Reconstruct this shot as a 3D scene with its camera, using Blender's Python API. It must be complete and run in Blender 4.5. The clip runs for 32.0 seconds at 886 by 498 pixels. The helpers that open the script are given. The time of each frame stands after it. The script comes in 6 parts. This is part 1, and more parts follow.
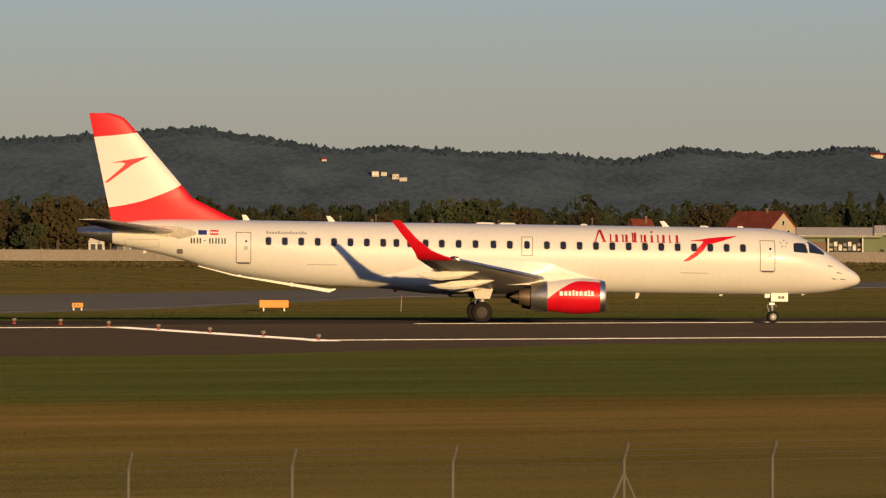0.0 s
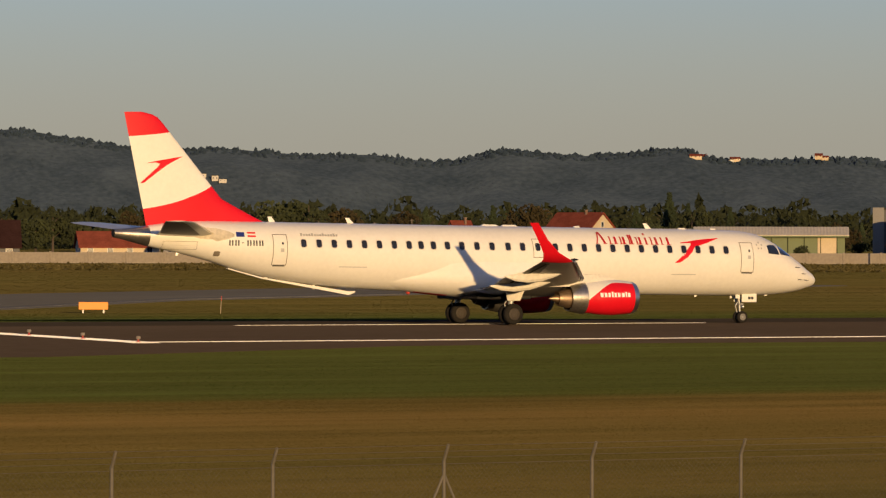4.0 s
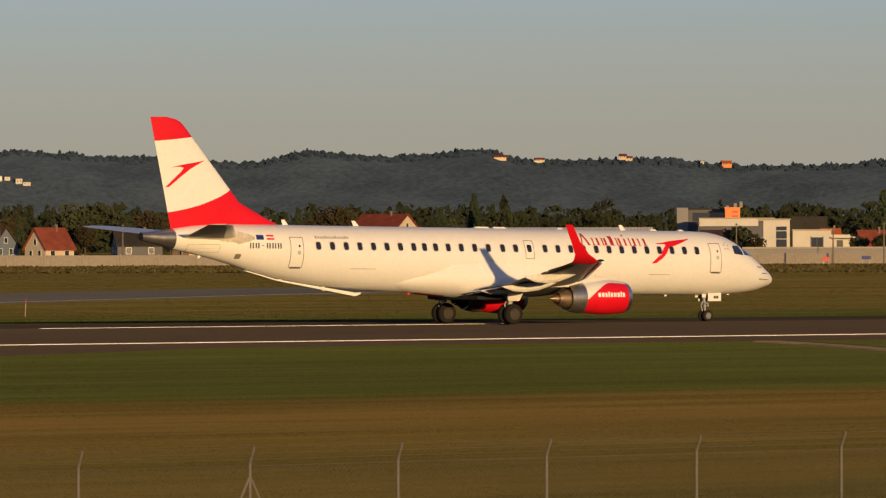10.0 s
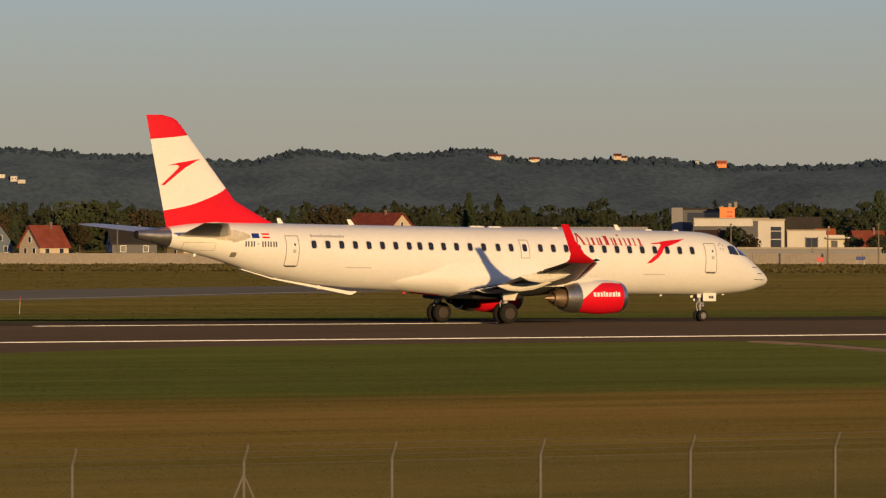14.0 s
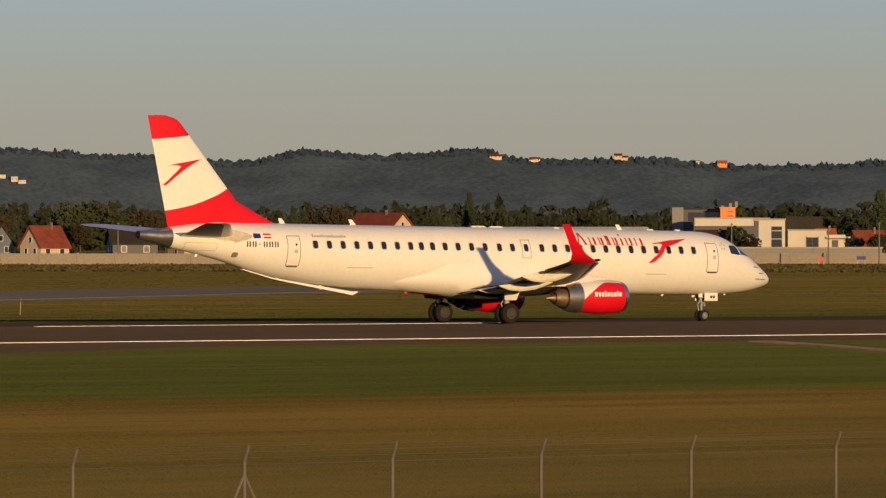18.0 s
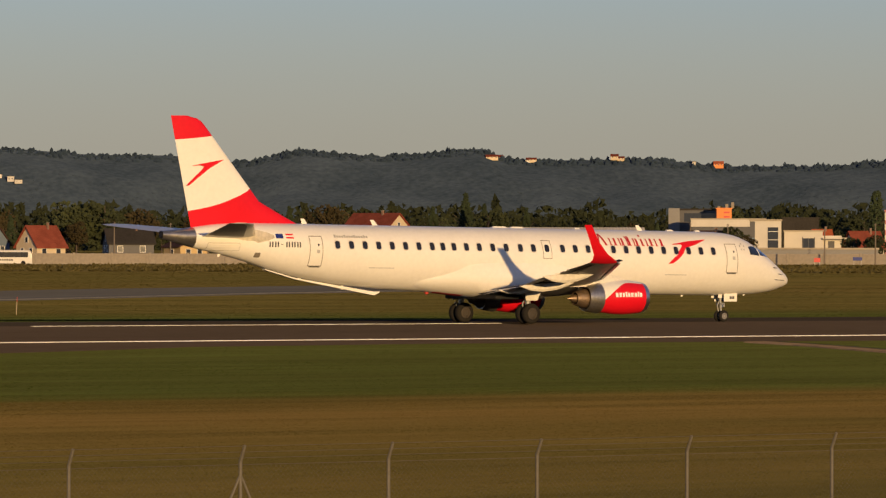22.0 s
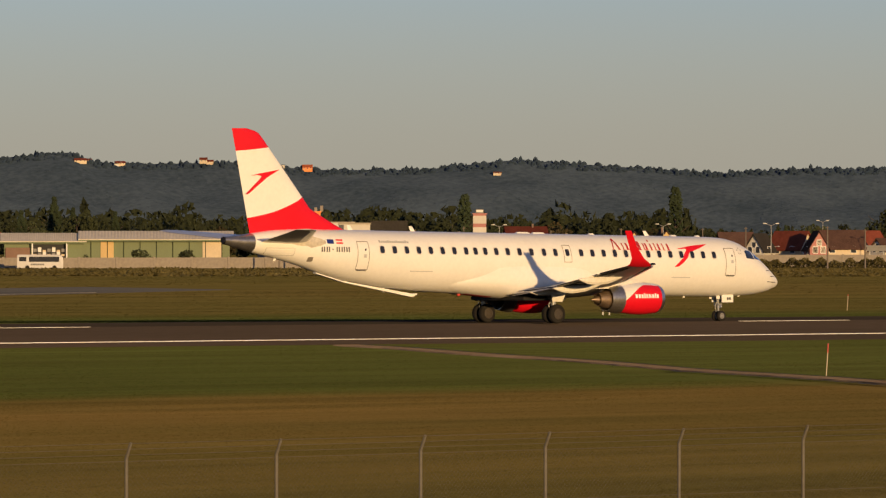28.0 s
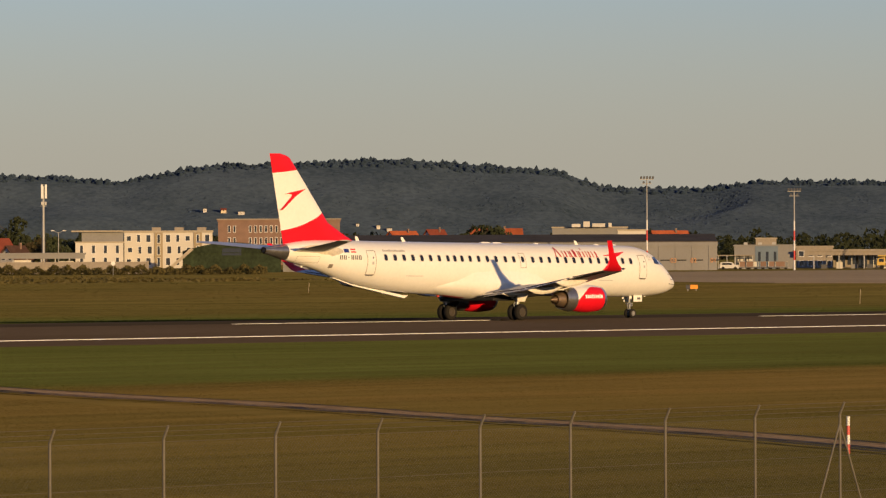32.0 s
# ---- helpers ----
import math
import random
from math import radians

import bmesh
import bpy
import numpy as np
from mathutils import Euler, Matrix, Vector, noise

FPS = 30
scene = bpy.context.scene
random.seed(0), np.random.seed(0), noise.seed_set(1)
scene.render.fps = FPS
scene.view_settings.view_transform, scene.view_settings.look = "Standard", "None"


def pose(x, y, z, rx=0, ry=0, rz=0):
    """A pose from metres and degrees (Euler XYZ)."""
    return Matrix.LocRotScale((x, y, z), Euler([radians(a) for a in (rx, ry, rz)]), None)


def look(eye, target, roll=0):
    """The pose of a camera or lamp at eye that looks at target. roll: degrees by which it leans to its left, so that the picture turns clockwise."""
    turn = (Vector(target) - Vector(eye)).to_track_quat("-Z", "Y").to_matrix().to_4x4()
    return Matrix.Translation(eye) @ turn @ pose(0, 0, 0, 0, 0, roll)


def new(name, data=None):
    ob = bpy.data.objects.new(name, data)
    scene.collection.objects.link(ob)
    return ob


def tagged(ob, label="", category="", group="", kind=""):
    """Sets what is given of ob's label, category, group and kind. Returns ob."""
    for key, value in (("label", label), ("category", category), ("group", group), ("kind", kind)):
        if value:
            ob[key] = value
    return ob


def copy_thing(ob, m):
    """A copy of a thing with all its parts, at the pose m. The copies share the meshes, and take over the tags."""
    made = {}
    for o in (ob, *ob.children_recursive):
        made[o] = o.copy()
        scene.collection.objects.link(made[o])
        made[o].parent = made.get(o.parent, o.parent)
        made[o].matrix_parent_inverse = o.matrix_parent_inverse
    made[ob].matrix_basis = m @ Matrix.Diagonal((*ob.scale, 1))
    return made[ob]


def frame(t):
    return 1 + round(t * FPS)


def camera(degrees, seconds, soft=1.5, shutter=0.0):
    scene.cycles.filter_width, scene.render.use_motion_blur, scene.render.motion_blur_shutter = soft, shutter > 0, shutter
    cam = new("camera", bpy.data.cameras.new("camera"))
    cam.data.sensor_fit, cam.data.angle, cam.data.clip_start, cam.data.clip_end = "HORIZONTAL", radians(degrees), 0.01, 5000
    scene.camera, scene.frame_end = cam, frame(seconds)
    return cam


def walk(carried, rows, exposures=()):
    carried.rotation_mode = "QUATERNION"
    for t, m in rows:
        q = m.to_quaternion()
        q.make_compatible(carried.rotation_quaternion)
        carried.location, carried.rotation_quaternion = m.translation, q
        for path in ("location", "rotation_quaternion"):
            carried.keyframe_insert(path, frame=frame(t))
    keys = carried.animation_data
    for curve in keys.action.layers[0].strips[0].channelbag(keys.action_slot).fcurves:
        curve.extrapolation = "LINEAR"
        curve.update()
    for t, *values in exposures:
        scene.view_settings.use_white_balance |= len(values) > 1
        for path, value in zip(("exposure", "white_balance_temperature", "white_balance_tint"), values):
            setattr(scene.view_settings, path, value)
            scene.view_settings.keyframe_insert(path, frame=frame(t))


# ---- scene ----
LENS = 9.446
EYE = (0.0, 0.0, 3.32)
PANS = [  # seconds, heading, tilt, roll in degrees
    (0.0, 30.408, 0.07, 0.196), (0.5, 30.632, 0.072, 0.143), (1.0, 30.858, 0.073, 0.129), (1.5, 31.106, 0.074, 0.137),
    (2.0, 31.335, 0.076, 0.139), (2.5, 31.572, 0.078, 0.134), (3.0, 31.838, 0.081, 0.13), (3.5, 32.09, 0.087, 0.13),
    (5.5, 32.97, 0.097, 0.018), (6.0, 33.132, 0.097, -0.041), (6.5, 33.313, 0.096, -0.107),
    (7.0, 33.517, 0.097, -0.176), (7.5, 33.707, 0.098, -0.224), (8.0, 33.903, 0.099, -0.243),
    (8.5, 34.07, 0.102, -0.247), (9.0, 34.199, 0.105, -0.241), (9.5, 34.324, 0.107, -0.203),
    (10.0, 34.418, 0.109, -0.14), (10.5, 34.477, 0.11, -0.082), (11.0, 34.503, 0.109, -0.038),
    (11.5, 34.502, 0.106, -0.001), (12.0, 34.487, 0.101, 0.033), (12.5, 34.478, 0.099, 0.063),
    (13.0, 34.478, 0.099, 0.08), (13.5, 34.476, 0.099, 0.077), (14.0, 34.476, 0.099, 0.068),
    (14.5, 34.476, 0.099, 0.061), (16.5, 34.469, 0.099, 0.055), (17.0, 34.469, 0.099, 0.043),
    (17.5, 34.469, 0.1, 0.028), (18.0, 34.469, 0.099, 0.018), (18.5, 34.472, 0.099, 0.015),
    (19.0, 34.475, 0.099, 0.013), (19.5, 34.472, 0.098, 0.015), (20.0, 34.472, 0.099, 0.027),
    (20.5, 34.476, 0.1, 0.042), (21.0, 34.487, 0.101, 0.057), (21.5, 34.493, 0.101, 0.076),
    (22.0, 34.509, 0.103, 0.096), (22.5, 34.546, 0.107, 0.104), (23.0, 34.687, 0.11, 0.104),
    (23.5, 34.897, 0.114, 0.103), (24.0, 35.123, 0.117, 0.094), (24.5, 35.368, 0.12, 0.08),
    (25.0, 35.656, 0.124, 0.07), (25.5, 36.01, 0.127, 0.061), (26.5, 36.87, 0.133, 0.03),
    (27.5, 38.121, 0.139, -0.002), (28.0, 38.898, 0.144, 0.001), (28.5, 39.818, 0.148, -0.011),
    (29.0, 40.875, 0.153, -0.034), (29.5, 41.952, 0.157, -0.063), (30.0, 43.047, 0.161, -0.1),
    (30.5, 44.213, 0.168, -0.142), (31.0, 45.542, 0.177, -0.181), (31.5, 46.895, 0.19, -0.213),
    (32.0, 48.181, 0.206, -0.243),
]
ROLLOUT = [  # seconds, place along the runway, offset from its centre line, heading in degrees
    (0.0, 136.7, 4.44, -28.6), (0.5, 137.13, 3.08, -24.9), (1.0, 137.86, 2.13, -21.4), (1.5, 138.83, 1.55, -18.1),
    (2.0, 139.89, 1.09, -15.05), (2.5, 141.01, 0.77, -12.41), (3.0, 142.39, 0.62, -10.22), (3.5, 143.61, 0.38, -8.17),
    (5.5, 149.13, 0.1, -2.22), (6.0, 150.45, 0.11, -1.48), (6.5, 151.77, 0.17, -0.94), (7.0, 152.83, 0.17, -0.56),
    (7.5, 153.71, 0.1, -0.33), (8.0, 154.39, 0.02, -0.23), (8.5, 155.01, -0.01, -0.15), (9.0, 155.55, 0.08, -0.08),
    (9.5, 156.03, 0.15, -0.05), (10.0, 156.15, 0.0, -0.02), (10.5, 156.24, 0.0, 0.0), (11.0, 156.24, 0.0, 0.0),
    (11.5, 156.23, 0.0, 0.0), (12.0, 156.21, 0.0, 0.0), (12.5, 156.18, 0.0, 0.0), (13.0, 156.19, 0.0, 0.0),
    (13.5, 156.2, 0.0, 0.0), (14.0, 156.2, 0.0, 0.0), (14.5, 156.19, 0.0, 0.0), (16.5, 156.17, 0.0, 0.0),
    (17.0, 156.2, 0.0, 0.0), (17.5, 156.22, 0.0, 0.0), (18.0, 156.25, 0.0, 0.0), (18.5, 156.28, 0.0, 0.0),
    (19.0, 156.33, 0.0, 0.0), (19.5, 156.4, 0.0, 0.0), (20.0, 156.48, 0.0, 0.0), (20.5, 156.65, 0.0, 0.0),
    (21.0, 156.92, 0.0, 0.0), (21.5, 157.32, 0.0, 0.0), (22.0, 157.79, 0.0, 0.0), (22.5, 158.35, 0.0, 0.0),
    (23.0, 159.06, 0.0, 0.0), (23.5, 159.87, 0.0, 0.0), (24.0, 160.93, 0.0, 0.0), (24.5, 162.29, 0.0, 0.0),
    (25.0, 163.97, 0.0, 0.0), (25.5, 166.03, 0.0, 0.0), (26.5, 172.1, 0.0, 0.0), (27.5, 181.15, 0.0, 0.0),
    (28.0, 186.71, 0.0, 0.0), (28.5, 192.9, 0.0, 0.0), (29.0, 199.74, 0.0, 0.0), (29.5, 207.27, 0.0, 0.0),
    (30.0, 215.58, 0.0, 0.0), (30.5, 224.46, 0.0, 0.0), (31.0, 233.97, 0.0, 0.0), (31.5, 244.02, 0.0, 0.0),
    (32.0, 255.03, 0.0, 0.0),
]


def aim(heading, tilt, roll):
    a, b = radians(heading), radians(tilt)
    way = Vector((math.sin(a) * math.cos(b), math.cos(a) * math.cos(b), math.sin(b)))
    return look(EYE, Vector(EYE) + 100 * way, roll)


cam = camera(LENS, 32.0, soft=1.3)
walk(cam, [(t, aim(a, b, c)) for t, a, b, c in PANS], [(0.0, 1.15, 6700, 42), (0.6, 1.05, 6700, 42), (1.0, 0.93, 6700, 42), (1.5, 0.98, 6700, 42), (2.2, 1.12, 6700, 42), (3.0, 1.15, 6700, 42), (25.0, 1.15, 6700, 42), (28.0, 1.22, 6700, 42), (30.0, 1.28, 6700, 42), (32.0, 1.38, 6700, 42)])

# ---- daylight: a very low warm sun behind the camera, clear dusty evening sky ----
SUN_WAY = Vector((3.86, 12.9, -1.11)).normalized()  # the way the light travels
HAZE = (2.00, 2.36, 1.74, 1)
SUN_UP = math.asin(-SUN_WAY.z)
world = bpy.data.worlds.new("evening_sky")
scene.world = world
world.use_nodes = True
wn, wl = world.node_tree.nodes, world.node_tree.links
sky = wn.new("ShaderNodeTexSky")
sky.sky_type = "NISHITA"
sky.sun_disc = False
sky.sun_elevation = SUN_UP
sky.sun_rotation = math.atan2(-SUN_WAY.x, -SUN_WAY.y)
sky.altitude = 300
sky.air_density, sky.dust_density, sky.ozone_density = 0.92, 0.2, 3.4
soft, haze, lift, rise = wn.new("ShaderNodeHueSaturation"), wn.new("ShaderNodeMix"), wn.new("ShaderNodeMapRange"), wn.new("ShaderNodeSeparateXYZ")
soft.inputs["Saturation"].default_value = 0.95
wl.new(sky.outputs[0], soft.inputs["Color"])
wl.new(wn.new("ShaderNodeTexCoord").outputs["Generated"], rise.inputs[0])
wl.new(rise.outputs["Z"], lift.inputs["Value"])  # the dusty layer thins out upwards, all round the horizon
for k, v in (("From Min", 0.0), ("From Max", 0.055), ("To Min", 1.0), ("To Max", 0.05)):
    lift.inputs[k].default_value = v
haze.data_type = "RGBA"
wl.new(lift.outputs[0], haze.inputs["Factor"])
wl.new(soft.outputs[0], haze.inputs[6])
haze.inputs[7].default_value = HAZE
wl.new(haze.outputs[2], wn["Background"].inputs[0])
wn["Background"].inputs[1].default_value = 0.064
sun = new("sun", bpy.data.lights.new("sun", "SUN"))
sun.data.energy, sun.data.angle, sun.data.color = 1.75, radians(0.6), (1.0, 0.79, 0.31)
sun.matrix_world = look(-SUN_WAY * 300, (0, 0, 0))

# ---- materials ----


def mat(name, base, rough=0.6, metal=0.0, var=0.25, scale=1.0, fine=12.0, bump=0.0, coat=0.0, world_space=False, tint=None,
        squash=None, each=0.0, gloss=0.5, island=0.0, matte=0.0):
    """A procedural surface: base colour varied by coarse and fine noise, with roughness and relief from the fine one."""
    m = bpy.data.materials.new(name)
    m.use_nodes = True
    n, k = m.node_tree.nodes, m.node_tree.links
    b = n["Principled BSDF"]
    b.inputs["Metallic"].default_value = metal
    b.inputs["Coat Weight"].default_value = coat
    b.inputs["Specular IOR Level"].default_value = gloss
    b.inputs["Coat Roughness"].default_value = 0.12
    if world_space:
        src = n.new("ShaderNodeNewGeometry").outputs["Position"]
    else:
        src = n.new("ShaderNodeTexCoord").outputs["Object"]
    if squash:
        mp = n.new("ShaderNodeMapping")
        mp.inputs["Scale"].default_value = squash
        k.new(src, mp.inputs[0])
        src = mp.outputs[0]
    big, small = n.new("ShaderNodeTexNoise"), n.new("ShaderNodeTexNoise")
    for t, s, d in ((big, scale, 4.0), (small, fine, 6.0)):
        t.inputs["Scale"].default_value, t.inputs["Detail"].default_value = s, d
        k.new(src, t.inputs["Vector"])
    mix = n.new("ShaderNodeMath")
    mix.operation = "MULTIPLY_ADD"
    k.new(small.outputs[0], mix.inputs[0])
    mix.inputs[1].default_value = 0.5
    half = n.new("ShaderNodeMath")
    half.operation = "MULTIPLY"
    k.new(big.outputs[0], half.inputs[0])
    half.inputs[1].default_value = 0.5
    k.new(half.outputs[0], mix.inputs[2])
    ramp = n.new("ShaderNodeValToRGB")
    lo = [max(0.0, c * (1 - var)) for c in base]
    hi = [min(1.0, c * (1 + var)) for c in (tint or base)]
    ramp.color_ramp.elements[0].position, ramp.color_ramp.elements[1].position = 0.32, 0.68
    ramp.color_ramp.elements[0].color, ramp.color_ramp.elements[1].color = (*lo, 1), (*hi, 1)
    k.new(mix.outputs[0], ramp.inputs[0])
    col = ramp.outputs[0]
    b.inputs["Diffuse Roughness"].default_value = matte
    if island:
        info, hsv, sc = n.new("ShaderNodeNewGeometry"), n.new("ShaderNodeHueSaturation"), n.new("ShaderNodeMapRange")
        k.new(info.outputs["Random Per Island"], sc.inputs["Value"])
        sc.inputs["To Min"].default_value, sc.inputs["To Max"].default_value = 1 - island, 1 + island
        k.new(sc.outputs[0], hsv.inputs["Value"])
        k.new(col, hsv.inputs["Color"])
        col = hsv.outputs[0]
    if each:
        info, hsv, sc = n.new("ShaderNodeObjectInfo"), n.new("ShaderNodeHueSaturation"), n.new("ShaderNodeMapRange")
        k.new(info.outputs["Random"], sc.inputs["Value"])
        sc.inputs["To Min"].default_value, sc.inputs["To Max"].default_value = 1 - each, 1 + each
        k.new(sc.outputs[0], hsv.inputs["Value"])
        k.new(col, hsv.inputs["Color"])
        col = hsv.outputs[0]
    k.new(col, b.inputs["Base Color"])
    rr = n.new("ShaderNodeMapRange")
    rr.inputs["To Min"].default_value, rr.inputs["To Max"].default_value = max(0.02, rough - 0.12), min(1.0, rough + 0.12)
    k.new(mix.outputs[0], rr.inputs["Value"])
    k.new(rr.outputs[0], b.inputs["Roughness"])
    if bump:
        bp = n.new("ShaderNodeBump")
        bp.inputs["Strength"].default_value = 1.0
        bp.inputs["Distance"].default_value = bump
        k.new(small.outputs[0], bp.inputs["Height"])
        k.new(bp.outputs[0], b.inputs["Normal"])
    return m


PAINT = mat("aircraft_white_paint", (0.80, 0.77, 0.70), 0.40, var=0.05, scale=0.35, fine=5.0, coat=0.12)
PAINT_OLD = mat("weathered_white_paint", (0.70, 0.66, 0.58), 0.42, var=0.16, scale=0.7, fine=6.0)
RED = mat("aircraft_red_paint", (0.72, 0.012, 0.016), 0.42, gloss=0.3, var=0.06, scale=0.5, fine=5.0, coat=0.1)
DARKRED = mat("title_red", (0.50, 0.012, 0.016), 0.35, var=0.06)
GREYPAINT = mat("aircraft_grey_paint", (0.45, 0.45, 0.44), 0.38, var=0.1, coat=0.2)
STEEL = mat("exhaust_steel", (0.42, 0.39, 0.35), 0.34, 0.9, var=0.22, scale=1.2, fine=9.0)
CORE = mat("heat_stained_nozzle", (0.30, 0.21, 0.14), 0.45, 0.8, var=0.35, scale=2.5, fine=14.0)
CHROME = mat("polished_lip", (0.80, 0.76, 0.70), 0.36, 1.0, var=0.06)
BLACK = mat("black_gap", (0.012, 0.012, 0.013), 0.7, var=0.2)
GLASS = mat("cabin_window_glass", (0.02, 0.021, 0.024), 0.12, var=0.2, coat=0.6)
SURROUND = mat("window_surround_metal", (0.66, 0.62, 0.56), 0.35, 0.1, var=0.1)
PIT = mat("cockpit_glass", (0.018, 0.024, 0.036), 0.06, var=0.2, coat=1.0)
SCUFF = mat("scuffed_fairing", (0.52, 0.46, 0.36), 0.5, var=0.28, scale=1.2, fine=7.0)
TAN = mat("tan_plaster", (0.30, 0.235, 0.14), 0.85, var=0.12, scale=0.3, fine=5.0)
SEAM = mat("door_seam", (0.20, 0.17, 0.13), 0.6, var=0.15)
TYRE = mat("tyre_rubber", (0.020, 0.018, 0.016), 0.9, gloss=0.15, var=0.35, scale=2, fine=20, bump=0.004)
RIM = mat("wheel_rim", (0.22, 0.21, 0.20), 0.5, 0.3, var=0.15)
RIM_DARK = mat("brake_dusted_rim", (0.050, 0.040, 0.032), 0.7, 0.1, var=0.3)
WINGGREY = mat("wing_grey", (0.46, 0.44, 0.40), 0.42, var=0.14, scale=0.6)
# Bluish base: the sky's blue on the slats is put into the metal colour.
SLATMETAL = mat("slat_metal", (0.30, 0.34, 0.40), 0.30, 0.6, var=0.12, scale=0.8)
# Dark underside grey; under the wings it puts their shade into the colour.
UNDERTAIL = mat("dark_underside_grey", (0.13, 0.112, 0.098), 0.55, var=0.2, scale=0.8, fine=6.0)
LEG = mat("gear_leg_metal", (0.36, 0.36, 0.35), 0.42, 0.5, var=0.2)
NAVY = mat("flag_blue", (0.012, 0.03, 0.20), 0.4, var=0.08)
INK = mat("dark_lettering", (0.05, 0.05, 0.05), 0.45, var=0.1)
GREYINK = mat("grey_lettering", (0.36, 0.35, 0.33), 0.45, var=0.1)
SIGNWHITE = mat("white_lettering", (0.85, 0.84, 0.82), 0.4, var=0.05)
ASPHALT = mat("runway_asphalt", (0.053, 0.0415, 0.034), 0.92, gloss=0.0, var=0.22, scale=0.05, fine=3.0, bump=0.03, world_space=True, squash=(0.35, 1, 1), matte=1.0)
# Far half slopes away from the sun; its dimmer light is in this colour.
ASPHALT_FAR = mat("dimmed_asphalt", (0.032, 0.027, 0.024), 0.9, gloss=0.0, var=0.2, scale=0.05, fine=3.0, bump=0.03, world_space=True, squash=(0.35, 1, 1), matte=1.0)
TAXI = mat("taxiway_asphalt", (0.066, 0.068, 0.073), 0.9, gloss=0.0, var=0.18, scale=0.04, fine=1.5, bump=0.04, world_space=True, squash=(0.35, 1, 1), matte=1.0)
APRON = mat("apron_concrete", (0.20, 0.165, 0.125), 0.85, gloss=0.0, var=0.15, scale=0.02, fine=0.8, bump=0.4, world_space=True, matte=1.0)
MARK = mat("runway_marking_white", (0.90, 0.87, 0.80), 0.7, gloss=0.0, var=0.10, scale=0.3, fine=4.0, world_space=True, matte=1.0)
FADED = mat("faded_taxiway_paint", (0.26, 0.24, 0.20), 0.8, gloss=0.0, var=0.3, scale=0.2, fine=3.0, world_space=True)
DIRT = mat("bare_earth", (0.16, 0.115, 0.080), 0.95, gloss=0.0, var=0.3, scale=0.4, fine=4.0, bump=0.05, world_space=True, matte=1.0)
DARK_EARTH = mat("dark_earth", (0.035, 0.026, 0.020), 0.9, gloss=0.1, var=0.3, scale=0.4, fine=4.0, world_space=True)
CONCRETE = mat("concrete_wall", (0.27, 0.23, 0.18), 0.85, var=0.2, scale=0.12, fine=2.0, bump=0.02)
GALV = mat("galvanised_steel", (0.38, 0.37, 0.35), 0.5, 0.7, var=0.2, scale=2.0)
FENCEPOST = mat("weathered_fence_post", (0.12, 0.105, 0.08), 0.75, 0.0, var=0.25, scale=2.0)
WIRE = mat("fence_wire", (0.10, 0.09, 0.075), 0.7, 0.2, var=0.2)
TILE = mat("red_roof_tiles", (0.20, 0.052, 0.032), 0.85, gloss=0.0, var=0.3, scale=0.5, fine=4.0, bump=0.05, each=0.2)
TILE_ORANGE = mat("orange_roof_tiles", (0.40, 0.10, 0.04), 0.85, gloss=0.0, var=0.25, scale=0.5, fine=4.0, bump=0.05, each=0.12)
TILE_BROWN = mat("brown_roof_tiles", (0.082, 0.046, 0.036), 0.85, gloss=0.0, var=0.3, scale=0.5, fine=4.0, bump=0.05, each=0.25)
MAROON = mat("maroon_roof_tiles", (0.040, 0.019, 0.017), 0.9, gloss=0.0, var=0.3, scale=0.5, fine=4.0, bump=0.05)
PLASTER = mat("cream_plaster", (0.60, 0.48, 0.32), 0.85, var=0.12, scale=0.3, fine=5.0, each=0.08)
PLASTER_W = mat("white_plaster", (0.55, 0.51, 0.44), 0.85, var=0.1, scale=0.3, fine=5.0, each=0.05)
PLASTER_B = mat("blue_plaster", (0.13, 0.175, 0.22), 0.85, var=0.1, scale=0.3, fine=5.0)
PLASTER_P = mat("pink_plaster", (0.42, 0.18, 0.16), 0.85, var=0.1, scale=0.3, fine=5.0)
PLASTER_O = mat("orange_plaster", (0.78, 0.26, 0.07), 0.8, var=0.1, scale=0.3, fine=5.0)
BAYPAINT = mat("faded_orange_paint", (0.52, 0.25, 0.10), 0.8, var=0.25, scale=1.5)
TRUCKYELLOW = mat("yellow_truck_paint", (0.50, 0.31, 0.04), 0.5, var=0.15)
PLASTER_Y = mat("yellow_plaster", (0.55, 0.38, 0.17), 0.85, var=0.1, scale=0.3, fine=5.0)
BRICK = mat("brown_brick", (0.21, 0.125, 0.088), 0.9, var=0.22, scale=0.5, fine=6.0)
GREENWALL = mat("green_sheet_wall", (0.125, 0.16, 0.072), 0.6, var=0.15, scale=0.3, squash=(1, 1, 0.1))
GREYWALL = mat("grey_sheet_wall", (0.1947, 0.188, 0.1792), 0.6, var=0.14, scale=0.2, fine=3.0)
PALEROOF = mat("pale_sheet_roof", (0.36, 0.31, 0.235), 0.8, gloss=0.0, var=0.15, scale=0.2, fine=2.0)
HANGARROOF = mat("weathered_hangar_roof", (0.115, 0.098, 0.080), 0.9, gloss=0.0, var=0.25, scale=0.2, fine=2.0)
SHEDROOF = mat("pale_corrugated_roof", (0.62, 0.55, 0.43), 0.8, gloss=0.0, var=0.16, scale=0.2, fine=2.0)
DARKROOF = mat("dark_sheet_roof", (0.045, 0.040, 0.035), 0.9, gloss=0.0, var=0.25, scale=0.2, fine=2.0)
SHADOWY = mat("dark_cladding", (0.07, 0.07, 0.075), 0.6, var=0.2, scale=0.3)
PANE = mat("building_window", (0.03, 0.035, 0.045), 0.08, var=0.2, coat=0.8)
FRAME = mat("window_frame_white", (0.7, 0.68, 0.64), 0.5, var=0.08)
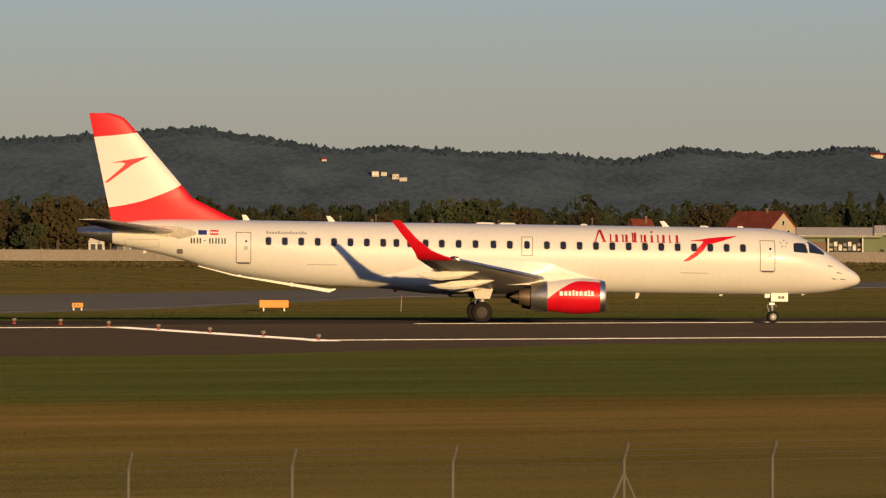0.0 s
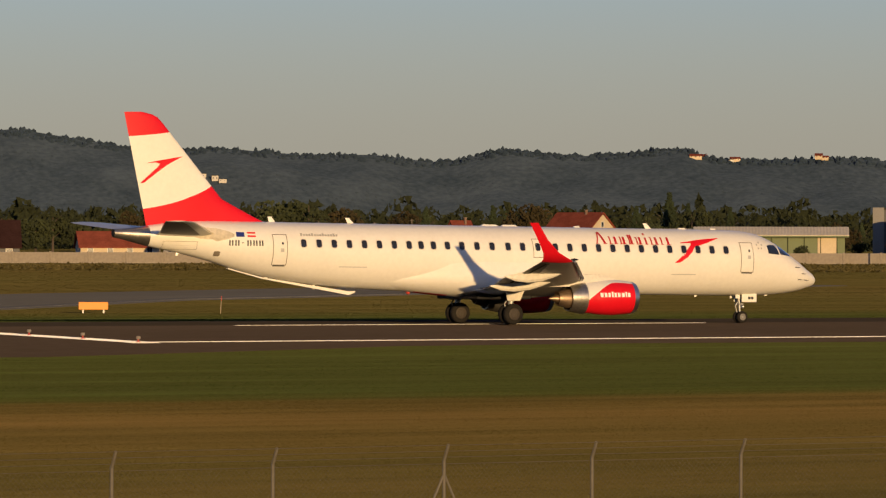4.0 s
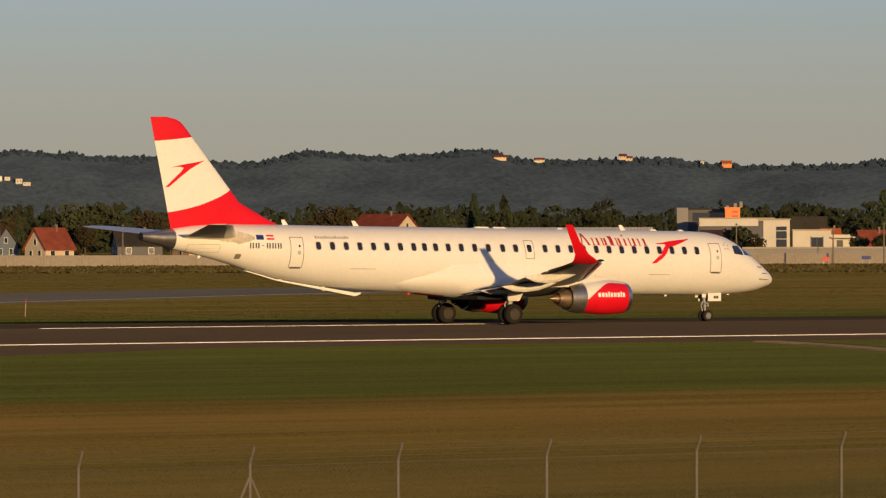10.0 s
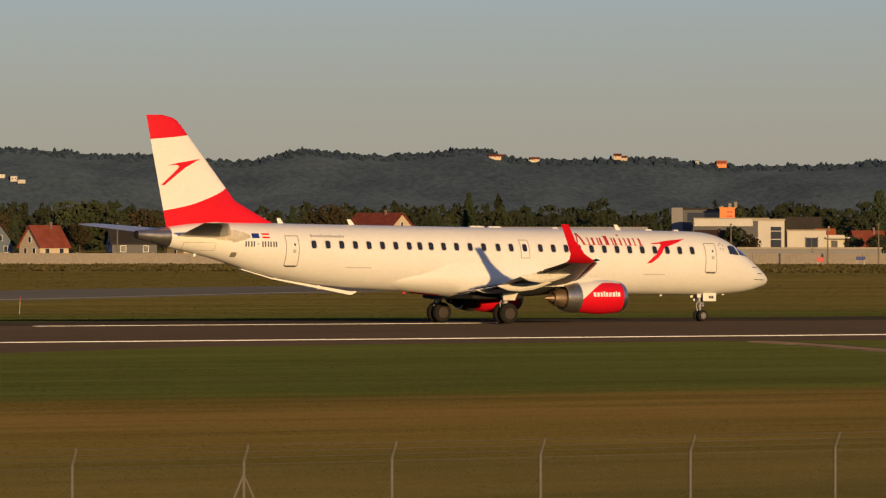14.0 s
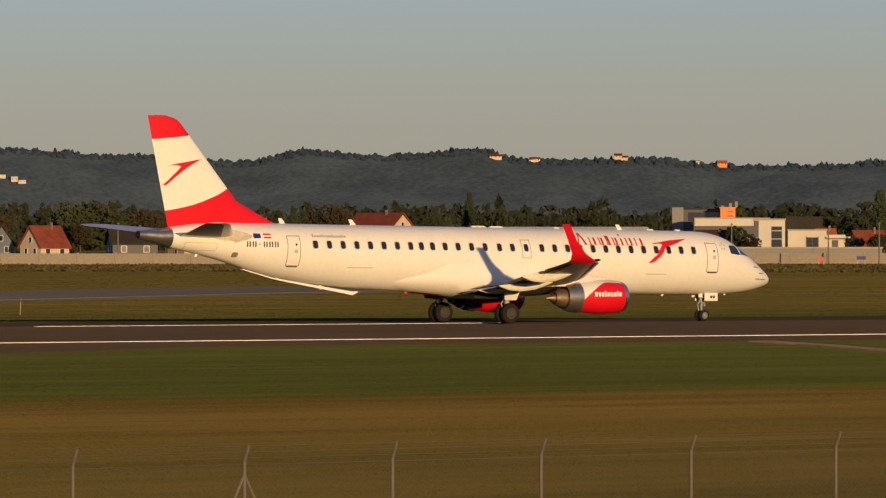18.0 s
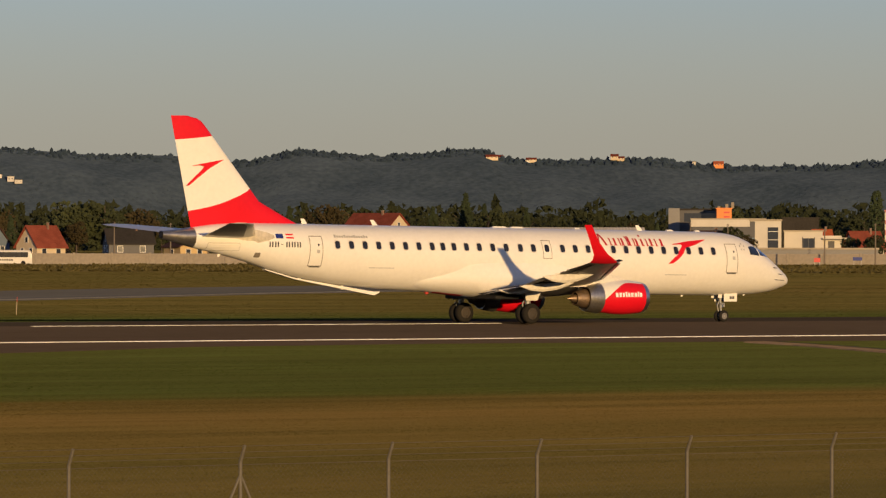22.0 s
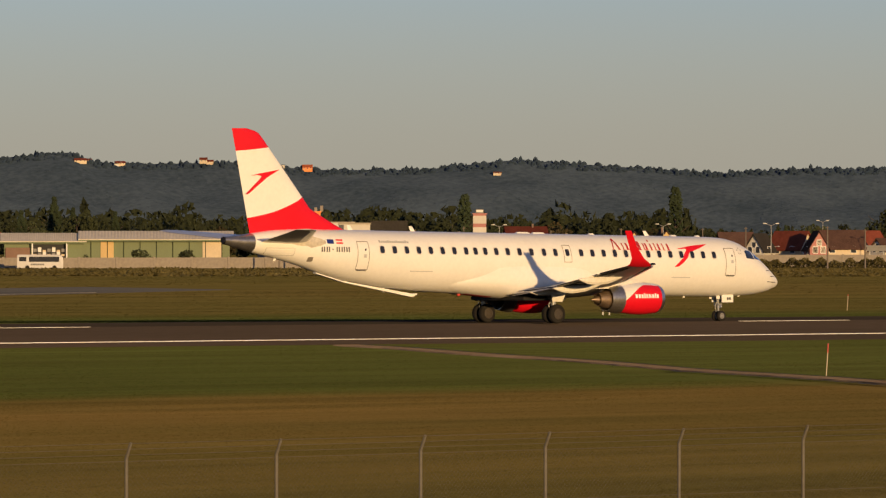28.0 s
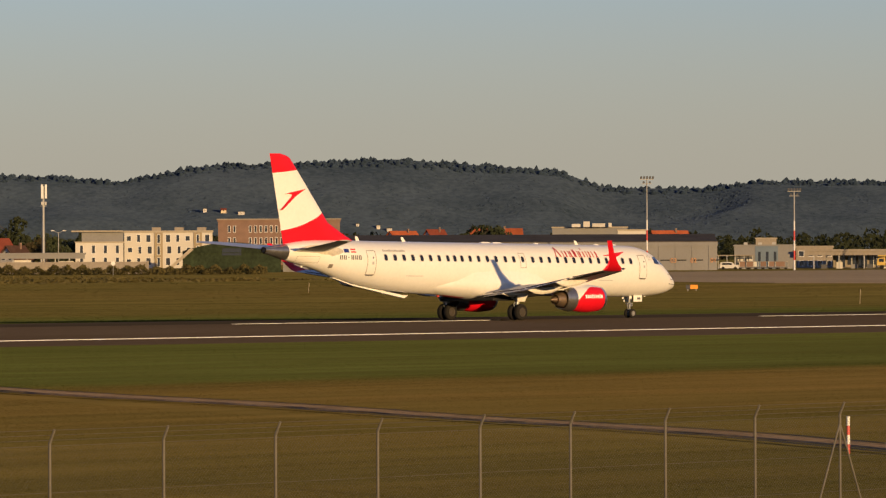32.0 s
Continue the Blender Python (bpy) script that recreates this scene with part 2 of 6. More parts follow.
WOOD = mat("grey_pole_wood", (0.16, 0.13, 0.10), 0.85, var=0.25, scale=2.0, squash=(1, 1, 0.1))
BARK = mat("bark", (0.085, 0.062, 0.045), 0.95, var=0.35, scale=2.0, squash=(1, 1, 0.2))
LEAF = mat("green_foliage", (0.0288, 0.0372, 0.0228), 0.8, var=0.5, scale=0.35, fine=1.6, tint=(0.036, 0.043, 0.018), each=0.3, matte=1.0, gloss=0.1)
LEAF_WARM = mat("autumn_foliage", (0.0408, 0.0348, 0.0168), 0.8, var=0.45, scale=0.35, fine=1.6, tint=(0.046, 0.035, 0.016), each=0.25, matte=1.0, gloss=0.1)
NEEDLE = mat("conifer_foliage", (0.0288, 0.0408, 0.0204), 0.8, var=0.5, scale=0.35, fine=1.6, each=0.25, matte=1.0, gloss=0.1)
HEDGE = mat("rough_verge_plants", (0.072, 0.066, 0.022), 0.85, gloss=0.0, var=0.45, scale=0.1, fine=0.9, tint=(0.105, 0.085, 0.034), world_space=True)
# The blue in both forest colours stands in for haze over the distance.
HAZE_FOREST = mat("haze_hill_forest", (0.0323, 0.052, 0.0795), 0.95, gloss=0.0, var=0.27, scale=0.02, fine=0.22, tint=(0.043, 0.061, 0.085), world_space=True, island=0.08, matte=1.0, bump=0.5, squash=(1, 1, 0.4))
HAZE_CREST = mat("haze_crest_trees", (0.0314, 0.049, 0.0721), 0.95, gloss=0.0, var=0.16, scale=0.02, fine=0.5, world_space=True, island=0.15, matte=1.0, bump=0.25)
ORANGE = mat("orange_sign_panel", (0.85, 0.30, 0.015), 0.5, var=0.08)
REDPAINT = mat("red_pole_paint", (0.62, 0.07, 0.05), 0.5, var=0.12)
BUSWHITE = mat("minibus_white", (0.52, 0.50, 0.47), 0.3, var=0.06, coat=0.4)


def grass_material(name, wild):
    """Grass seen at a flat angle: mown greener strips beside the runway, dry brown elsewhere, streaks across."""
    m = bpy.data.materials.new(name)
    m.use_nodes = True
    n, k = m.node_tree.nodes, m.node_tree.links
    b = n["Principled BSDF"]
    b.inputs["Roughness"].default_value = 0.95
    b.inputs["Specular IOR Level"].default_value = 0.0
    b.inputs["Diffuse Roughness"].default_value = 1.0
    b.inputs["Sheen Weight"].default_value = 0.08
    b.inputs["Sheen Roughness"].default_value = 0.6
    b.inputs["Sheen Tint"].default_value = (0.55, 0.38, 0.14, 1)
    pos = n.new("ShaderNodeNewGeometry").outputs["Position"]

    def tex(scale, stretch, detail=5.0):
        mp, t = n.new("ShaderNodeMapping"), n.new("ShaderNodeTexNoise")
        mp.inputs["Scale"].default_value = stretch
        t.inputs["Scale"].default_value, t.inputs["Detail"].default_value = scale, detail
        k.new(pos, mp.inputs[0])
        k.new(mp.outputs[0], t.inputs["Vector"])
        return t.outputs[0]

    def ramp(src, stops):
        r = n.new("ShaderNodeValToRGB")
        while len(r.color_ramp.elements) < len(stops):
            r.color_ramp.elements.new(0.5)
        for e, (p, c) in zip(r.color_ramp.elements, stops):
            e.position, e.color = p, (*c, 1)
        k.new(src, r.inputs[0])
        return r.outputs[0]

    def maths(op, a, c):
        q = n.new("ShaderNodeMath")
        q.operation = op
        for i, v in enumerate((a, c)):
            if isinstance(v, (int, float)):
                q.inputs[i].default_value = v
            else:
                k.new(v, q.inputs[i])
        return q.outputs[0]

    sep = n.new("ShaderNodeSeparateXYZ")
    k.new(pos, sep.inputs[0])
    wobble = maths("MULTIPLY", maths("SUBTRACT", tex(0.06, (0.3, 1, 1)), 0.5), 12.0)
    across = maths("ADD", sep.outputs["Y"], wobble)
    mr = n.new("ShaderNodeMapRange")
    mr.inputs["From Min"].default_value, mr.inputs["From Max"].default_value = 0.0, 1000.0
    k.new(across, mr.inputs["Value"])
    dry, dry2 = (0.079, 0.060, 0.0220), (0.068, 0.059, 0.0208)
    green, olive = (0.0295, 0.050, 0.0138), (0.055, 0.053, 0.0182)
    field = (0.058, 0.051, 0.0182)
    zone = ramp(mr.outputs[0], [(0.0, dry2), (0.10, dry2), (0.122, dry), (0.1405, dry), (0.1455, green), (0.30, green), (0.34, olive),
                                (0.42, olive), (0.47, field), (0.6, olive), (0.72, field), (1.0, olive)])
    patch = ramp(tex(0.09, (0.16, 1, 1), 6.0), [(0.3, (0.66, 0.76, 0.64)), (0.7, (1.28, 1.18, 1.1))])
    tuft = ramp(tex(0.55, (0.12, 1.0, 1), 4.0), [(0.3, (0.78, 0.80, 0.77)), (0.7, (1.20, 1.18, 1.16))])

    def times(a, c):
        q = n.new("ShaderNodeMix")
        q.data_type, q.blend_type = "RGBA", "MULTIPLY"
        q.inputs["Factor"].default_value = 1.0
        k.new(a, q.inputs[6])
        k.new(c, q.inputs[7])
        return q.outputs[2]

    k.new(times(times(zone, patch), tuft), b.inputs["Base Color"])
    if wild:
        bp = n.new("ShaderNodeBump")
        bp.inputs["Strength"].default_value, bp.inputs["Distance"].default_value = 1.0, wild
        k.new(tex(1.6, (0.12, 1, 1), 6.0), bp.inputs["Height"])
        k.new(bp.outputs[0], b.inputs["Normal"])
    return m


GRASS = grass_material("airfield_grass", 0.05)
BLADE = grass_material("grass_blades", 0.0)

# ---- mesh helpers ----


def mesh(name, verts, faces, material, smooth=False):
    me = bpy.data.meshes.new(name)
    me.from_pydata([tuple(map(float, v)) for v in verts], [], [tuple(f) for f in faces])
    for m in material if isinstance(material, (list, tuple)) else (material,):
        me.materials.append(m)
    if smooth:
        me.shade_smooth()
        me.set_sharp_from_angle(angle=0.7)
    me.update()
    return me


def part(name, geo, material, parent=None, label="", smooth=False):
    """One mesh object from (verts, faces), or from a mesh that is shared, under its thing or part."""
    ob = new(name, geo if isinstance(geo, bpy.types.Mesh) else mesh(name, *geo, material, smooth))
    ob.parent = parent
    return tagged(ob, label)


def thing(name, m, label, category, group="", kind=""):
    ob = new(name)
    ob.matrix_basis = m
    return tagged(ob, label, category, group, kind)


def joined(*geos):
    verts, faces = [], []
    for v, f in geos:
        k = len(verts)
        verts += list(v)
        faces += [tuple(i + k for i in q) for q in f]
    return verts, faces


def moved(geo, m):
    return [m @ Vector(v) for v in geo[0]], geo[1]


def slab(x0, y0, z0, x1, y1, z1, b=0.0):
    """A box; b rounds its upright and flat edges off by a chamfer of that size."""
    if not b:
        v = [(x, y, z) for z in (z0, z1) for x, y in ((x0, y0), (x1, y0), (x1, y1), (x0, y1))]
        return v, [(3, 2, 1, 0), (4, 5, 6, 7), (0, 1, 5, 4), (1, 2, 6, 5), (2, 3, 7, 6), (3, 0, 4, 7)]
    rings = []
    for z, i in ((z0, b), (z0 + b, 0), (z1 - b, 0), (z1, b)):
        p = [(x0 + i, y0 + i + b), (x0 + i + b, y0 + i), (x1 - i - b, y0 + i), (x1 - i, y0 + i + b),
             (x1 - i, y1 - i - b), (x1 - i - b, y1 - i), (x0 + i + b, y1 - i), (x0 + i, y1 - i - b)]
        rings.append([(x, y, z) for x, y in p])
    return loft(rings)


def loft(rings, caps=True, closed=True):
    n = len(rings[0])
    verts = [p for r in rings for p in r]
    faces = []
    for i in range(len(rings) - 1):
        for j in range(n if closed else n - 1):
            a, b = i * n + j, i * n + (j + 1) % n
            faces.append((a, b, b + n, a + n))
    if caps and closed:
        faces += [tuple(reversed(range(n))), tuple(range((len(rings) - 1) * n, len(rings) * n))]
    return verts, faces


def lathe(profile, axis="x", n=32, caps=True):
    """Turn (place along the axis, radius) about the axis."""
    rings = []
    for a, r in profile:
        ring = []
        for j in range(n):
            w = math.tau * j / n
            c, s = r * math.cos(w), r * math.sin(w)
            ring.append({"x": (a, c, s), "y": (s, a, c), "z": (c, s, a)}[axis])
        rings.append(ring)
    return loft(rings, caps)


def tube(p, q, r, r2=None, n=8):
    p, q = Vector(p), Vector(q)
    m = Matrix.Translation(p) @ (q - p).to_track_quat("Z", "Y").to_matrix().to_4x4()
    return moved(lathe([(0, r), ((q - p).length, r if r2 is None else r2)], "z", n), m)


def prism(outline, a, b, axis="y"):
    """A flat outline drawn out from a to b along an axis: y takes (x, z), x takes (y, z), z takes (x, y)."""
    put = {"y": lambda u, v, w: (u, w, v), "x": lambda u, v, w: (w, u, v), "z": lambda u, v, w: (u, v, w)}[axis]
    return loft([[put(u, v, w) for u, v in outline] for w in (a, b)])


def triangles(name, co, idx, material, smooth=False):
    """A large mesh of triangles from arrays of places and corner numbers."""
    me = bpy.data.meshes.new(name)
    co = co.reshape(-1, 3)
    me.vertices.add(len(co))
    me.vertices.foreach_set("co", co.ravel())
    me.loops.add(len(idx))
    me.loops.foreach_set("vertex_index", idx)
    me.polygons.add(len(idx) // 3)
    me.polygons.foreach_set("loop_start", np.arange(0, len(idx), 3, dtype=np.int32))
    me.materials.append(material)
    me.update(calc_edges=True)
    if smooth:
        me.shade_smooth()
    return me


# ---- ground ----
PROFILE = [(-3000, -1.6), (0, -1.6), (61, -1.5), (110, -1.3), (160, -0.95), (195, -0.55), (202.5, -0.36), (225, 0.0), (247.5, -0.11),
           (275, -0.4), (300, -0.62), (360, -0.75), (420, -0.5)]
RISE = [(950, 2.2), (1250, 3.4), (1800, 6.0), (2600, 10.0), (9000, 10.0)]


def height(x, y):
    """The ground's height: a crowned runway, then a slow rise to the town."""
    if y <= 420:
        return float(np.interp(y, [a for a, b in PROFILE], [b for a, b in PROFILE]))
    r = math.hypot(x, y)
    r0 = min(420 * r / y, 840)
    return float(np.interp(r, [r0] + [a for a, b in RISE], [-0.5] + [b for a, b in RISE]))


def site(az, r, turn=0.0, dz=0.0):
    """A place r metres off in a direction: x to the right, y away, z up, turned by some degrees."""
    x, y = r * math.sin(radians(az)), r * math.cos(radians(az))
    return pose(x, y, height(x, y) + dz, 0, 0, turn - az)


def sheet(xs, ys, dz):
    verts = [(x, y, height(x, y) + dz) for y in ys for x in xs]
    n = len(xs)
    faces = [(j * n + i, j * n + i + 1, (j + 1) * n + i + 1, (j + 1) * n + i) for j in range(len(ys) - 1) for i in range(n - 1)]
    return verts, faces


GX = sorted(set([-4800, -3000, -1500, -600, -200] + list(range(0, 700, 20)) + list(range(700, 1500, 50)) + [1700, 2200, 3000, 4800]))
GY = sorted(set([-3000, -1000, -300, -100] + [a for a, b in PROFILE if a >= 0] + list(range(420, 700, 20)) + list(range(700, 1500, 50)) + [1800, 2300, 2900, 4800]))
ground = part("ground", sheet(GX, GY, 0.0), GRASS)
tagged(ground, "dry brown and olive airfield grass", "ground", kind="structure")


def pave(name, outline, material, dz, label, folds, step=12.0):
    """Paving over a rectangle or trapezium given as rows (x, near y, far y), laid dz above the ground, with an edge skirt."""
    xs = []
    for (xa, *_), (xb, *_) in zip(outline, outline[1:]):
        xs += list(np.arange(xa, xb, step))
    xs.append(outline[-1][0])
    n0, n1 = ([np.interp(x, [o[0] for o in outline], [o[i] for o in outline]) for x in xs] for i in (1, 2))
    verts, faces, cols = [], [], None
    for x, a, b in zip(xs, n0, n1):
        inner = [f if a < f < b else (a if f <= a else b) for f in folds]
        ys = [a] + inner + [b]
        cols = len(ys) + 2
        line = [(x, y, height(x, y) + dz) for y in ys]
        verts += [(x, a, height(x, a) - 0.05)] + line + [(x, b, height(x, b) - 0.05)]
    for i in range(len(xs) - 1):
        for j in range(cols - 1):
            p = i * cols + j
            faces.append((p, p + cols, p + cols + 1, p + 1))
    ob = part(name, (verts, faces), material)
    return tagged(ob, label, name, kind="structure")


FOLDS = [195, 202.5]
pave("runway", [(60, 187, 224.9), (100, 187.2, 224.9), (122, 196.6, 224.9), (135, 197.6, 224.9), (260, 192.5, 224.9), (900, 192.5, 224.9)], ASPHALT, 0.02,
     "brown-grey worn runway asphalt, near half", FOLDS)
pave("runway", [(60, 224.9, 249), (900, 224.9, 249)], ASPHALT_FAR, 0.02, "dark far half of the runway asphalt", [225, 247.5])
pave("runway_marking", [(113, 201.85, 202.35), (900, 201.85, 202.35)], MARK, 0.028, "white painted runway edge line", [])
pave("runway_marking", [(111.6, 201.2, 221.4), (113.0, 201.2, 221.4)], MARK, 0.03, "white painted threshold line", [202.5])
pave("runway_marking", [(76, 220.8, 221.4), (111.6, 220.8, 221.4)], MARK, 0.028, "white painted lead-in line", [])
for x0, x1 in ((130.3, 158.0), (202.7, 211.0), (232.0, 256.4), (283.0, 313.0), (343.0, 373.0), (403.0, 433.0)):
    pave("runway_marking", [(x0, 224.45, 224.75), (x1, 224.45, 224.75)], MARK, 0.03, "white painted runway centre line stripe", [])

# ---- the aeroplane: x forward, y to its left, z up, from the ground between its main wheels ----
SINK = -0.0114  # it sits slightly nose down
STATIONS = [  # along, roof, belly, half width
    (-20.0, 4.40, 4.06, 0.19), (-19.4, 4.47, 3.90, 0.32), (-18.5, 4.58, 3.66, 0.47), (-16.9, 4.82, 3.37, 0.74), (-15.2, 4.90, 3.00, 0.98),
    (-13.9, 4.90, 2.60, 1.14), (-12.4, 4.90, 2.24, 1.30), (-9.9, 4.89, 1.88, 1.44), (-7.3, 4.89, 1.68, 1.50), (-4.0, 4.89, 1.56, 1.505),
    (14.1, 4.89, 1.55, 1.50), (15.15, 4.80, 1.57, 1.45), (15.95, 4.55, 1.60, 1.37), (16.55, 4.24, 1.65, 1.26), (17.15, 3.82, 1.70, 1.11),
    (17.65, 3.50, 1.77, 0.95), (18.2, 3.13, 1.90, 0.72), (18.65, 2.83, 2.03, 0.46), (18.92, 2.58, 2.18, 0.22), (19.02, 2.37, 2.35, 0.015)]
DENSE = np.linspace(-20.0, 19.02, 1200)
SHAPE = []
for col in (1, 2, 3):
    v = np.interp(DENSE, [s[0] for s in STATIONS], [s[col] for s in STATIONS])
    w = np.convolve(np.pad(v, 22, mode="edge"), np.ones(45) / 45, "valid")
    keep = np.clip((19.02 - DENSE) / 0.9, 0, 1)
    SHAPE.append(w * keep + v * (1 - keep))


def hull(x):
    """Roof, belly, half width and the height of the widest line at a station."""
    top, low, wide = (float(np.interp(x, DENSE, s)) for s in SHAPE)
    return top, low, wide, low + (top - low) * 0.55


def skin(x, z, side=-1, out=0.0):
    """The point of the skin at a station and height (before the nose-down sink)."""
    top, low, wide, mid = hull(x)
    s = (z - mid) / (top - mid) if z > mid else (mid - z) / (mid - low)
    s = min(0.999, max(-0.999, s))
    y = wide * math.sqrt(1 - s * s)
    ny = y / max(wide, 0.01)
    return (x, side * (y + out * ny), z + (out * s if z > mid else -out * s))


def sunk(geo):
    return [(v[0], v[1], v[2] + SINK * v[0]) for v in geo[0]], geo[1]


def decal(x0, z0, x1, z1, side=-1, out=0.008, cut=0.0, lean=0.0, nx=4, nz=4):
    """A thin rounded panel that follows the skin. cut: how far its corners are rounded off; lean: metres forward per metre up."""
    xs, grid = np.linspace(x0, x1, nx + 1), []
    if cut:
        xs = sorted(set([x0, x0 + cut * 0.3, x0 + cut, x1 - cut, x1 - cut * 0.3, x1]))
    verts, faces = [], []
    for x in xs:
        e = min(x - x0, x1 - x)
        inset = cut - math.sqrt(max(0.0, cut * cut - (cut - e) ** 2)) if cut and e < cut else 0.0
        for z in np.linspace(z0 + inset, z1 - inset, nz + 1):
            verts.append(skin(x + lean * (z - z0), z, side, out))
    for i in range(len(xs) - 1):
        for j in range(nz):
            a = i * (nz + 1) + j
            q = (a, a + nz + 1, a + nz + 2, a + 1)
            faces.append(q if side < 0 else q[::-1])
    return sunk((verts, faces))


def shape_on_skin(outline, side=-1, out=0.01, steps=5):
    """A filled outline (pairs of lower and upper edge points along x) laid on the skin."""
    verts, faces = [], []
    for x, za, zb in outline:
        for z in np.linspace(za, zb, steps):
            verts.append(skin(x, z, side, out))
    for i in range(len(outline) - 1):
        for j in range(steps - 1):
            a = i * steps + j
            q = (a, a + steps, a + steps + 1, a + 1)
            faces.append(q if side < 0 else q[::-1])
    return sunk((verts, faces))


def ring_outline(x0, z0, x1, z1, width, side=-1, out=0.010):
    """The four sides of a door seam as one narrow frame."""
    bits = [decal(x0, z0, x0 + width, z1, side, out, nz=8, nx=1), decal(x1 - width, z0, x1, z1, side, out, nz=8, nx=1),
            decal(x0, z0, x1, z0 + width, side, out, nz=1, nx=4), decal(x0, z1 - width, x1, z1, side, out, nz=1, nx=4)]
    return joined(*bits)


def foil(chord, thick, n=12):
    """Closed aerofoil outline (along, up) from the nose back, chord long."""
    up = []
    for i in range(n + 1):
        s = (1 - math.cos(math.pi * i / n)) / 2
        t = thick / 0.2 * (0.2969 * math.sqrt(s) - 0.126 * s - 0.3516 * s * s + 0.2843 * s ** 3 - 0.1036 * s ** 4)
        up.append((s, t))
    pts = [(-s * chord, t * chord) for s, t in up] + [(-s * chord, -t * chord * 0.8) for s, t in up[-2:0:-1]]
    return pts


def lifting(stations, n=12):
    """A wing surface through sections (lead x, trail x, y, z lead, z trail, thickness, lean) - lean turns the section upright."""
    rings = []
    for lead, trail, y, z, zt, th, lean in stations:
        ring = []
        for s, t in foil(lead - trail, th, n):
            f = -s / (lead - trail)
            ring.append((lead + s, y + t * math.sin(lean), z + (zt - z) * f + t * math.cos(lean)))
        rings.append(ring)
    return loft(rings)


plane = thing("aeroplane", pose(0, 225, 0), "white narrow-body twin-engined airliner with red tail bands on the runway", "aeroplane")

# body
xs = sorted(set(list(np.linspace(-18.25, 14, 62)) + list(np.linspace(14, 18.6, 36)) + list(np.linspace(18.6, 19.02, 12))))
NSEC = 56


def section(x):
    top, low, wide, mid = hull(x)
    ring = []
    for j in range(NSEC):
        w = math.tau * j / NSEC
        c, s = math.cos(w), math.sin(w)
        ring.append((x, wide * c, mid + (top - mid if s > 0 else mid - low) * s))
    return ring


part("fuselage", sunk(loft([section(x) for x in xs])), PAINT, plane, "cream-white glossy fuselage skin", True)
cone = []
for x in np.linspace(-20.0, -18.25, 14):
    cone.append(section(x))
part("tail_cone", sunk(loft(cone, caps=False)), STEEL, plane, "bare metal tail cone with soot stains", True)
part("exhaust_outlet", sunk(moved(lathe([(-20.02, 0.155), (-19.9, 0.135), (-19.7, 0.12)], "x", 20), pose(0, 0, 4.23))), BLACK, plane)

# wing-to-body fairing
rings = []
for x in np.linspace(-7.4, 8.4, 44):
    u = (x + 7.4) / 15.8
    k = math.sin(math.pi * u) ** 1.3
    ring = []
    for j in range(25):
        w = math.pi * (1 + j / 24)
        c, s = math.cos(w), math.sin(w)
        ring.append((x, c * (0.85 + 0.79 * k), 2.25 + 0.15 * k + (s * (0.42 + 0.71 * k))))
    e = min(1.46, 0.85 + 0.79 * k)
    g = e + 0.5 * max(0.0, 0.85 + 0.79 * k - 1.46)
    ring = [(x, -e, 3.2), (x, -g, 2.72)] + ring + [(x, g, 2.72), (x, e, 3.2)]
    rings.append(ring)
part("belly_fairing", sunk(loft(rings, caps=False, closed=False)), PAINT, plane, smooth=True)

part("belly_panel", sunk(loft([[(x, c * (0.85 + 0.79 * math.sin(math.pi * (x + 7.4) / 15.8) ** 1.3) * 1.008, 2.25 + 0.15 * math.sin(math.pi * (x + 7.4) / 15.8) ** 1.3 - q * (0.42 + 0.71 * math.sin(math.pi * (x + 7.4) / 15.8) ** 1.3) * 1.012) for c, q in [(math.cos(w), math.sin(w)) for w in np.linspace(1.22, math.pi - 1.22, 13)]] for x in np.linspace(-4.1, -2.3, 12)], False, False)), DARKRED, plane, "dark red belly panel ahead of the tail", True)

# fin with its bands
TE0, TE1 = (-18.30, 4.70), (-19.46, 10.20)


def fin_chord(z):
    trail = TE0[0] + (TE1[0] - TE0[0]) * (z - TE0[1]) / (TE1[1] - TE0[1])
    lead = float(np.interp(z, [4.75, 5.0, 5.2, 5.97, 9.6, 9.9, 10.02, 10.12], [-11.7, -12.3, -12.75, -14.3, -17.42, -17.72, -18.0, -18.5]))
    return lead, trail


def fin_band(low, high, rows):
    """One colour band of the fin between two edges, each a function of the share of chord from the nose."""
    rings = []
    for i in range(rows + 1):
        f = i / rows
        ring = []
        for side in (1, -1):
            span = range(17) if side > 0 else range(15, 0, -1)
            for j in span:
                s = (1 - math.cos(math.pi * j / 16)) / 2
                z = low(s) + (high(s) - low(s)) * f
                lead, trail = fin_chord(z)
                c = lead - trail
                th = 0.10 * min(c, 3.6)
                t = th / 0.2 * (0.2969 * math.sqrt(s) - 0.126 * s - 0.3516 * s * s + 0.2843 * s ** 3 - 0.1036 * s ** 4)
                ring.append((lead - s * c, side * t, z))
        rings.append(ring)
    return sunk(loft(rings))


band_a = lambda s: 6.60 - 1.58 * s + 0.40 * s * s
band_b = lambda s: 9.16 - 0.30 * s + 0.06 * s * s
part("fin_root", fin_band(lambda s: 4.62, band_a, 16), RED, plane, "red lower band of the tail fin", True)
part("fin_panel", fin_band(band_a, band_b, 14), PAINT, plane, "white middle band of the tail fin", True)
part("fin_tip", fin_band(band_b, lambda s: 10.12 - 0.02 * s, 8), RED, plane, "red tip band of the tail fin", True)
for side in (-1, 1):
    y = side * 0.17
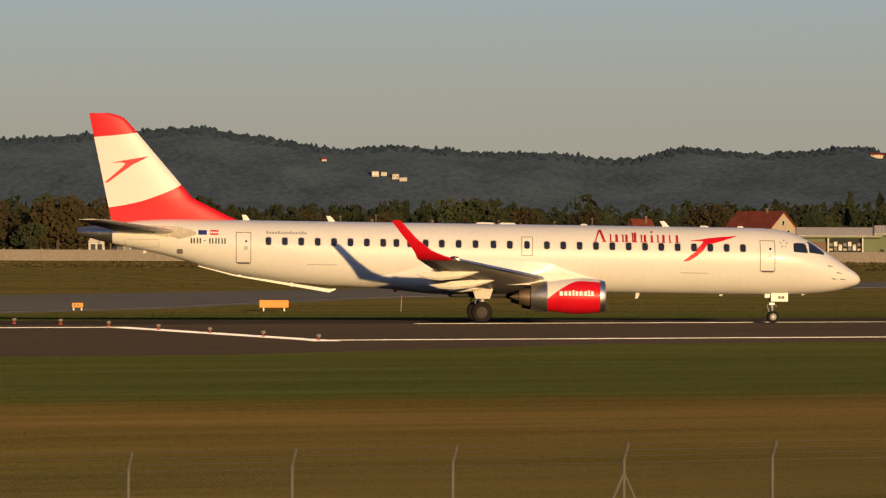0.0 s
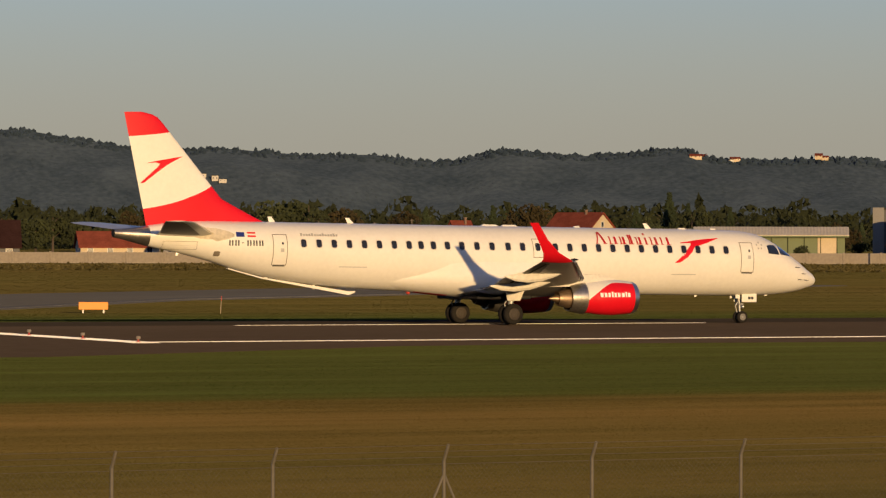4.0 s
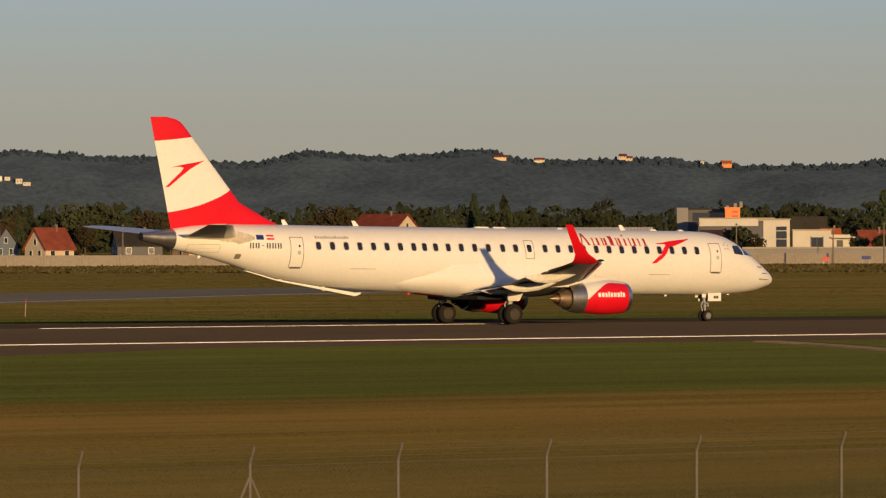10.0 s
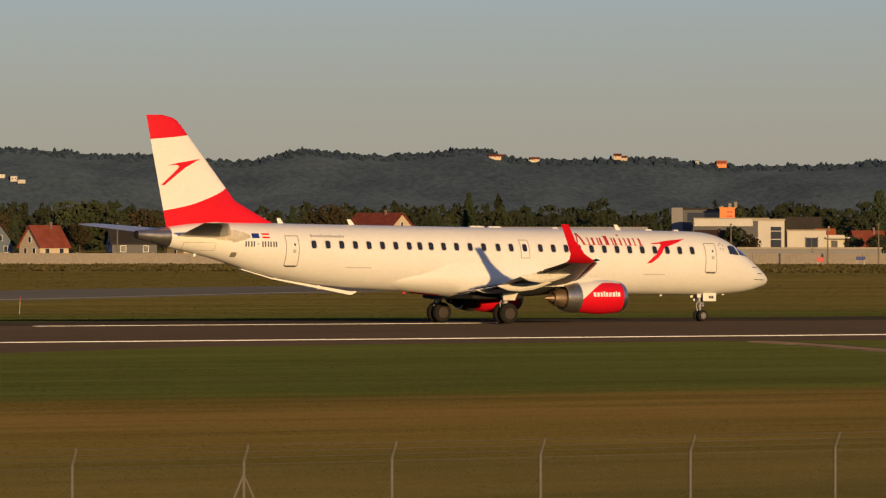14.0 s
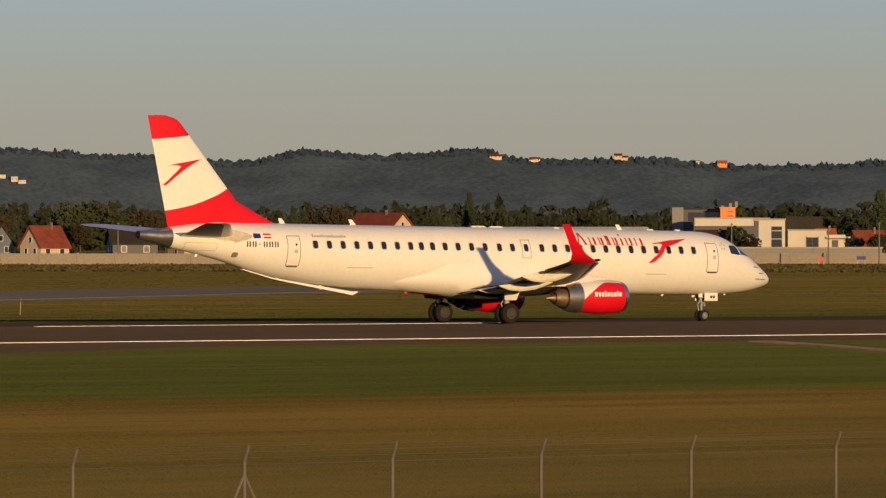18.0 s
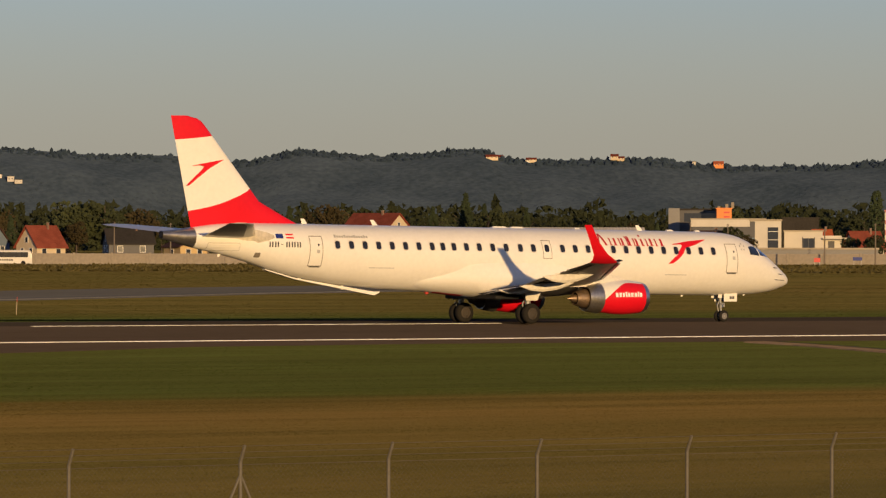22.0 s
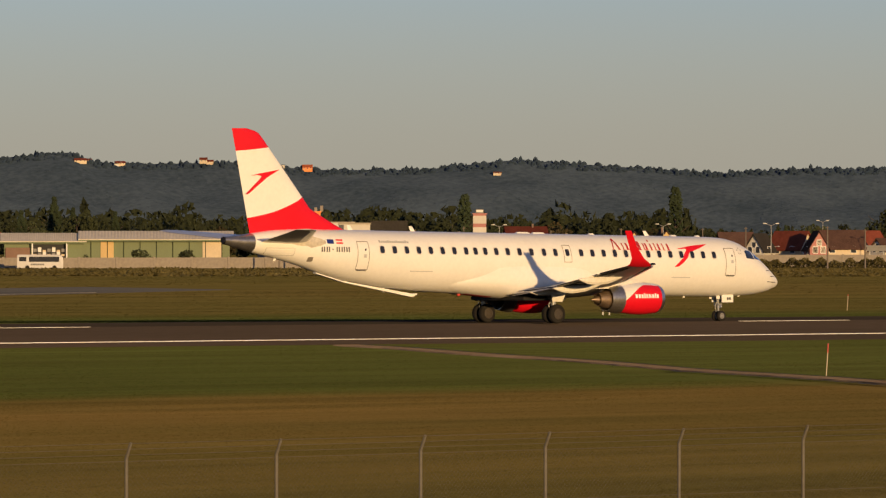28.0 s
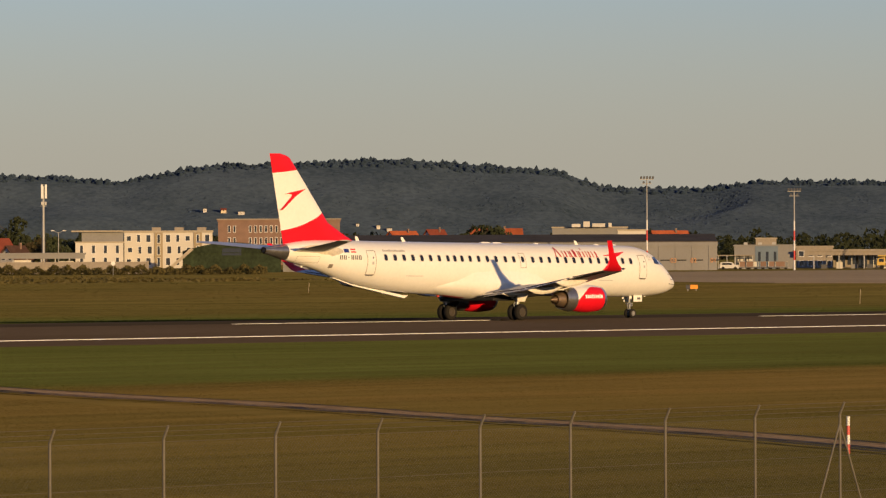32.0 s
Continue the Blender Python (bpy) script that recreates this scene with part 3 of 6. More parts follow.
    arrow = [[(-18.66, 6.95), (-18.5, 6.95), (-17.9, 7.4), (-17.2, 7.9), (-17.5, 8.08), (-17.75, 7.75)], [(-18.35, 7.92), (-17.85, 8.03), (-16.45, 8.28), (-17.1, 7.94), (-17.5, 7.72), (-17.62, 7.9), (-17.85, 7.96)]]
    part("tail_emblem", sunk(joined(*[prism(a, min(y, y * g), max(y, y * g)) for a, g in zip([[(u + 0.02, v - 0.28) for u, v in o] for o in arrow], (1.02, 1.05))])), RED, plane, "plain red arrow emblem")

# tailplanes and wings
def underside(stations, side, y0, y1, f0, f1, out=0.014):
    """A thin panel on the lower surface of a wing between two spans and two shares of its chord."""
    ys, cols = [q[2] for q in stations], list(zip(*stations))
    rings = []
    for y in np.linspace(y0, y1, 14):
        lead, trail, z, zt, th = (float(np.interp(y, ys, cols[i])) for i in (0, 1, 3, 4, 5))
        c, ring = lead - trail, []
        for s in np.linspace(f0, f1, 7):
            t = th / 0.2 * (0.2969 * math.sqrt(s) - 0.126 * s - 0.3516 * s * s + 0.2843 * s ** 3 - 0.1036 * s ** 4)
            ring.append((lead - s * c, side * y, z + (zt - z) * s - t * c * 0.8 - out))
        rings.append(ring)
    return sunk(loft(rings, False, False))


for side in (-1, 1):
    f = [(-14.9, -17.95, 0.55, 4.22, 4.16, 0.10, 0), (-15.6, -18.25, 1.6, 4.36, 4.30, 0.10, 0), (-18.2, -19.7, 5.6, 4.74, 4.70, 0.09, 0), (-18.8, -19.8, 6.0, 4.79, 4.77, 0.05, 0)]
    part("tailplane", sunk(lifting([(a, b, side * y, z, zt, th, l) for a, b, y, z, zt, th, l in f])), GREYPAINT, plane, "grey tailplane with a bright edge", True)
    part("tailplane_fairing", sunk(shape_on_skin([(-17.5, 3.95, 4.1), (-17.2, 3.72, 4.25), (-16.6, 3.62, 4.35), (-15.8, 3.62, 4.38), (-15.0, 3.72, 4.35), (-14.4, 3.86, 4.22), (-14.1, 3.98, 4.1)], side, 0.03)), SCUFF, plane, "scuffed fairing plate")
    part("tail_plate", decal(-17.6, 3.52, -15.95, 3.86, side, 0.02, cut=0.06), PAINT, plane, "cream access plate below the tailplane")
    part("plate_seam", ring_outline(-17.62, 3.50, -15.93, 3.88, 0.012, side, 0.024), SEAM, plane)
    part("stabiliser_edge", sunk(lifting([(-14.86, -15.25, side * 0.6, 4.23, 4.21, 0.12, 0), (-18.16, -18.38, side * 5.6, 4.75, 4.74, 0.12, 0)], 6)), CHROME, plane, "bare metal leading edge", True)
    w = [(5.15, -1.78, 1.2, 1.98, 1.52, 0.13, 0), (4.6, -1.78, 2.0, 2.0, 1.60, 0.13, 0), (3.0, -1.70, 4.6, 2.22, 1.86, 0.12, 0), (2.2, -1.82, 6.2, 2.38, 2.12, 0.115, 0),
         (0.0, -2.70, 10.0, 2.80, 2.66, 0.11, 0), (-1.75, -3.42, 13.0, 3.14, 3.08, 0.10, 0)]
    part("wing", sunk(lifting([(a, b, side * y, z, zt, th, l) for a, b, y, z, zt, th, l in w], 16)), WINGGREY, plane, "grey-painted swept wing", True)
    # Dark panels on the lower surface paint in the shade below the wing.
    part("flap_cove", underside(w, side, 2.1, 9.35, 0.60, 0.985), UNDERTAIL, plane, "dark panel for the flap cove and the shade under the wing", True)
    part("aileron_cove", underside(w, side, 9.5, 12.7, 0.70, 0.97), UNDERTAIL, plane, "dark panel for the shade under the outer wing", True)
    part("tailplane_underside", underside(f, side, 1.3, 5.9, 0.22, 0.97), UNDERTAIL, plane, "dark grey underside of the tailplane", True)
    lean = -side * radians(62)
    wl = [(-1.75, -3.42, 13.0, 3.12, 3.07, 0.10, 0), (-2.15, -3.50, 13.35, 3.24, 3.2, 0.09, lean * 0.35), (-2.78, -3.62, 13.62, 3.5, 3.46, 0.08, lean * 0.7), (-3.55, -4.08, 13.95, 4.1, 4.08, 0.08, lean),
          (-4.28, -4.72, 14.36, 4.90, 4.89, 0.07, lean)]
    part("winglet", sunk(lifting([(a, b, side * y, z, zt, th, l) for a, b, y, z, zt, th, l in wl], 10)), RED, plane, "red blended winglet", True)
    for xa0, xa1, xb0, xb1, ya, yb, za, zb in ((-1.0, -1.95, -1.1, -2.05, 1.75, 4.75, 1.60, 1.93), (-1.2, -2.2, -2.23, -3.25, 5.0, 9.2, 1.95, 2.55)):
        part("flap", sunk(lifting([(xa0, xa1, side * ya, za + 0.02, za - 0.15, 0.09, 0), (xb0, xb1, side * yb, zb + 0.03, zb - 0.12, 0.09, 0)], 8)), PAINT_OLD, plane, "lowered off-white flap", True)
    for y, rear, front, drop in ((3.6, (-2.25, 1.74), (0.9, 2.0), 0.28), (6.3, (-2.85, 1.96), (0.7, 2.26), 0.38), (9.1, (-3.45, 2.44), (-0.1, 2.70), 0.40)):
        rings = []
        for u, low, up, wide in ((0.0, 0.02, 0.02, 0.02), (0.06, 0.30, 0.14, 0.09), (0.18, 0.72, 0.26, 0.13), (0.38, 1.0, 0.26, 0.17), (0.62, 0.92, 0.2, 0.17), (0.82, 0.55, 0.10, 0.13), (1.0, 0.04, 0.03, 0.03)):
            x, z = rear[0] + (front[0] - rear[0]) * u, rear[1] + (front[1] - rear[1]) * u
            a, b = z - low * drop - 0.06, z + up * drop * 0.3 - 0.06
            rings.append([(x, side * y + s * wide, k) for s, k in ((-0.5, a), (0.5, a), (0.95, a + 0.3 * (b - a)), (1, b), (-1, b), (-0.95, a + 0.3 * (b - a)))])
        part("flap_track_fairing", sunk(loft(rings)), PAINT_OLD, plane, "pointed off-white flap track fairing")
    for name, a, b in (("hinge_gap", (-1.20, 2.0, 1.665), (-1.30, 4.7, 1.93)), ("hinge_gap", (-1.34, 4.9, 1.96), (-2.2, 9.2, 2.585)), ("aileron_gap", (-2.25, 9.5, 2.62), (-2.95, 12.6, 3.03))):
        for up in (-1, 1):
            part(name, sunk(tube((a[0], side * a[1], a[2] + up * 0.075), (b[0], side * b[1], b[2] + up * 0.055), 0.032, 0.026, 6)), BLACK, plane, "dark gap along the hinge")
    slat = [(4.35, 2.6, 2.05, 0.09), (3.12, 4.4, 2.2, 0.085), (2.32, 6.2, 2.38, 0.08), (0.12, 10.0, 2.79, 0.07), (-1.5, 12.8, 3.11, 0.05)]
    part("slat", sunk(loft([[(x + 0.10, side * y, z - 0.06), (x - 0.02, side * y, z + t), (x - 0.34, side * y, z + t * 1.5), (x - 0.36, side * y, z + t * 1.2), (x - 0.10, side * y, z + t * 0.2), (x - 0.06, side * y, z - t)] for x, y, z, t in slat])), SLATMETAL, plane, "bare metal leading edge slat with the sky's blue in its colour", True)
    part("slat_gap", sunk(loft([[(x - 0.36, side * y, z + t * 1.62), (x - 0.36, side * y, z + t * 1.2), (x - 0.45, side * y, z + t * 1.2), (x - 0.45, side * y, z + t * 1.66)] for x, y, z, t in slat])), BLACK, plane, "dark gap behind the slat")
    part("wing_light", sunk(moved(lathe([(-0.2, 0.02), (0, 0.07), (0.2, 0.02)], "x", 10), pose(-1.7, side * 13.1, 3.2))), GLASS, plane, smooth=True)

# engines
for side in (-1, 1):
    cy, cz = side * 4.6, 1.33
    prof = [(5.98, 0.70), (5.94, 0.755), (5.82, 0.80)]
    part("inlet_lip", moved(lathe([(5.55, 0.60), (5.80, 0.615), (5.93, 0.65), (5.99, 0.70), (5.97, 0.745), (5.86, 0.79), (5.70, 0.815)], "x", 48, False), pose(0, cy, cz)), CHROME, plane, "polished metal intake ring", True)
    part("intake_duct", moved(lathe([(5.55, 0.60), (5.0, 0.60), (4.9, 0.58), (4.9, 0.2), (5.1, 0.16), (5.35, 0.01)], "x", 32, False), pose(0, cy, cz)), SHADOWY, plane, "dark intake with fan", True)
    rows = np.linspace(5.70, 3.1, 27)
    upper, lower = [], []
    for x in rows:
        u = (5.70 - x) / 2.6
        r = 0.815 + 0.075 * math.sin(math.pi * min(1, u * 1.25)) - 0.055 * max(0, u - 0.75) * 4
        edge = math.asin(0.84 - (1.02 * ((u - 0.38) / 0.62) ** 1.7 if u > 0.38 else 0.0))
        for ring, a0, a1 in ((upper, edge, math.pi - edge), (lower, math.pi - edge, math.tau + edge)):
            ring.append([(x, cy + r * math.cos(a), cz + r * math.sin(a) * (1.0 if math.sin(a) > 0 else 0.97)) for a in np.linspace(a0, a1, 40)])
    part("engine_cowling", loft(upper, False, False), PAINT, plane, "white upper engine cowling", True)
    part("red_cowling", loft(lower, False, False), RED, plane, "red lower engine cowling", True)
    part("fan_nozzle", moved(lathe([(3.12, 0.80), (2.7, 0.74), (2.32, 0.66), (2.32, 0.62), (2.8, 0.60)], "x", 40, False), pose(0, cy, cz)), STEEL, plane, "bare metal fan nozzle", True)
    part("core_nozzle", moved(lathe([(2.7, 0.50), (2.2, 0.46), (1.75, 0.34), (1.75, 0.31), (2.2, 0.3)], "x", 32, False), pose(0, cy, cz - 0.04)), CORE, plane, "brown heat-stained core nozzle", True)
    part("exhaust_plug", moved(lathe([(2.1, 0.25), (1.7, 0.2), (1.30, 0.03)], "x", 20), pose(0, cy, cz - 0.04)), CORE, plane, smooth=True)
    part("pylon", loft([[(x, cy + s * t, z) for s, z in ((-1, cz + 0.55), (-1, zt), (1, zt), (1, cz + 0.55))] for x, t, zt in ((5.1, 0.04, 2.2), (4.6, 0.14, 2.36), (4.0, 0.22, 2.50), (2.8, 0.26, 2.46), (1.0, 0.2, 2.05), (-0.6, 0.05, 1.95))]), PAINT_OLD, plane)
    part("nacelle_strake", slab(4.2, cy - side * 0.62 - 0.02, cz + 0.62, 5.0, cy - side * 0.62 + 0.02, cz + 0.85), PAINT, plane)
    for k, (x, w) in enumerate(((3.70, 0.17), (3.93, 0.15), (4.14, 0.13), (4.33, 0.10), (4.48, 0.13), (4.67, 0.11), (4.81, 0.04), (4.9, 0.15), (5.1, 0.08), (5.22, 0.15), (5.41, 0.17))):
        r = 0.90
        a0, a1 = (0.10, 0.34) if k not in (3, 8) else (0.10, 0.40)
        patch = [[(xx, cy + side * (r + 0.004) * math.cos(a), cz + (r + 0.004) * math.sin(a)) for a in np.linspace(a0 - 0.06, a1 - 0.06, 4)] for xx in (x, x + w)] if k < 10 else None
        if patch:
            v, q = loft(patch, False, False)
            part("cowling_lettering", (v, q), SIGNWHITE, plane, "plain white bar")

# cabin windows, doors and markings on both sides
WIN = [-10.51 + i * 0.8112 for i in range(8)] + [-4.18, -3.5, -2.73, -1.93, -1.1, -0.26, 0.63, 1.44, 2.29] + [3.28 + i * 0.8112 for i in range(13)]
for side in (-1, 1):
    for x in WIN:
        z = 3.86
        part("cabin_window", decal(x - 0.14, z - 0.19, x + 0.14, z + 0.19, side, 0.016, cut=0.085, nz=4), GLASS, plane)
        part("window_surround", decal(x - 0.185, z - 0.235, x + 0.185, z + 0.235, side, 0.006, cut=0.10, nz=4), SURROUND, plane)
    for x0, z0, x1, z1, nm in ((-12.12, 2.78, -11.36, 4.28, "rear_door"), (13.86, 2.74, 14.62, 4.26, "front_door")):
        d = part(nm, decal(x0 + 0.03, z0 + 0.03, x1 - 0.03, z1 - 0.03, side, 0.010, nz=10), PAINT, plane, "white cabin door", True)
        part("door_seam", ring_outline(x0, z0, x1, z1, 0.035, side, 0.014), SEAM, d)
        part("door_window", decal(x0 + 0.46, 3.78, x0 + 0.56, 3.9, side, 0.016, cut=0.04), GLASS, d)
        part("door_handle", decal(x0 + 0.40, 3.42, x0 + 0.58, 3.6, side, 0.014, nx=1, nz=1), GREYPAINT, d)
        part("door_step", decal(x0 + 0.08, z0 - 0.05, x1 - 0.08, z0 - 0.0, side, 0.02, nx=1, nz=1), INK, d)
    ex = part("overwing_exit", decal(2.05, 3.36, 2.55, 4.24, side, 0.008, nz=8), PAINT, plane, smooth=True)
    part("exit_seam", ring_outline(2.02, 3.33, 2.58, 4.27, 0.03, side, 0.012), SEAM, ex)
    # title: plain bars in place of its letters
    x = 5.62
    for k, w in enumerate((0.66, 0.50, 0.38, 0.32, 0.38, 0.22, 0.48, 0.56)):
        z1 = 4.66 if k == 0 else (4.54 if k in (3, 5) else 4.44)
        lean = 0.38 if k == 0 else 0.0
        for a, b, c, d, e in ((0.03, 0.10, 4.10, z1, lean), (w - 0.20, w - 0.08, 4.10, z1, -lean), (0.0, 0.16, 4.07, 4.10, 0), (w - 0.24, w - 0.02, 4.07, 4.10, 0),
                              (0.0, 0.10, z1 - 0.03, z1, 0)) if k != 5 else ((0.04, 0.14, 4.10, z1 - 0.12, 0), (0.0, 0.19, 4.07, 4.10, 0), (0.04, 0.14, z1, z1 + 0.09, 0)):
            if not (k == 0 and c > 4.5):
                part("title_bar", decal(x + a, c, x + b, d, side, 0.020, lean=e, nx=2), DARKRED, plane, "plain dark red bar")
        x += w + 0.11
    for outl in ([(10.05, 3.16, 3.19), (10.35, 3.20, 3.42), (10.75, 3.45, 3.82), (11.05, 3.72, 4.12), (11.2, 3.95, 4.2)],
                 [(10.45, 4.16, 4.2), (11.0, 4.18, 4.27), (11.2, 3.96, 4.31), (11.5, 4.06, 4.35), (12.0, 4.2, 4.40), (12.72, 4.44, 4.46)]):
        part("emblem", shape_on_skin(outl, side, 0.013), RED, plane, "plain red arrow emblem")
    for k in range(6):
        if k != 2:
            x = -14.36 + k * 0.305
            for a in (0.0, 0.14):
                part("registration_bar", decal(x + a, 3.70, x + a + 0.075, 3.97, side, 0.010, nx=1), INK, plane, "plain dark bar")
    part("registration_bar", decal(-13.72, 3.82, -13.6, 3.86, side, 0.010, nx=1), INK, plane, "plain dark bar")
    part("flag_patch", decal(-13.98, 4.13, -13.56, 4.36, side, 0.010, nx=1), NAVY, plane, "small dark blue flag")
    for z in (4.13, 4.29):
        part("flag_patch", decal(-13.4, z, -12.98, z + 0.08, side, 0.010, nx=1), RED, plane, "red stripe of a small flag")
    for k in range(14):
        x = -10.62 + k * 0.145
        part("operator_bar", decal(x, 4.22, x + 0.105, 4.32 if k % 4 else 4.36, side, 0.010, nx=1, nz=1), GREYINK, plane, "plain grey bar")
    # cockpit glazing
    part("cockpit_side_window", shape_on_skin([(15.55, 3.72, 4.12), (15.75, 3.70, 4.16), (16.1, 3.67, 4.14), (16.28, 3.66, 3.95)], side, 0.012), PIT, plane, "blue-grey cockpit glass")
    part("windshield", shape_on_skin([(16.22, 4.0, 4.25), (16.36, 3.68, 4.22), (16.7, 3.64, 4.02), (16.98, 3.6, 3.82), (17.12, 3.57, 3.70)], side, 0.012), PIT, plane, "blue-grey windscreen glass")
    part("windshield_pillar", shape_on_skin([(16.20, 3.95, 4.24), (16.27, 3.66, 4.24), (16.34, 3.64, 4.1)], side, 0.016), PAINT, plane)
    for x, z in ((17.3, 3.05), (17.75, 2.72), (17.95, 2.40), (17.5, 2.42)):
        p = skin(x, z, side, 0.0)
        part("probe", sunk(tube(p, (x + 0.22, p[1] * 1.12, z - 0.02), 0.022, 0.012)), INK, plane)
    part("inspection_panel", decal(-15.05, 3.18, -14.75, 3.42, side, 0.012, cut=0.05), SEAM, plane)
    part("vent_strip", decal(-8.6, 2.72, -7.1, 2.76, side, 0.010, nx=4, nz=1), GREYPAINT, plane)
    part("vent_strip", decal(9.9, 2.58, 11.3, 2.62, side, 0.010, nx=4, nz=1), GREYPAINT, plane)
    for k in range(5):
        a = math.tau * k / 5
        part("star_mark", decal(15.02 + 0.16 * math.sin(a), 4.06 + 0.16 * math.cos(a), 15.1 + 0.16 * math.sin(a), 4.14 + 0.16 * math.cos(a), side, 0.012, nx=1, nz=1), GREYINK, plane)

# aerials and strips
for x, h, lean in ((-11.55, 0.26, -0.09), (-7.3, 0.27, -0.15), (9.35, 0.27, -0.17)):
    z = hull(x)[0]
    part("blade_aerial", sunk(loft([[(x + 0.16, 0.0, z - 0.05), (x, 0.03, z - 0.05), (x - 0.2, 0, z - 0.05), (x, -0.03, z - 0.05)],
         [(x + 0.02 + lean, 0, z + h), (x - 0.08 + lean, 0.015, z + h), (x - 0.2 + lean, 0, z + h), (x - 0.08 + lean, -0.015, z + h)]])), PAINT, plane)
for x, w in ((0.3, 0.55), (1.4, 0.5), (5.2, 0.2), (11.2, 0.25), (13.0, 0.18)):
    part("roof_fitting", sunk(loft([[(x, y, hull(x)[0] - 0.04) for x, y in ((x - w, -0.12), (x + w, -0.12), (x + w, 0.12), (x - w, 0.12))], [(x, y, hull(x)[0] + 0.07) for x, y in ((x - w * 0.7, -0.05), (x + w * 0.6, -0.05), (x + w * 0.6, 0.05), (x - w * 0.7, 0.05))]])), PAINT, plane)
part("belly_strip", sunk(joined(loft([[(-14.0, -0.12, 2.56), (-14.0, 0.12, 2.56), (-14.0, 0.12, 2.61), (-14.0, -0.12, 2.61)], [(-12.2, -0.14, 2.11), (-12.2, 0.14, 2.11), (-12.2, 0.14, 2.18), (-12.2, -0.14, 2.18)],
     [(-7.5, -0.15, 1.36), (-7.5, 0.15, 1.36), (-7.5, 0.15, 1.54), (-7.5, -0.15, 1.54)], [(-7.15, -0.12, 1.5), (-7.15, 0.12, 1.5), (-7.15, 0.12, 1.56), (-7.15, -0.12, 1.56)]]),
     slab(-12.0, -0.05, 2.08, -11.85, 0.05, 2.3), slab(-9.4, -0.04, 1.62, -9.3, 0.04, 1.95))), PAINT, plane, "slanting white strip below the tail")
for x, z, h in ((7.9, 1.5, 0.22), (12.1, 1.56, 0.09), (16.2, 1.62, 0.06), (-16.6, 3.3, 0.12)):
    part("belly_aerial", sunk(loft([[(x + 0.1, 0, z + 0.06), (x, 0.03, z + 0.06), (x - 0.1, 0, z + 0.06), (x, -0.03, z + 0.06)], [(x - 0.02, 0, z - h), (x - 0.08, 0.01, z - h), (x - 0.14, 0, z - h), (x - 0.08, -0.01, z - h)]])), PAINT, plane)
part("belly_light", sunk(moved(lathe([(0, 0.12), (-0.1, 0.09), (-0.14, 0.02)], "z", 14), pose(-4.2, 0, 1.56))), REDPAINT, plane, smooth=True)


# landing gear
def tyre_profile(r, w):
    return [(-w / 2, r * 0.58), (-w / 2, r * 0.80), (-w * 0.42, r * 0.93), (-w * 0.25, r * 0.99), (0, r), (w * 0.25, r * 0.99), (w * 0.42, r * 0.93), (w / 2, r * 0.80), (w / 2, r * 0.58)]


WHEELS = []


def wheel(x, y, r, w, hub=RIM_DARK):
    rim = part("wheel", joined(lathe([(-w * 0.42, 0.02), (-w * 0.42, r * 0.3), (-w * 0.36, r * 0.34), (-w * 0.33, r * 0.5), (-w * 0.45, r * 0.585), (w * 0.45, r * 0.585), (w * 0.33, r * 0.5), (w * 0.36, r * 0.34), (w * 0.42, r * 0.3), (w * 0.42, 0.02)], "y", 28),
               *[slab(-0.03, s * w * 0.40 - 0.02, r * 0.36, 0.03, s * w * 0.40 + 0.02, r * 0.52) for s in (-1, 1)]), hub, plane, "worn metal wheel rim", False)
    rim.location = (x, y, r)
    part("tyre", lathe(tyre_profile(r, w), "y", 36, False), TYRE, rim, "black worn tyre", True)
    WHEELS.append((rim, (x, y, r), r))


for side in (-1, 1):
    y = side * 2.97
    part("main_gear_leg", joined(tube((0, y, 0.5), (0.05, y, 1.5), 0.10, 0.13, 14), tube((0, y, 0.95), (0.05, y, 2.0), 0.14, 0.15, 14), tube((0, y - 0.42, 0.52), (0, y + 0.42, 0.52), 0.07, 0.07, 12),
         tube((0.02, y, 1.2), (0.1, y - side * 1.1, 1.7), 0.06, 0.06, 10), tube((-0.22, y, 0.62), (-0.34, y, 1.02), 0.035, 0.035), tube((-0.34, y, 1.02), (-0.08, y, 1.35), 0.035, 0.035)), LEG, plane, "grey main landing gear leg")
    part("gear_door", loft([[(-0.32, y + side * 0.28, 1.18), (0.38, y + side * 0.28, 1.18), (0.38, y + side * 0.31, 1.18), (-0.32, y + side * 0.31, 1.18)],
         [(-0.5, y + side * 0.42, 1.7), (0.55, y + side * 0.42, 1.7), (0.55, y + side * 0.45, 1.7), (-0.5, y + side * 0.45, 1.7)]]), PAINT_OLD, plane, "off-white gear leg door")
    for s in (-1, 1):
        wheel(0, y + s * 0.27, 0.52, 0.36)
# Black slab: the wheel wells, with the shade below the belly painted in.
part("wheel_well_shade", slab(-1.5, -2.3, 1.24, 1.5, 2.3, 1.46, 0.05), BLACK, plane, "black slab for the wheel wells and the shade around them")
part("nose_gear_leg", joined(tube((14.64, 0, 0.3), (14.58, 0, 1.0), 0.055, 0.06, 12), tube((14.6, 0, 0.75), (14.5, 0, 1.7), 0.085, 0.09, 12), tube((14.64, -0.28, 0.3), (14.64, 0.28, 0.3), 0.045, 0.045, 10),
     tube((14.45, 0, 0.55), (14.36, 0, 0.85), 0.03, 0.03), tube((14.36, 0, 0.85), (14.52, 0, 1.1), 0.03, 0.03), tube((14.55, 0, 1.0), (15.3, 0, 1.6), 0.04, 0.04), slab(14.45, -0.2, 0.9, 14.72, 0.2, 1.0)), LEG, plane, "grey nose landing gear leg")
part("taxi_light", moved(lathe([(0, 0.07), (0.06, 0.09), (0.08, 0.085)], "x", 14), pose(14.74, 0, 0.82)), CHROME, plane)
for side in (-1, 1):
    y = side * 0.42
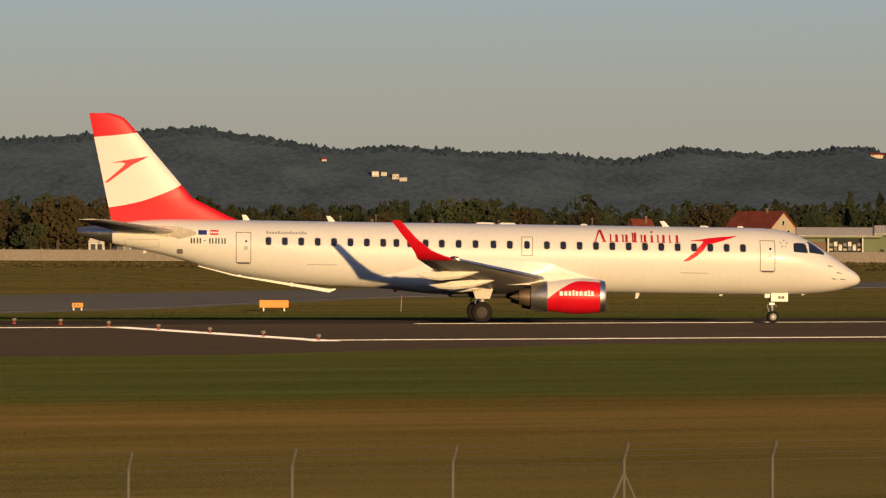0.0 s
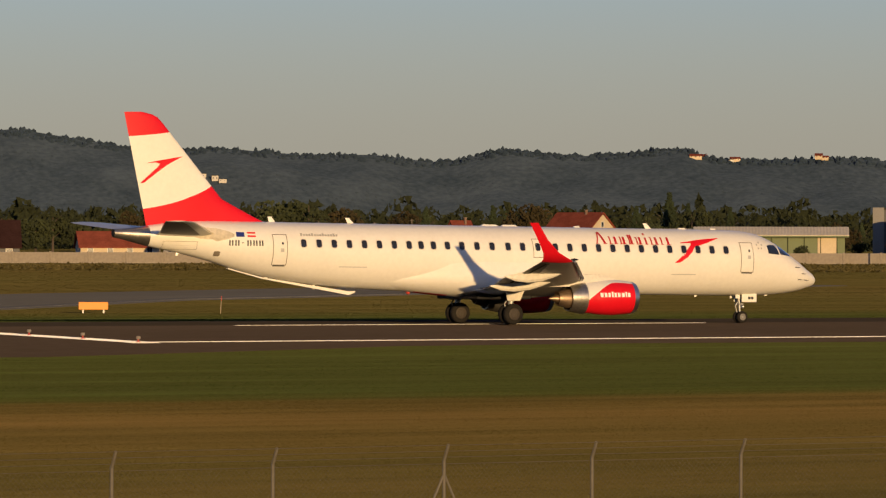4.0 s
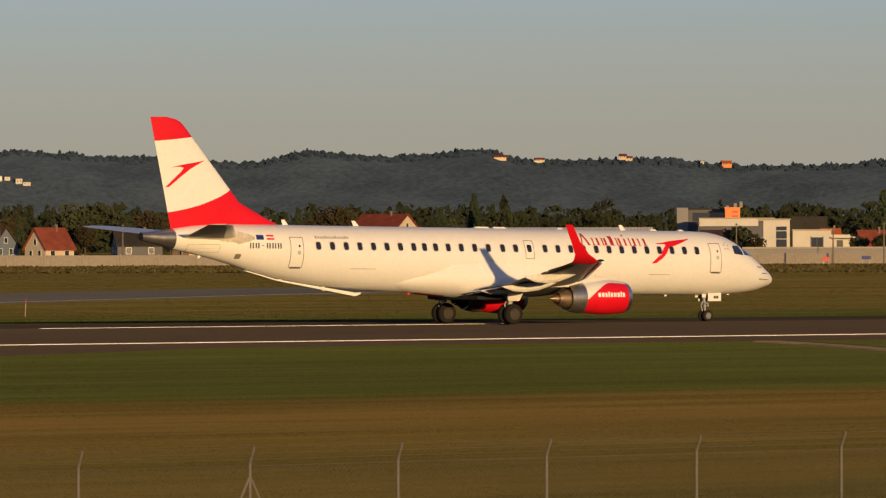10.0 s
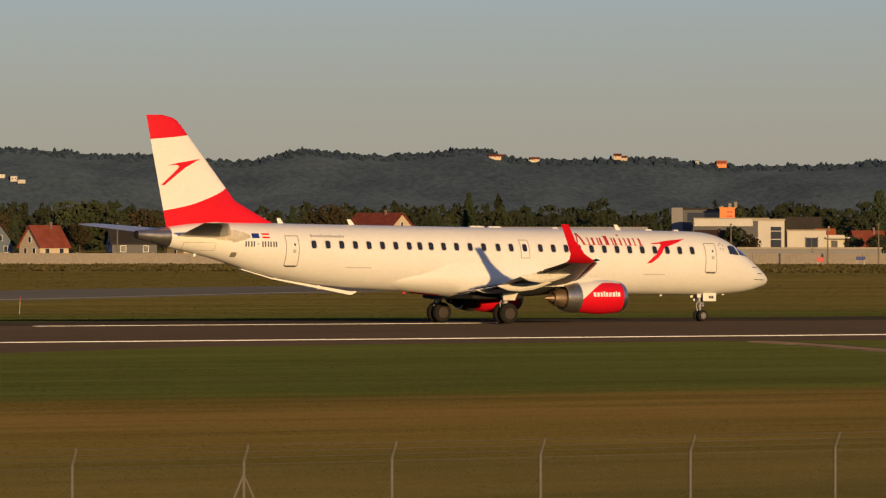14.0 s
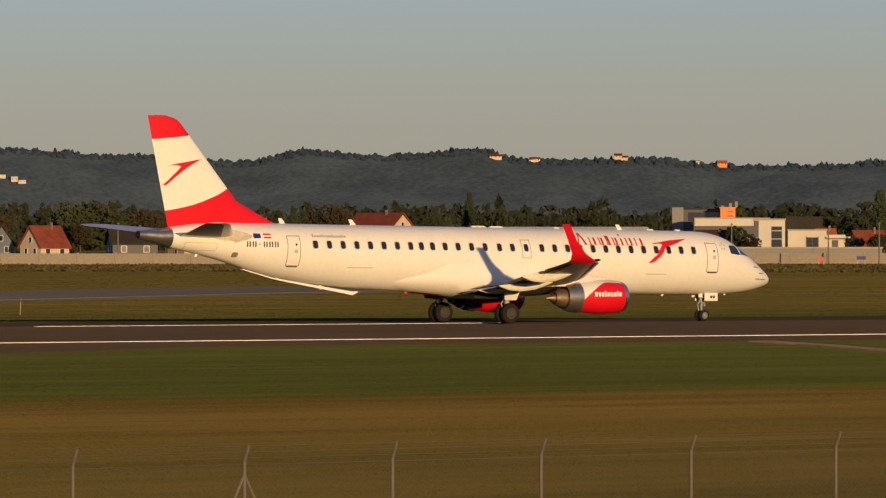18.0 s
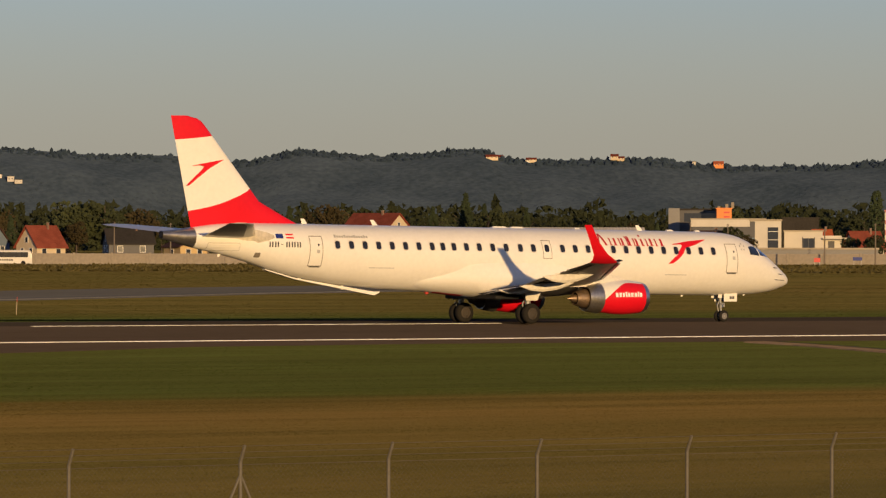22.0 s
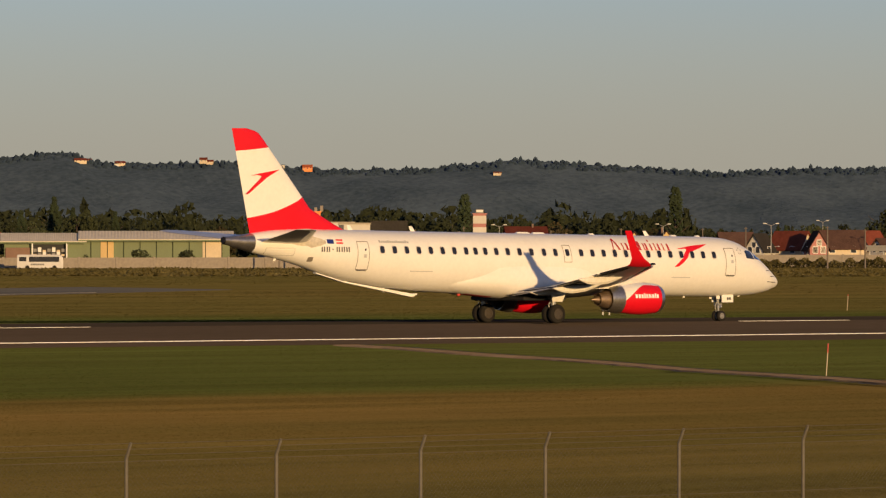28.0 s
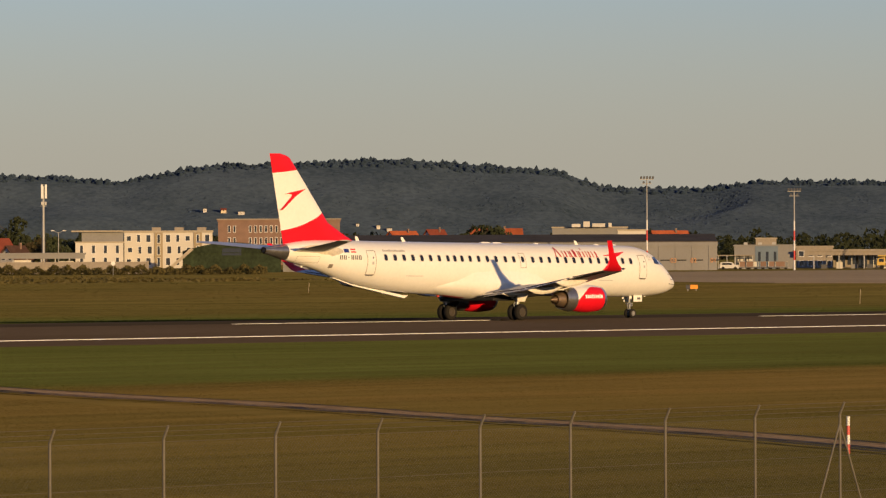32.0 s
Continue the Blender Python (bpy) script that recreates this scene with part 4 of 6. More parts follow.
    d = part("nose_gear_door", slab(14.5, y - 0.02, 1.06, 15.36, y + 0.02, 1.5, 0.012), PAINT, plane, "white nose gear door")
    for k in range(2):
        part("door_lettering", slab(14.86 + k * 0.17, y + side * 0.022 - 0.003, 1.2, 15.0 + k * 0.17, y + side * 0.022 + 0.003, 1.34), INK, d, "plain dark bar")
    part("small_gear_door", slab(14.2, side * 0.3 - 0.015, 1.25, 14.46, side * 0.3 + 0.015, 1.5, 0.008), PAINT, plane)
    wheel(14.64, side * 0.2, 0.30, 0.19, RIM)

# ---- hills and woods in the distance ----
RIDGE = [(5, .018), (14, .019), (20, .0205), (25.68, .0216), (27.78, .0242), (29.29, .0200), (29.90, .0208), (30.86, .0195), (31.59, .0196), (32.19, .0183), (32.49, .0186), (32.97, .0207), (33.82, .0194),
         (34.90, .0209), (35.18, .0192), (35.54, .0187), (36.75, .0191), (37.47, .0177), (38.67, .0177), (39.66, .0196), (41.89, .0170), (42.85, .0180), (43.21, .0178), (44.06, .0177), (44.72, .0166),
         (45.57, .0195), (47.68, .0208), (49.43, .0184), (49.85, .0156), (50.09, .0152), (51.00, .0151), (51.54, .0163), (52.86, .0162), (58, .016), (66, .014), (78, .010)]  # heading, rise of the tree line
RIDGE_AT, FOOT_AT = 3900.0, 3680.0


def hill(az, r):
    """Height of the wooded hills at a direction and distance."""
    crest = 1.6 + RIDGE_AT * float(np.interp(az, [a for a, b in RIDGE], [b for a, b in RIDGE]))
    u = max(0.0, (r - FOOT_AT) / (RIDGE_AT - FOOT_AT))
    gully = noise.noise((az * 0.55, r * 0.009, 3.1)) * 13 + noise.noise((az * 1.7, r * 0.02, 7.7)) * 5
    body = 9.0 + (crest - 9.0) * (min(u, 1.0) ** 0.85 if u < 1 else 1 - 0.25 * (u - 1)) + gully * math.sin(math.pi * min(u, 1.0))
    return body


azs, rs = np.arange(4, 79.01, 0.15), list(np.arange(3670, 3901, 11.5)) + [4050, 4300, 4700]
verts = [(r * math.sin(radians(a)), r * math.cos(radians(a)), hill(a, r)) for r in rs for a in azs]
n = len(azs)
part("hills", (verts, [(j * n + i, j * n + i + 1, (j + 1) * n + i + 1, (j + 1) * n + i) for j in range(len(rs) - 1) for i in range(n - 1)]), HAZE_FOREST, smooth=True)
tagged(bpy.data.objects["hills"], "long wooded hills, evening haze put into their colour", "hills", kind="structure")

rng = random.Random(11)


def woods(name, count, az0, az1, r0, r1, low, high, material, label, ground_at, seed, bias=1.0, slim=0.36):
    """Countless trees in one mesh: uneven crowns of small leaf masses standing on the slope."""
    q = np.random.default_rng(seed)
    az, r = q.uniform(az0, az1, count), r0 + (r1 - r0) * q.random(count) ** bias
    h = q.uniform(low, high, count) * (1 + 0.25 * np.sin(az * 9.1 + r * 0.013) * np.sin(r * 0.02 + az * 3))
    h = h * np.where(az > 41.5, 0.62, 1.0)  # lower growth towards the apron
    wide = h * slim * q.uniform(0.75, 1.35, count)
    x, y = r * np.sin(np.radians(az)), r * np.cos(np.radians(az))
    z = np.array([ground_at(a, b) for a, b in zip(az, r)]) - 1.0
    pointy, per = q.random(count) < 0.25, 70
    f = q.random((count, per))
    spread = np.where(pointy[:, None], (1 - f) ** 0.8, np.sqrt(np.maximum(0.0, 1 - (2 * f - 1) ** 2)) * 1.1) * wide[:, None] * q.uniform(0.5, 1.05, (count, per))
    a = q.uniform(0, 6.283, (count, per))
    mid = np.stack([x[:, None] + spread * np.cos(a), y[:, None] + spread * np.sin(a), z[:, None] + h[:, None] * (0.08 + 0.92 * f)], 2)
    out = np.stack([np.cos(a), np.sin(a), 0.4 + 0 * a], 2) + q.normal(size=(count, per, 3)) * 0.35  # leaf masses face outwards
    out /= np.linalg.norm(out, axis=2)[:, :, None]
    one = np.cross(out, q.normal(size=(count, per, 3)))
    one /= np.linalg.norm(one, axis=2)[:, :, None]
    two, size = np.cross(out, one), (0.085 * h)[:, None, None] * q.uniform(0.6, 1.3, (count, per, 1))
    co = np.stack([mid + (one * math.cos(k * 2.094) + two * math.sin(k * 2.094)) * size for k in range(3)], 2).astype(np.float32)
    idx = np.arange(3 * per * count, dtype=np.int32)
    ob = part(name, triangles(name, co, idx, material), None)
    return tagged(ob, label, "forest", kind="stuff")


SLOPE = np.array(verts).reshape(len(rs), len(azs), 3)[:, :, 2]


def hill_trees(name, count, az0, az1, r0, r1, low, high, sunk_by, firs, material, label, seed, sides=6):
    """Forest on the slopes: countless crowns, pointed and round, each a small uneven body standing in the slope."""
    q = np.random.default_rng(seed)
    az, r = q.uniform(az0, az1, count), q.uniform(r0, r1, count)
    i, j = np.clip((r - 3670) / 11.5, 0, 19.99), np.clip((az - 4) / 0.15, 0, len(azs) - 1.01)
    i0, j0 = i.astype(int), j.astype(int)
    fi, fj = i - i0, j - j0
    z = (SLOPE[i0, j0] * (1 - fi) + SLOPE[i0 + 1, j0] * fi) * (1 - fj) + (SLOPE[i0, j0 + 1] * (1 - fi) + SLOPE[i0 + 1, j0 + 1] * fi) * fj
    x, y = r * np.sin(np.radians(az)), r * np.cos(np.radians(az))
    stand = np.sin(az * 7.3 + r * 0.011) * np.sin(r * 0.017 - az * 2.1)  # firs and broadleaves grow in stands
    fir = q.random(count) < firs * (1 + stand)
    h = q.uniform(low, high, count) * np.where(fir, 1.12, 0.95)
    wide = h * np.where(fir, 0.26, 0.36) * q.uniform(0.8, 1.25, count)
    fs = np.array((0.40, 0.78))
    prof = np.where(fir[:, None], np.array((1.0, 0.62)), np.array((1.0, 0.86)))
    w = np.arange(sides) * math.tau / sides
    rad = wide[:, None, None] * prof[:, :, None] * q.uniform(0.8, 1.2, (count, 2, sides))
    co = np.empty((count, 2 * sides + 1, 3), np.float32)
    co[:, :-1, 0] = (x[:, None, None] + rad * np.cos(w)).reshape(count, -1)
    co[:, :-1, 1] = (y[:, None, None] + rad * np.sin(w)).reshape(count, -1)
    co[:, :-1, 2] = ((z - sunk_by)[:, None, None] + h[:, None, None] * (fs[None, :, None] + q.uniform(-0.06, 0.06, (count, 2, sides)))).reshape(count, -1)
    co[:, -1] = np.stack([x, y, z - sunk_by + h], 1)
    one = []
    for k in range(sides):
        n1 = (k + 1) % sides
        one += [k, n1, sides + n1, k, sides + n1, sides + k, sides + k, sides + n1, 2 * sides]
    idx = (np.arange(count)[:, None] * (2 * sides + 1) + np.array(one)[None, :]).astype(np.int32).ravel()
    return tagged(part(name, triangles(name, co, idx, material, True), None), label, "forest", kind="stuff")


hill_trees("haze_hill_forest", 30000, 24, 55, 3680, 3893, 7.6, 8.3, 7.2, 0.0, HAZE_FOREST, "dense mixed forest covering the far hills", 3)
hill_trees("ridge_trees", 4600, 24, 55, 3882, 3903, 4.0, 7.4, 4.4, 0.16, HAZE_CREST, "uneven trees along the hill crest", 4)
woods("valley_woods", 3400, 22, 57, 1700, 2450, 8, 15, LEAF, "dark belt of trees at the foot of the hills", lambda a, r: 6.0 + (r - 1800) * 0.005, 5)


# ---- trees behind the town ----
def clumps(count, ra, rb, rz, base, size, seed, shape):
    """A crown of many small uneven leaf clumps about an egg-shaped or spired hull."""
    q = random.Random(seed)
    verts, faces = [], []
    lobes = [(q.uniform(-0.6, 0.6) * ra, q.uniform(-0.6, 0.6) * ra, base + rz * q.uniform(0.2, 0.8), ra * q.uniform(0.3, 0.55)) for _ in range(9)]
    for i in range(count):
        u, a = q.random(), q.uniform(0, math.tau)
        if shape == "spire":
            z, rad = base + rz * u, ra * (1 - u) ** 0.9 * q.uniform(0.45, 1.05)
        elif shape == "column":
            z, rad = base + rz * u, ra * math.sin(math.pi * (0.1 + 0.85 * u)) ** 0.5 * q.uniform(0.4, 1.05)
        elif shape == "round":
            lobe = q.choice(lobes)
            d = Vector((q.gauss(0, 1), q.gauss(0, 1), q.gauss(0, 1))).normalized() * lobe[3] * q.uniform(0.75, 1.05)
            z, rad, a = lobe[2] + d.z * 0.9, math.hypot(lobe[0] + d.x, lobe[1] + d.y), math.atan2(lobe[1] + d.y, lobe[0] + d.x)
        else:
            v = 2 * u - 1
            rad = math.sqrt(max(0, 1 - v * v)) * ra * q.uniform(0.55, 1.12)
            z = base + rz / 2 + v * rz / 2
            rad *= 1 + 0.35 * noise.noise((math.cos(a) * 1.5 + seed, math.sin(a) * 1.5, v * 2))
        c = Vector((rad * math.cos(a), rad * math.sin(a) * rb / ra, z))
        s = size * q.uniform(0.5, 1.25)
        rot = Euler((q.uniform(0, 6), q.uniform(0, 6), q.uniform(0, 6))).to_matrix()
        k = len(verts)
        for p in ((1, 0, 0), (-0.4, 0.9, 0), (-0.5, -0.8, 0.2), (0, 0, 0.7), (0.1, 0.1, -0.7)):
            verts.append(c + rot @ (Vector(p) * s * q.uniform(0.7, 1.2)))
        faces += [(k, k + 1, k + 3), (k + 1, k + 2, k + 3), (k + 2, k, k + 3), (k + 1, k, k + 4), (k + 2, k + 1, k + 4), (k, k + 2, k + 4)]
    return verts, faces


def trunk(h, r, seed):
    q = random.Random(seed)
    bits = [lathe([(-0.3, r * 1.3), (h * 0.3, r), (h * 0.75, r * 0.5), (h, r * 0.15)], "z", 8)]
    for i in range(6):
        a, z = q.uniform(0, 6.28), h * q.uniform(0.35, 0.8)
        bits.append(tube((0, 0, z), (math.cos(a) * h * 0.25, math.sin(a) * h * 0.25, z + h * 0.2), r * 0.4, r * 0.1, 5))
    return joined(*bits)


def tree(kind, seed, material, h):
    label = {"round": "leafy broad tree behind the town", "spire": "dark conifer behind the town", "column": "tall slim poplar behind the town"}[kind]
    t = part("tree", trunk(h * 0.8, h * 0.022, seed), BARK)
    tagged(t, label, "tree", "trees behind the town")
    if kind == "round":
        g = clumps(760, h * 0.44, h * 0.44, h * 0.80, h * 0.12, h * 0.044, seed, kind)
    elif kind == "spire":
        g = clumps(560, h * 0.22, h * 0.22, h * 0.95, h * 0.06, h * 0.043, seed, kind)
    else:
        g = clumps(520, h * 0.10, h * 0.10, h * 0.95, h * 0.05, h * 0.036, seed, kind)
    part("crown", g, material, t, {"round": "uneven leafy crown"}.get(kind, ""))
    return t


KINDS = [tree("round", 1, LEAF, 12), tree("round", 2, LEAF, 12), tree("round", 3, LEAF_WARM, 12), tree("round", 4, LEAF_WARM, 12), tree("spire", 5, NEEDLE, 12),
         tree("spire", 6, NEEDLE, 12), tree("column", 7, NEEDLE, 12), tree("round", 8, LEAF, 12)]


def plant(kind, az, r, h):
    m = site(az, r, rng.uniform(0, 360), -0.3)
    s = h / 12
    t = copy_thing(KINDS[kind], m)
    t.scale = (s * rng.uniform(0.85, 1.2), s, s)
    return t


for t, (az, r) in zip(KINDS, ((25.2, 1500), (24.6, 1500), (24.0, 1480), (23.5, 1500), (22.9, 1490), (22.0, 1500), (21.0, 1500), (20.4, 1500))):
    t.matrix_basis = site(az, r, 0, -0.3)
for kind, az, r, h in ((0, 26.0, 1350, 13), (3, 26.25, 1330, 11), (2, 26.5, 1360, 13), (0, 26.9, 1420, 15), (1, 27.4, 1400, 14), (6, 29.2, 1250, 9), (5, 29.9, 1300, 10), (1, 30.5, 1500, 18), (0, 30.9, 1500, 17), (2, 31.3, 1500, 14), (2, 31.9, 1480, 13),
                       (4, 33.0, 1500, 12), (2, 33.2, 1450, 15), (3, 33.5, 1480, 14), (4, 34.4, 1450, 13), (4, 34.75, 1500, 17), (5, 34.95, 1480, 14), (4, 35.4, 1500, 13), (0, 38.9, 1400, 9), (6, 39.13, 1380, 17), (6, 41.38, 1500, 20),
                       (7, 43.55, 1450, 15), (1, 43.95, 1450, 11), (0, 42.9, 1500, 11), (1, 48.6, 1400, 13), (0, 48.85, 1420, 12), (0, 46.9, 1600, 12), (1, 44.2, 1330, 9), (1, 45.75, 1270, 6), (0, 37.5, 1420, 15), (3, 36.6, 1240, 9), (0, 36.8, 1250, 7), (2, 37.75, 1130, 6), (0, 37.64, 1135, 8.5), (0, 44.1, 1180, 7), (3, 43.8, 1190, 8), (0, 35.67, 985, 4.2), (1, 36.17, 985, 4.4), (7, 35.1, 985, 3), (0, 38.2, 1560, 11), (0, 39.0, 1500, 12), (1, 39.6, 1480, 12), (3, 40.1, 1460, 11), (0, 38.9, 1150, 6), (1, 39.12, 1140, 7), (7, 39.35, 1150, 6), (0, 39.5, 1145, 5.5), (1, 40.2, 1040, 3), (0, 40.45, 1035, 2.5), (1, 39.7, 1290, 6.8), (0, 39.82, 1280, 7), (7, 39.92, 1290, 6.5)):
    plant(kind, az, r, h)
for i in range(34):
    plant(rng.choice((0, 1, 2, 7)), 40.5 + 0.135 * i + rng.uniform(-0.05, 0.05), rng.uniform(1012, 1050), rng.uniform(0.9, 1.9))
for i in range(26):
    plant(rng.choice((0, 2, 3, 3, 7)), rng.uniform(25.3, 26.95), rng.uniform(1130, 1330), rng.uniform(9.5, 14) * (1.1 if i % 3 else 0.7))
for i in range(95):
    az = rng.uniform(24.5, 54)
    kind = rng.choice((0, 1, 2, 3, 4, 7, 0, 1, 5))
    plant(kind, az, rng.uniform(1380, 1750), rng.uniform(6.5, 12.5) * (1.15 if az < 36 else 0.85 if az < 44 else 0.55))

# ---- the town ----


def add_window(owner, x, y, z, w, h, along="x", deep=0.06, name="window"):
    """A window proud of the wall at local y (facing -y) or at local x (facing along x)."""
    if along == "x":
        f = joined(slab(x - w / 2 - 0.1, y - deep, z - h / 2 - 0.1, x - w / 2, y, z + h / 2 + 0.1), slab(x + w / 2, y - deep, z - h / 2 - 0.1, x + w / 2 + 0.1, y, z + h / 2 + 0.1),
                   slab(x - w / 2, y - deep, z + h / 2, x + w / 2, y, z + h / 2 + 0.1), slab(x - w / 2, y - deep, z - h / 2 - 0.1, x + w / 2, y, z - h / 2))
        p = slab(x - w / 2, y - 0.03, z - h / 2, x + w / 2, y - 0.01, z + h / 2)
    else:
        s = 1 if along == "+x" else -1
        a, b = sorted((x, x + s * deep))
        f = joined(slab(a, y - w / 2 - 0.1, z - h / 2 - 0.1, b, y - w / 2, z + h / 2 + 0.1), slab(a, y + w / 2, z - h / 2 - 0.1, b, y + w / 2 + 0.1, z + h / 2 + 0.1),
                   slab(a, y - w / 2, z + h / 2, b, y + w / 2, z + h / 2 + 0.1), slab(a, y - w / 2, z - h / 2 - 0.1, b, y + w / 2, z - h / 2))
        a, b = sorted((x + s * 0.01, x + s * 0.03))
        p = slab(a, y - w / 2, z - h / 2, b, y + w / 2, z + h / 2)
    win = part(name, f, FRAME, owner)
    part("pane", p, PANE, win)
    return win


def house(az, r, length, width, eave, ridge, turn, wall, roof, label, gable_mat=None, side="", chimney=True, base=0.0):
    """A pitched-roof house: ridge along its own x, gables at both ends; windows on the long front and the gable that shows."""
    k = 0.64 if 40.5 < az < 44.2 else 1.0
    length, width, eave, ridge = length * k, width * k, eave * (k if k == 1 else 0.5), ridge * k
    ob = thing("house", site(az, r, turn, 1.5 if 40.5 < az < 44.2 else 0.0), label, "house", "houses of the town")
    l, w = length / 2, width / 2
    part("wall", prism([(-w, base - 3), (w, base - 3), (w, eave), (0, ridge - 0.12), (-w, eave)], -l, l, "x"), wall, ob)
    if gable_mat:
        for s in (-1, 1):
            part("gable", prism([(-w, eave - 2.6), (w, eave - 2.6), (w, eave), (0, ridge - 0.14), (-w, eave)], s * l - 0.03 * (s < 0), s * l + 0.03 * (s > 0), "x"), gable_mat, ob)
    slope = (ridge - eave) / w
    for s in (-1, 1):
        o = w + 0.5
        part("roof", prism([(s * o, ridge - slope * o), (0, ridge), (0, ridge + 0.25), (s * o, ridge - slope * o + 0.22)], -l - 0.45, l + 0.45, "x"), roof, ob)
    if chimney and (k == 1 or int(az * 100) % 3 == 0):
        ch = part("chimney", slab(l * 0.3, -0.75, ridge - 1.2, l * 0.3 + 0.45, -0.3, ridge + 0.75), BRICK, ob)
        part("chimney_cap", slab(l * 0.3 - 0.06, -0.81, ridge + 0.75, l * 0.3 + 0.51, -0.24, ridge + 0.83), CONCRETE, ch)
    for i in range(max(1, int(length // 3.6))):
        x = -l + (i + 0.5) * length / max(1, int(length // 3.6))
        add_window(ob, x, -w, max(1.6, eave - 1.3), 1.1, 1.3)
    for s in (-1, 1):
        for y in (-w * 0.42, w * 0.42):
            add_window(ob, s * l, y, max(1.6, eave - 1.2), 0.95, 1.25, "+x" if s > 0 else "-x", 0.09)
        if ridge - eave > 2:
            add_window(ob, s * l, 0, eave + (ridge - eave) * 0.3, 0.9, 1.1, "+x" if s > 0 else "-x", 0.09)
    return ob


CR = "cream gabled house with a red tiled roof"
for spec in ((28.86, 1150, 17, 8, 2.6, 5.6, 8, PLASTER, TILE, "long low house with a red tiled roof"),
             (29.62, 1130, 8, 7, 3.4, 7.2, -48, PLASTER_W, TILE_BROWN, "house with a blue gable and a dark red roof", PLASTER_B),
             (30.22, 1120, 7.5, 7, 3.0, 7.0, 38, PLASTER, TILE, "cream gabled house with a warm red roof"),
             (26.71, 1010, 5, 3.0, 3.4, 6.6, 90, PLASTER_W, MAROON, "small house with a steep white gable behind the wall"),
             (27.36, 1030, 16, 9, 2.9, 7.6, 3, SHADOWY, MAROON, "long house with a big dark maroon roof"),
             (32.52, 1120, 4.2, 4, 5.6, 8.0, 30, PLASTER_W, TILE, "tall narrow house with a bright red roof"),
             # Tree shade on this house is put into its dark wall and roof colours.
             (31.15, 1180, 10, 8, 3.5, 6.5, 10, SHADOWY, DARKROOF, "dark house in the shade of trees"),
             (33.80, 1250, 13, 9.5, 6.6, 10.3, -38, PLASTER, TILE, "large house with a red hipped roof and cream gable"),
             (31.76, 1060, 7, 6, 3.0, 4.4, -62, PLASTER_Y, TILE_BROWN, "low orange-yellow gabled house"),
             (37.36, 1140, 9, 8, 3.2, 6.2, -20, BRICK, TILE_BROWN, "dark red house beside the offices"),
             (41.12, 1060, 11, 11.5, 3.0, 5.9, -82, PLASTER_B, TILE, "broad low house with a light blue gable and red roof", PLASTER_B),
             (41.25, 1150, 8, 7, 5.5, 8.6, -75, PLASTER_Y, TILE_BROWN, "yellow-gabled house behind the others"),
             (40.9, 1170, 7, 6, 5.5, 8.4, -70, PLASTER_Y, TILE_BROWN, "yellow-gabled house behind the others"),
             (41.78, 1090, 7, 5.5, 3.2, 5.6, -70, PLASTER, TILE_BROWN, "small cream gabled house"),
             (42.02, 1150, 11, 8, 4.2, 8.0, 14, PLASTER_W, TILE_BROWN, "house with a wide brown roof"),
             (42.28, 1090, 8, 6.5, 3.4, 7.4, 62, PLASTER_W, DARKROOF, "white-gabled house with a dark roof"),
             (42.62, 1100, 12, 8, 4.0, 8.2, -35, PLASTER, TILE, "cream-gabled house with a deep red roof"),
             (42.88, 1090, 9, 6, 4.2, 8.2, -78, PLASTER_P, TILE_BROWN, "pink-gabled house with a brown roof", PLASTER_P),
             (43.15, 1130, 14, 8, 4.4, 8.6, 6, PLASTER, TILE_BROWN, "long house with a brown roof"),
             (43.62, 1150, 8, 7, 3.0, 6.0, 45, PLASTER_W, TILE_BROWN, "white house with a brown roof"),
             (39.78, 1350, 10, 8, 6.6, 8.3, 5, PLASTER, TILE, "house with a plain red roof"),
             (39.97, 1060, 8.2, 7, 3.0, 4.5, 0, GREYWALL, DARKROOF, "low house with a dark grey roof"),
             (40.20, 1050, 8, 6.5, 2.8, 5.6, -62, PLASTER, TILE_BROWN, "cream gabled house behind the wall"),
             (40.66, 1072, 13, 7, 2.6, 5.2, 2, PLASTER, TILE, "low wing with a long deep red roof"),
             (39.0, 1190, 7, 6, 3.0, 6.2, 25, PLASTER_W, TILE, "low house with a dark red roof"),
             (43.45, 1260, 9, 8, 5.0, 8.8, 45, PLASTER, TILE, CR),
             (48.75, 1500, 14, 9, 5.5, 9.6, 5, PLASTER_W, TILE_ORANGE, "house with a bright orange roof behind the hangar"),
             (47.75, 1500, 9, 8, 5.5, 9.0, 40, PLASTER_W, TILE_ORANGE, CR),
             (48.1, 1650, 7, 6, 6, 9.8, 45, PLASTER_W, TILE, "white house on the slope"),
             (50.6, 1500, 10, 8, 5.0, 8.8, 20, PLASTER_W, TILE_ORANGE, "house with an orange roof behind the hangar"),
             (50.1, 1520, 9, 8, 5.0, 8.6, -20, PLASTER, TILE, CR),
(38.55, 1260, 4, 4, 5.2, 6.7, 10, PLASTER, TILE_ORANGE, "plastered house with an orange roof")):
    house(*spec[:10], gable_mat=spec[10] if len(spec) > 10 else None)


def block(name, az0, az1, r, low, high, deep, wall, label, category, roof=None, cap=0.25, turn=0.0):
    """A flat-roofed building that fills directions az0 to az1 between two heights above the ground."""
    az, w = (az0 + az1) / 2, r * radians(az1 - az0)
    ob = thing(name, site(az, r, turn), label, category)
    part("wall", slab(-w / 2, 0, low - 0.6, w / 2, deep, high), wall, ob)
    part("roof", joined(slab(-w / 2 - 0.2, -0.25, high, w / 2 + 0.2, deep + 0.2, high + cap)), roof or wall, ob)
    return ob, w


# flats
ob, w = block("apartment_building", 44.78, 45.72, 1300, 0, 8.6, 12, PLASTER_W, "cream three-storey apartment building with flat roof", "building", PALEROOF, 0.5)
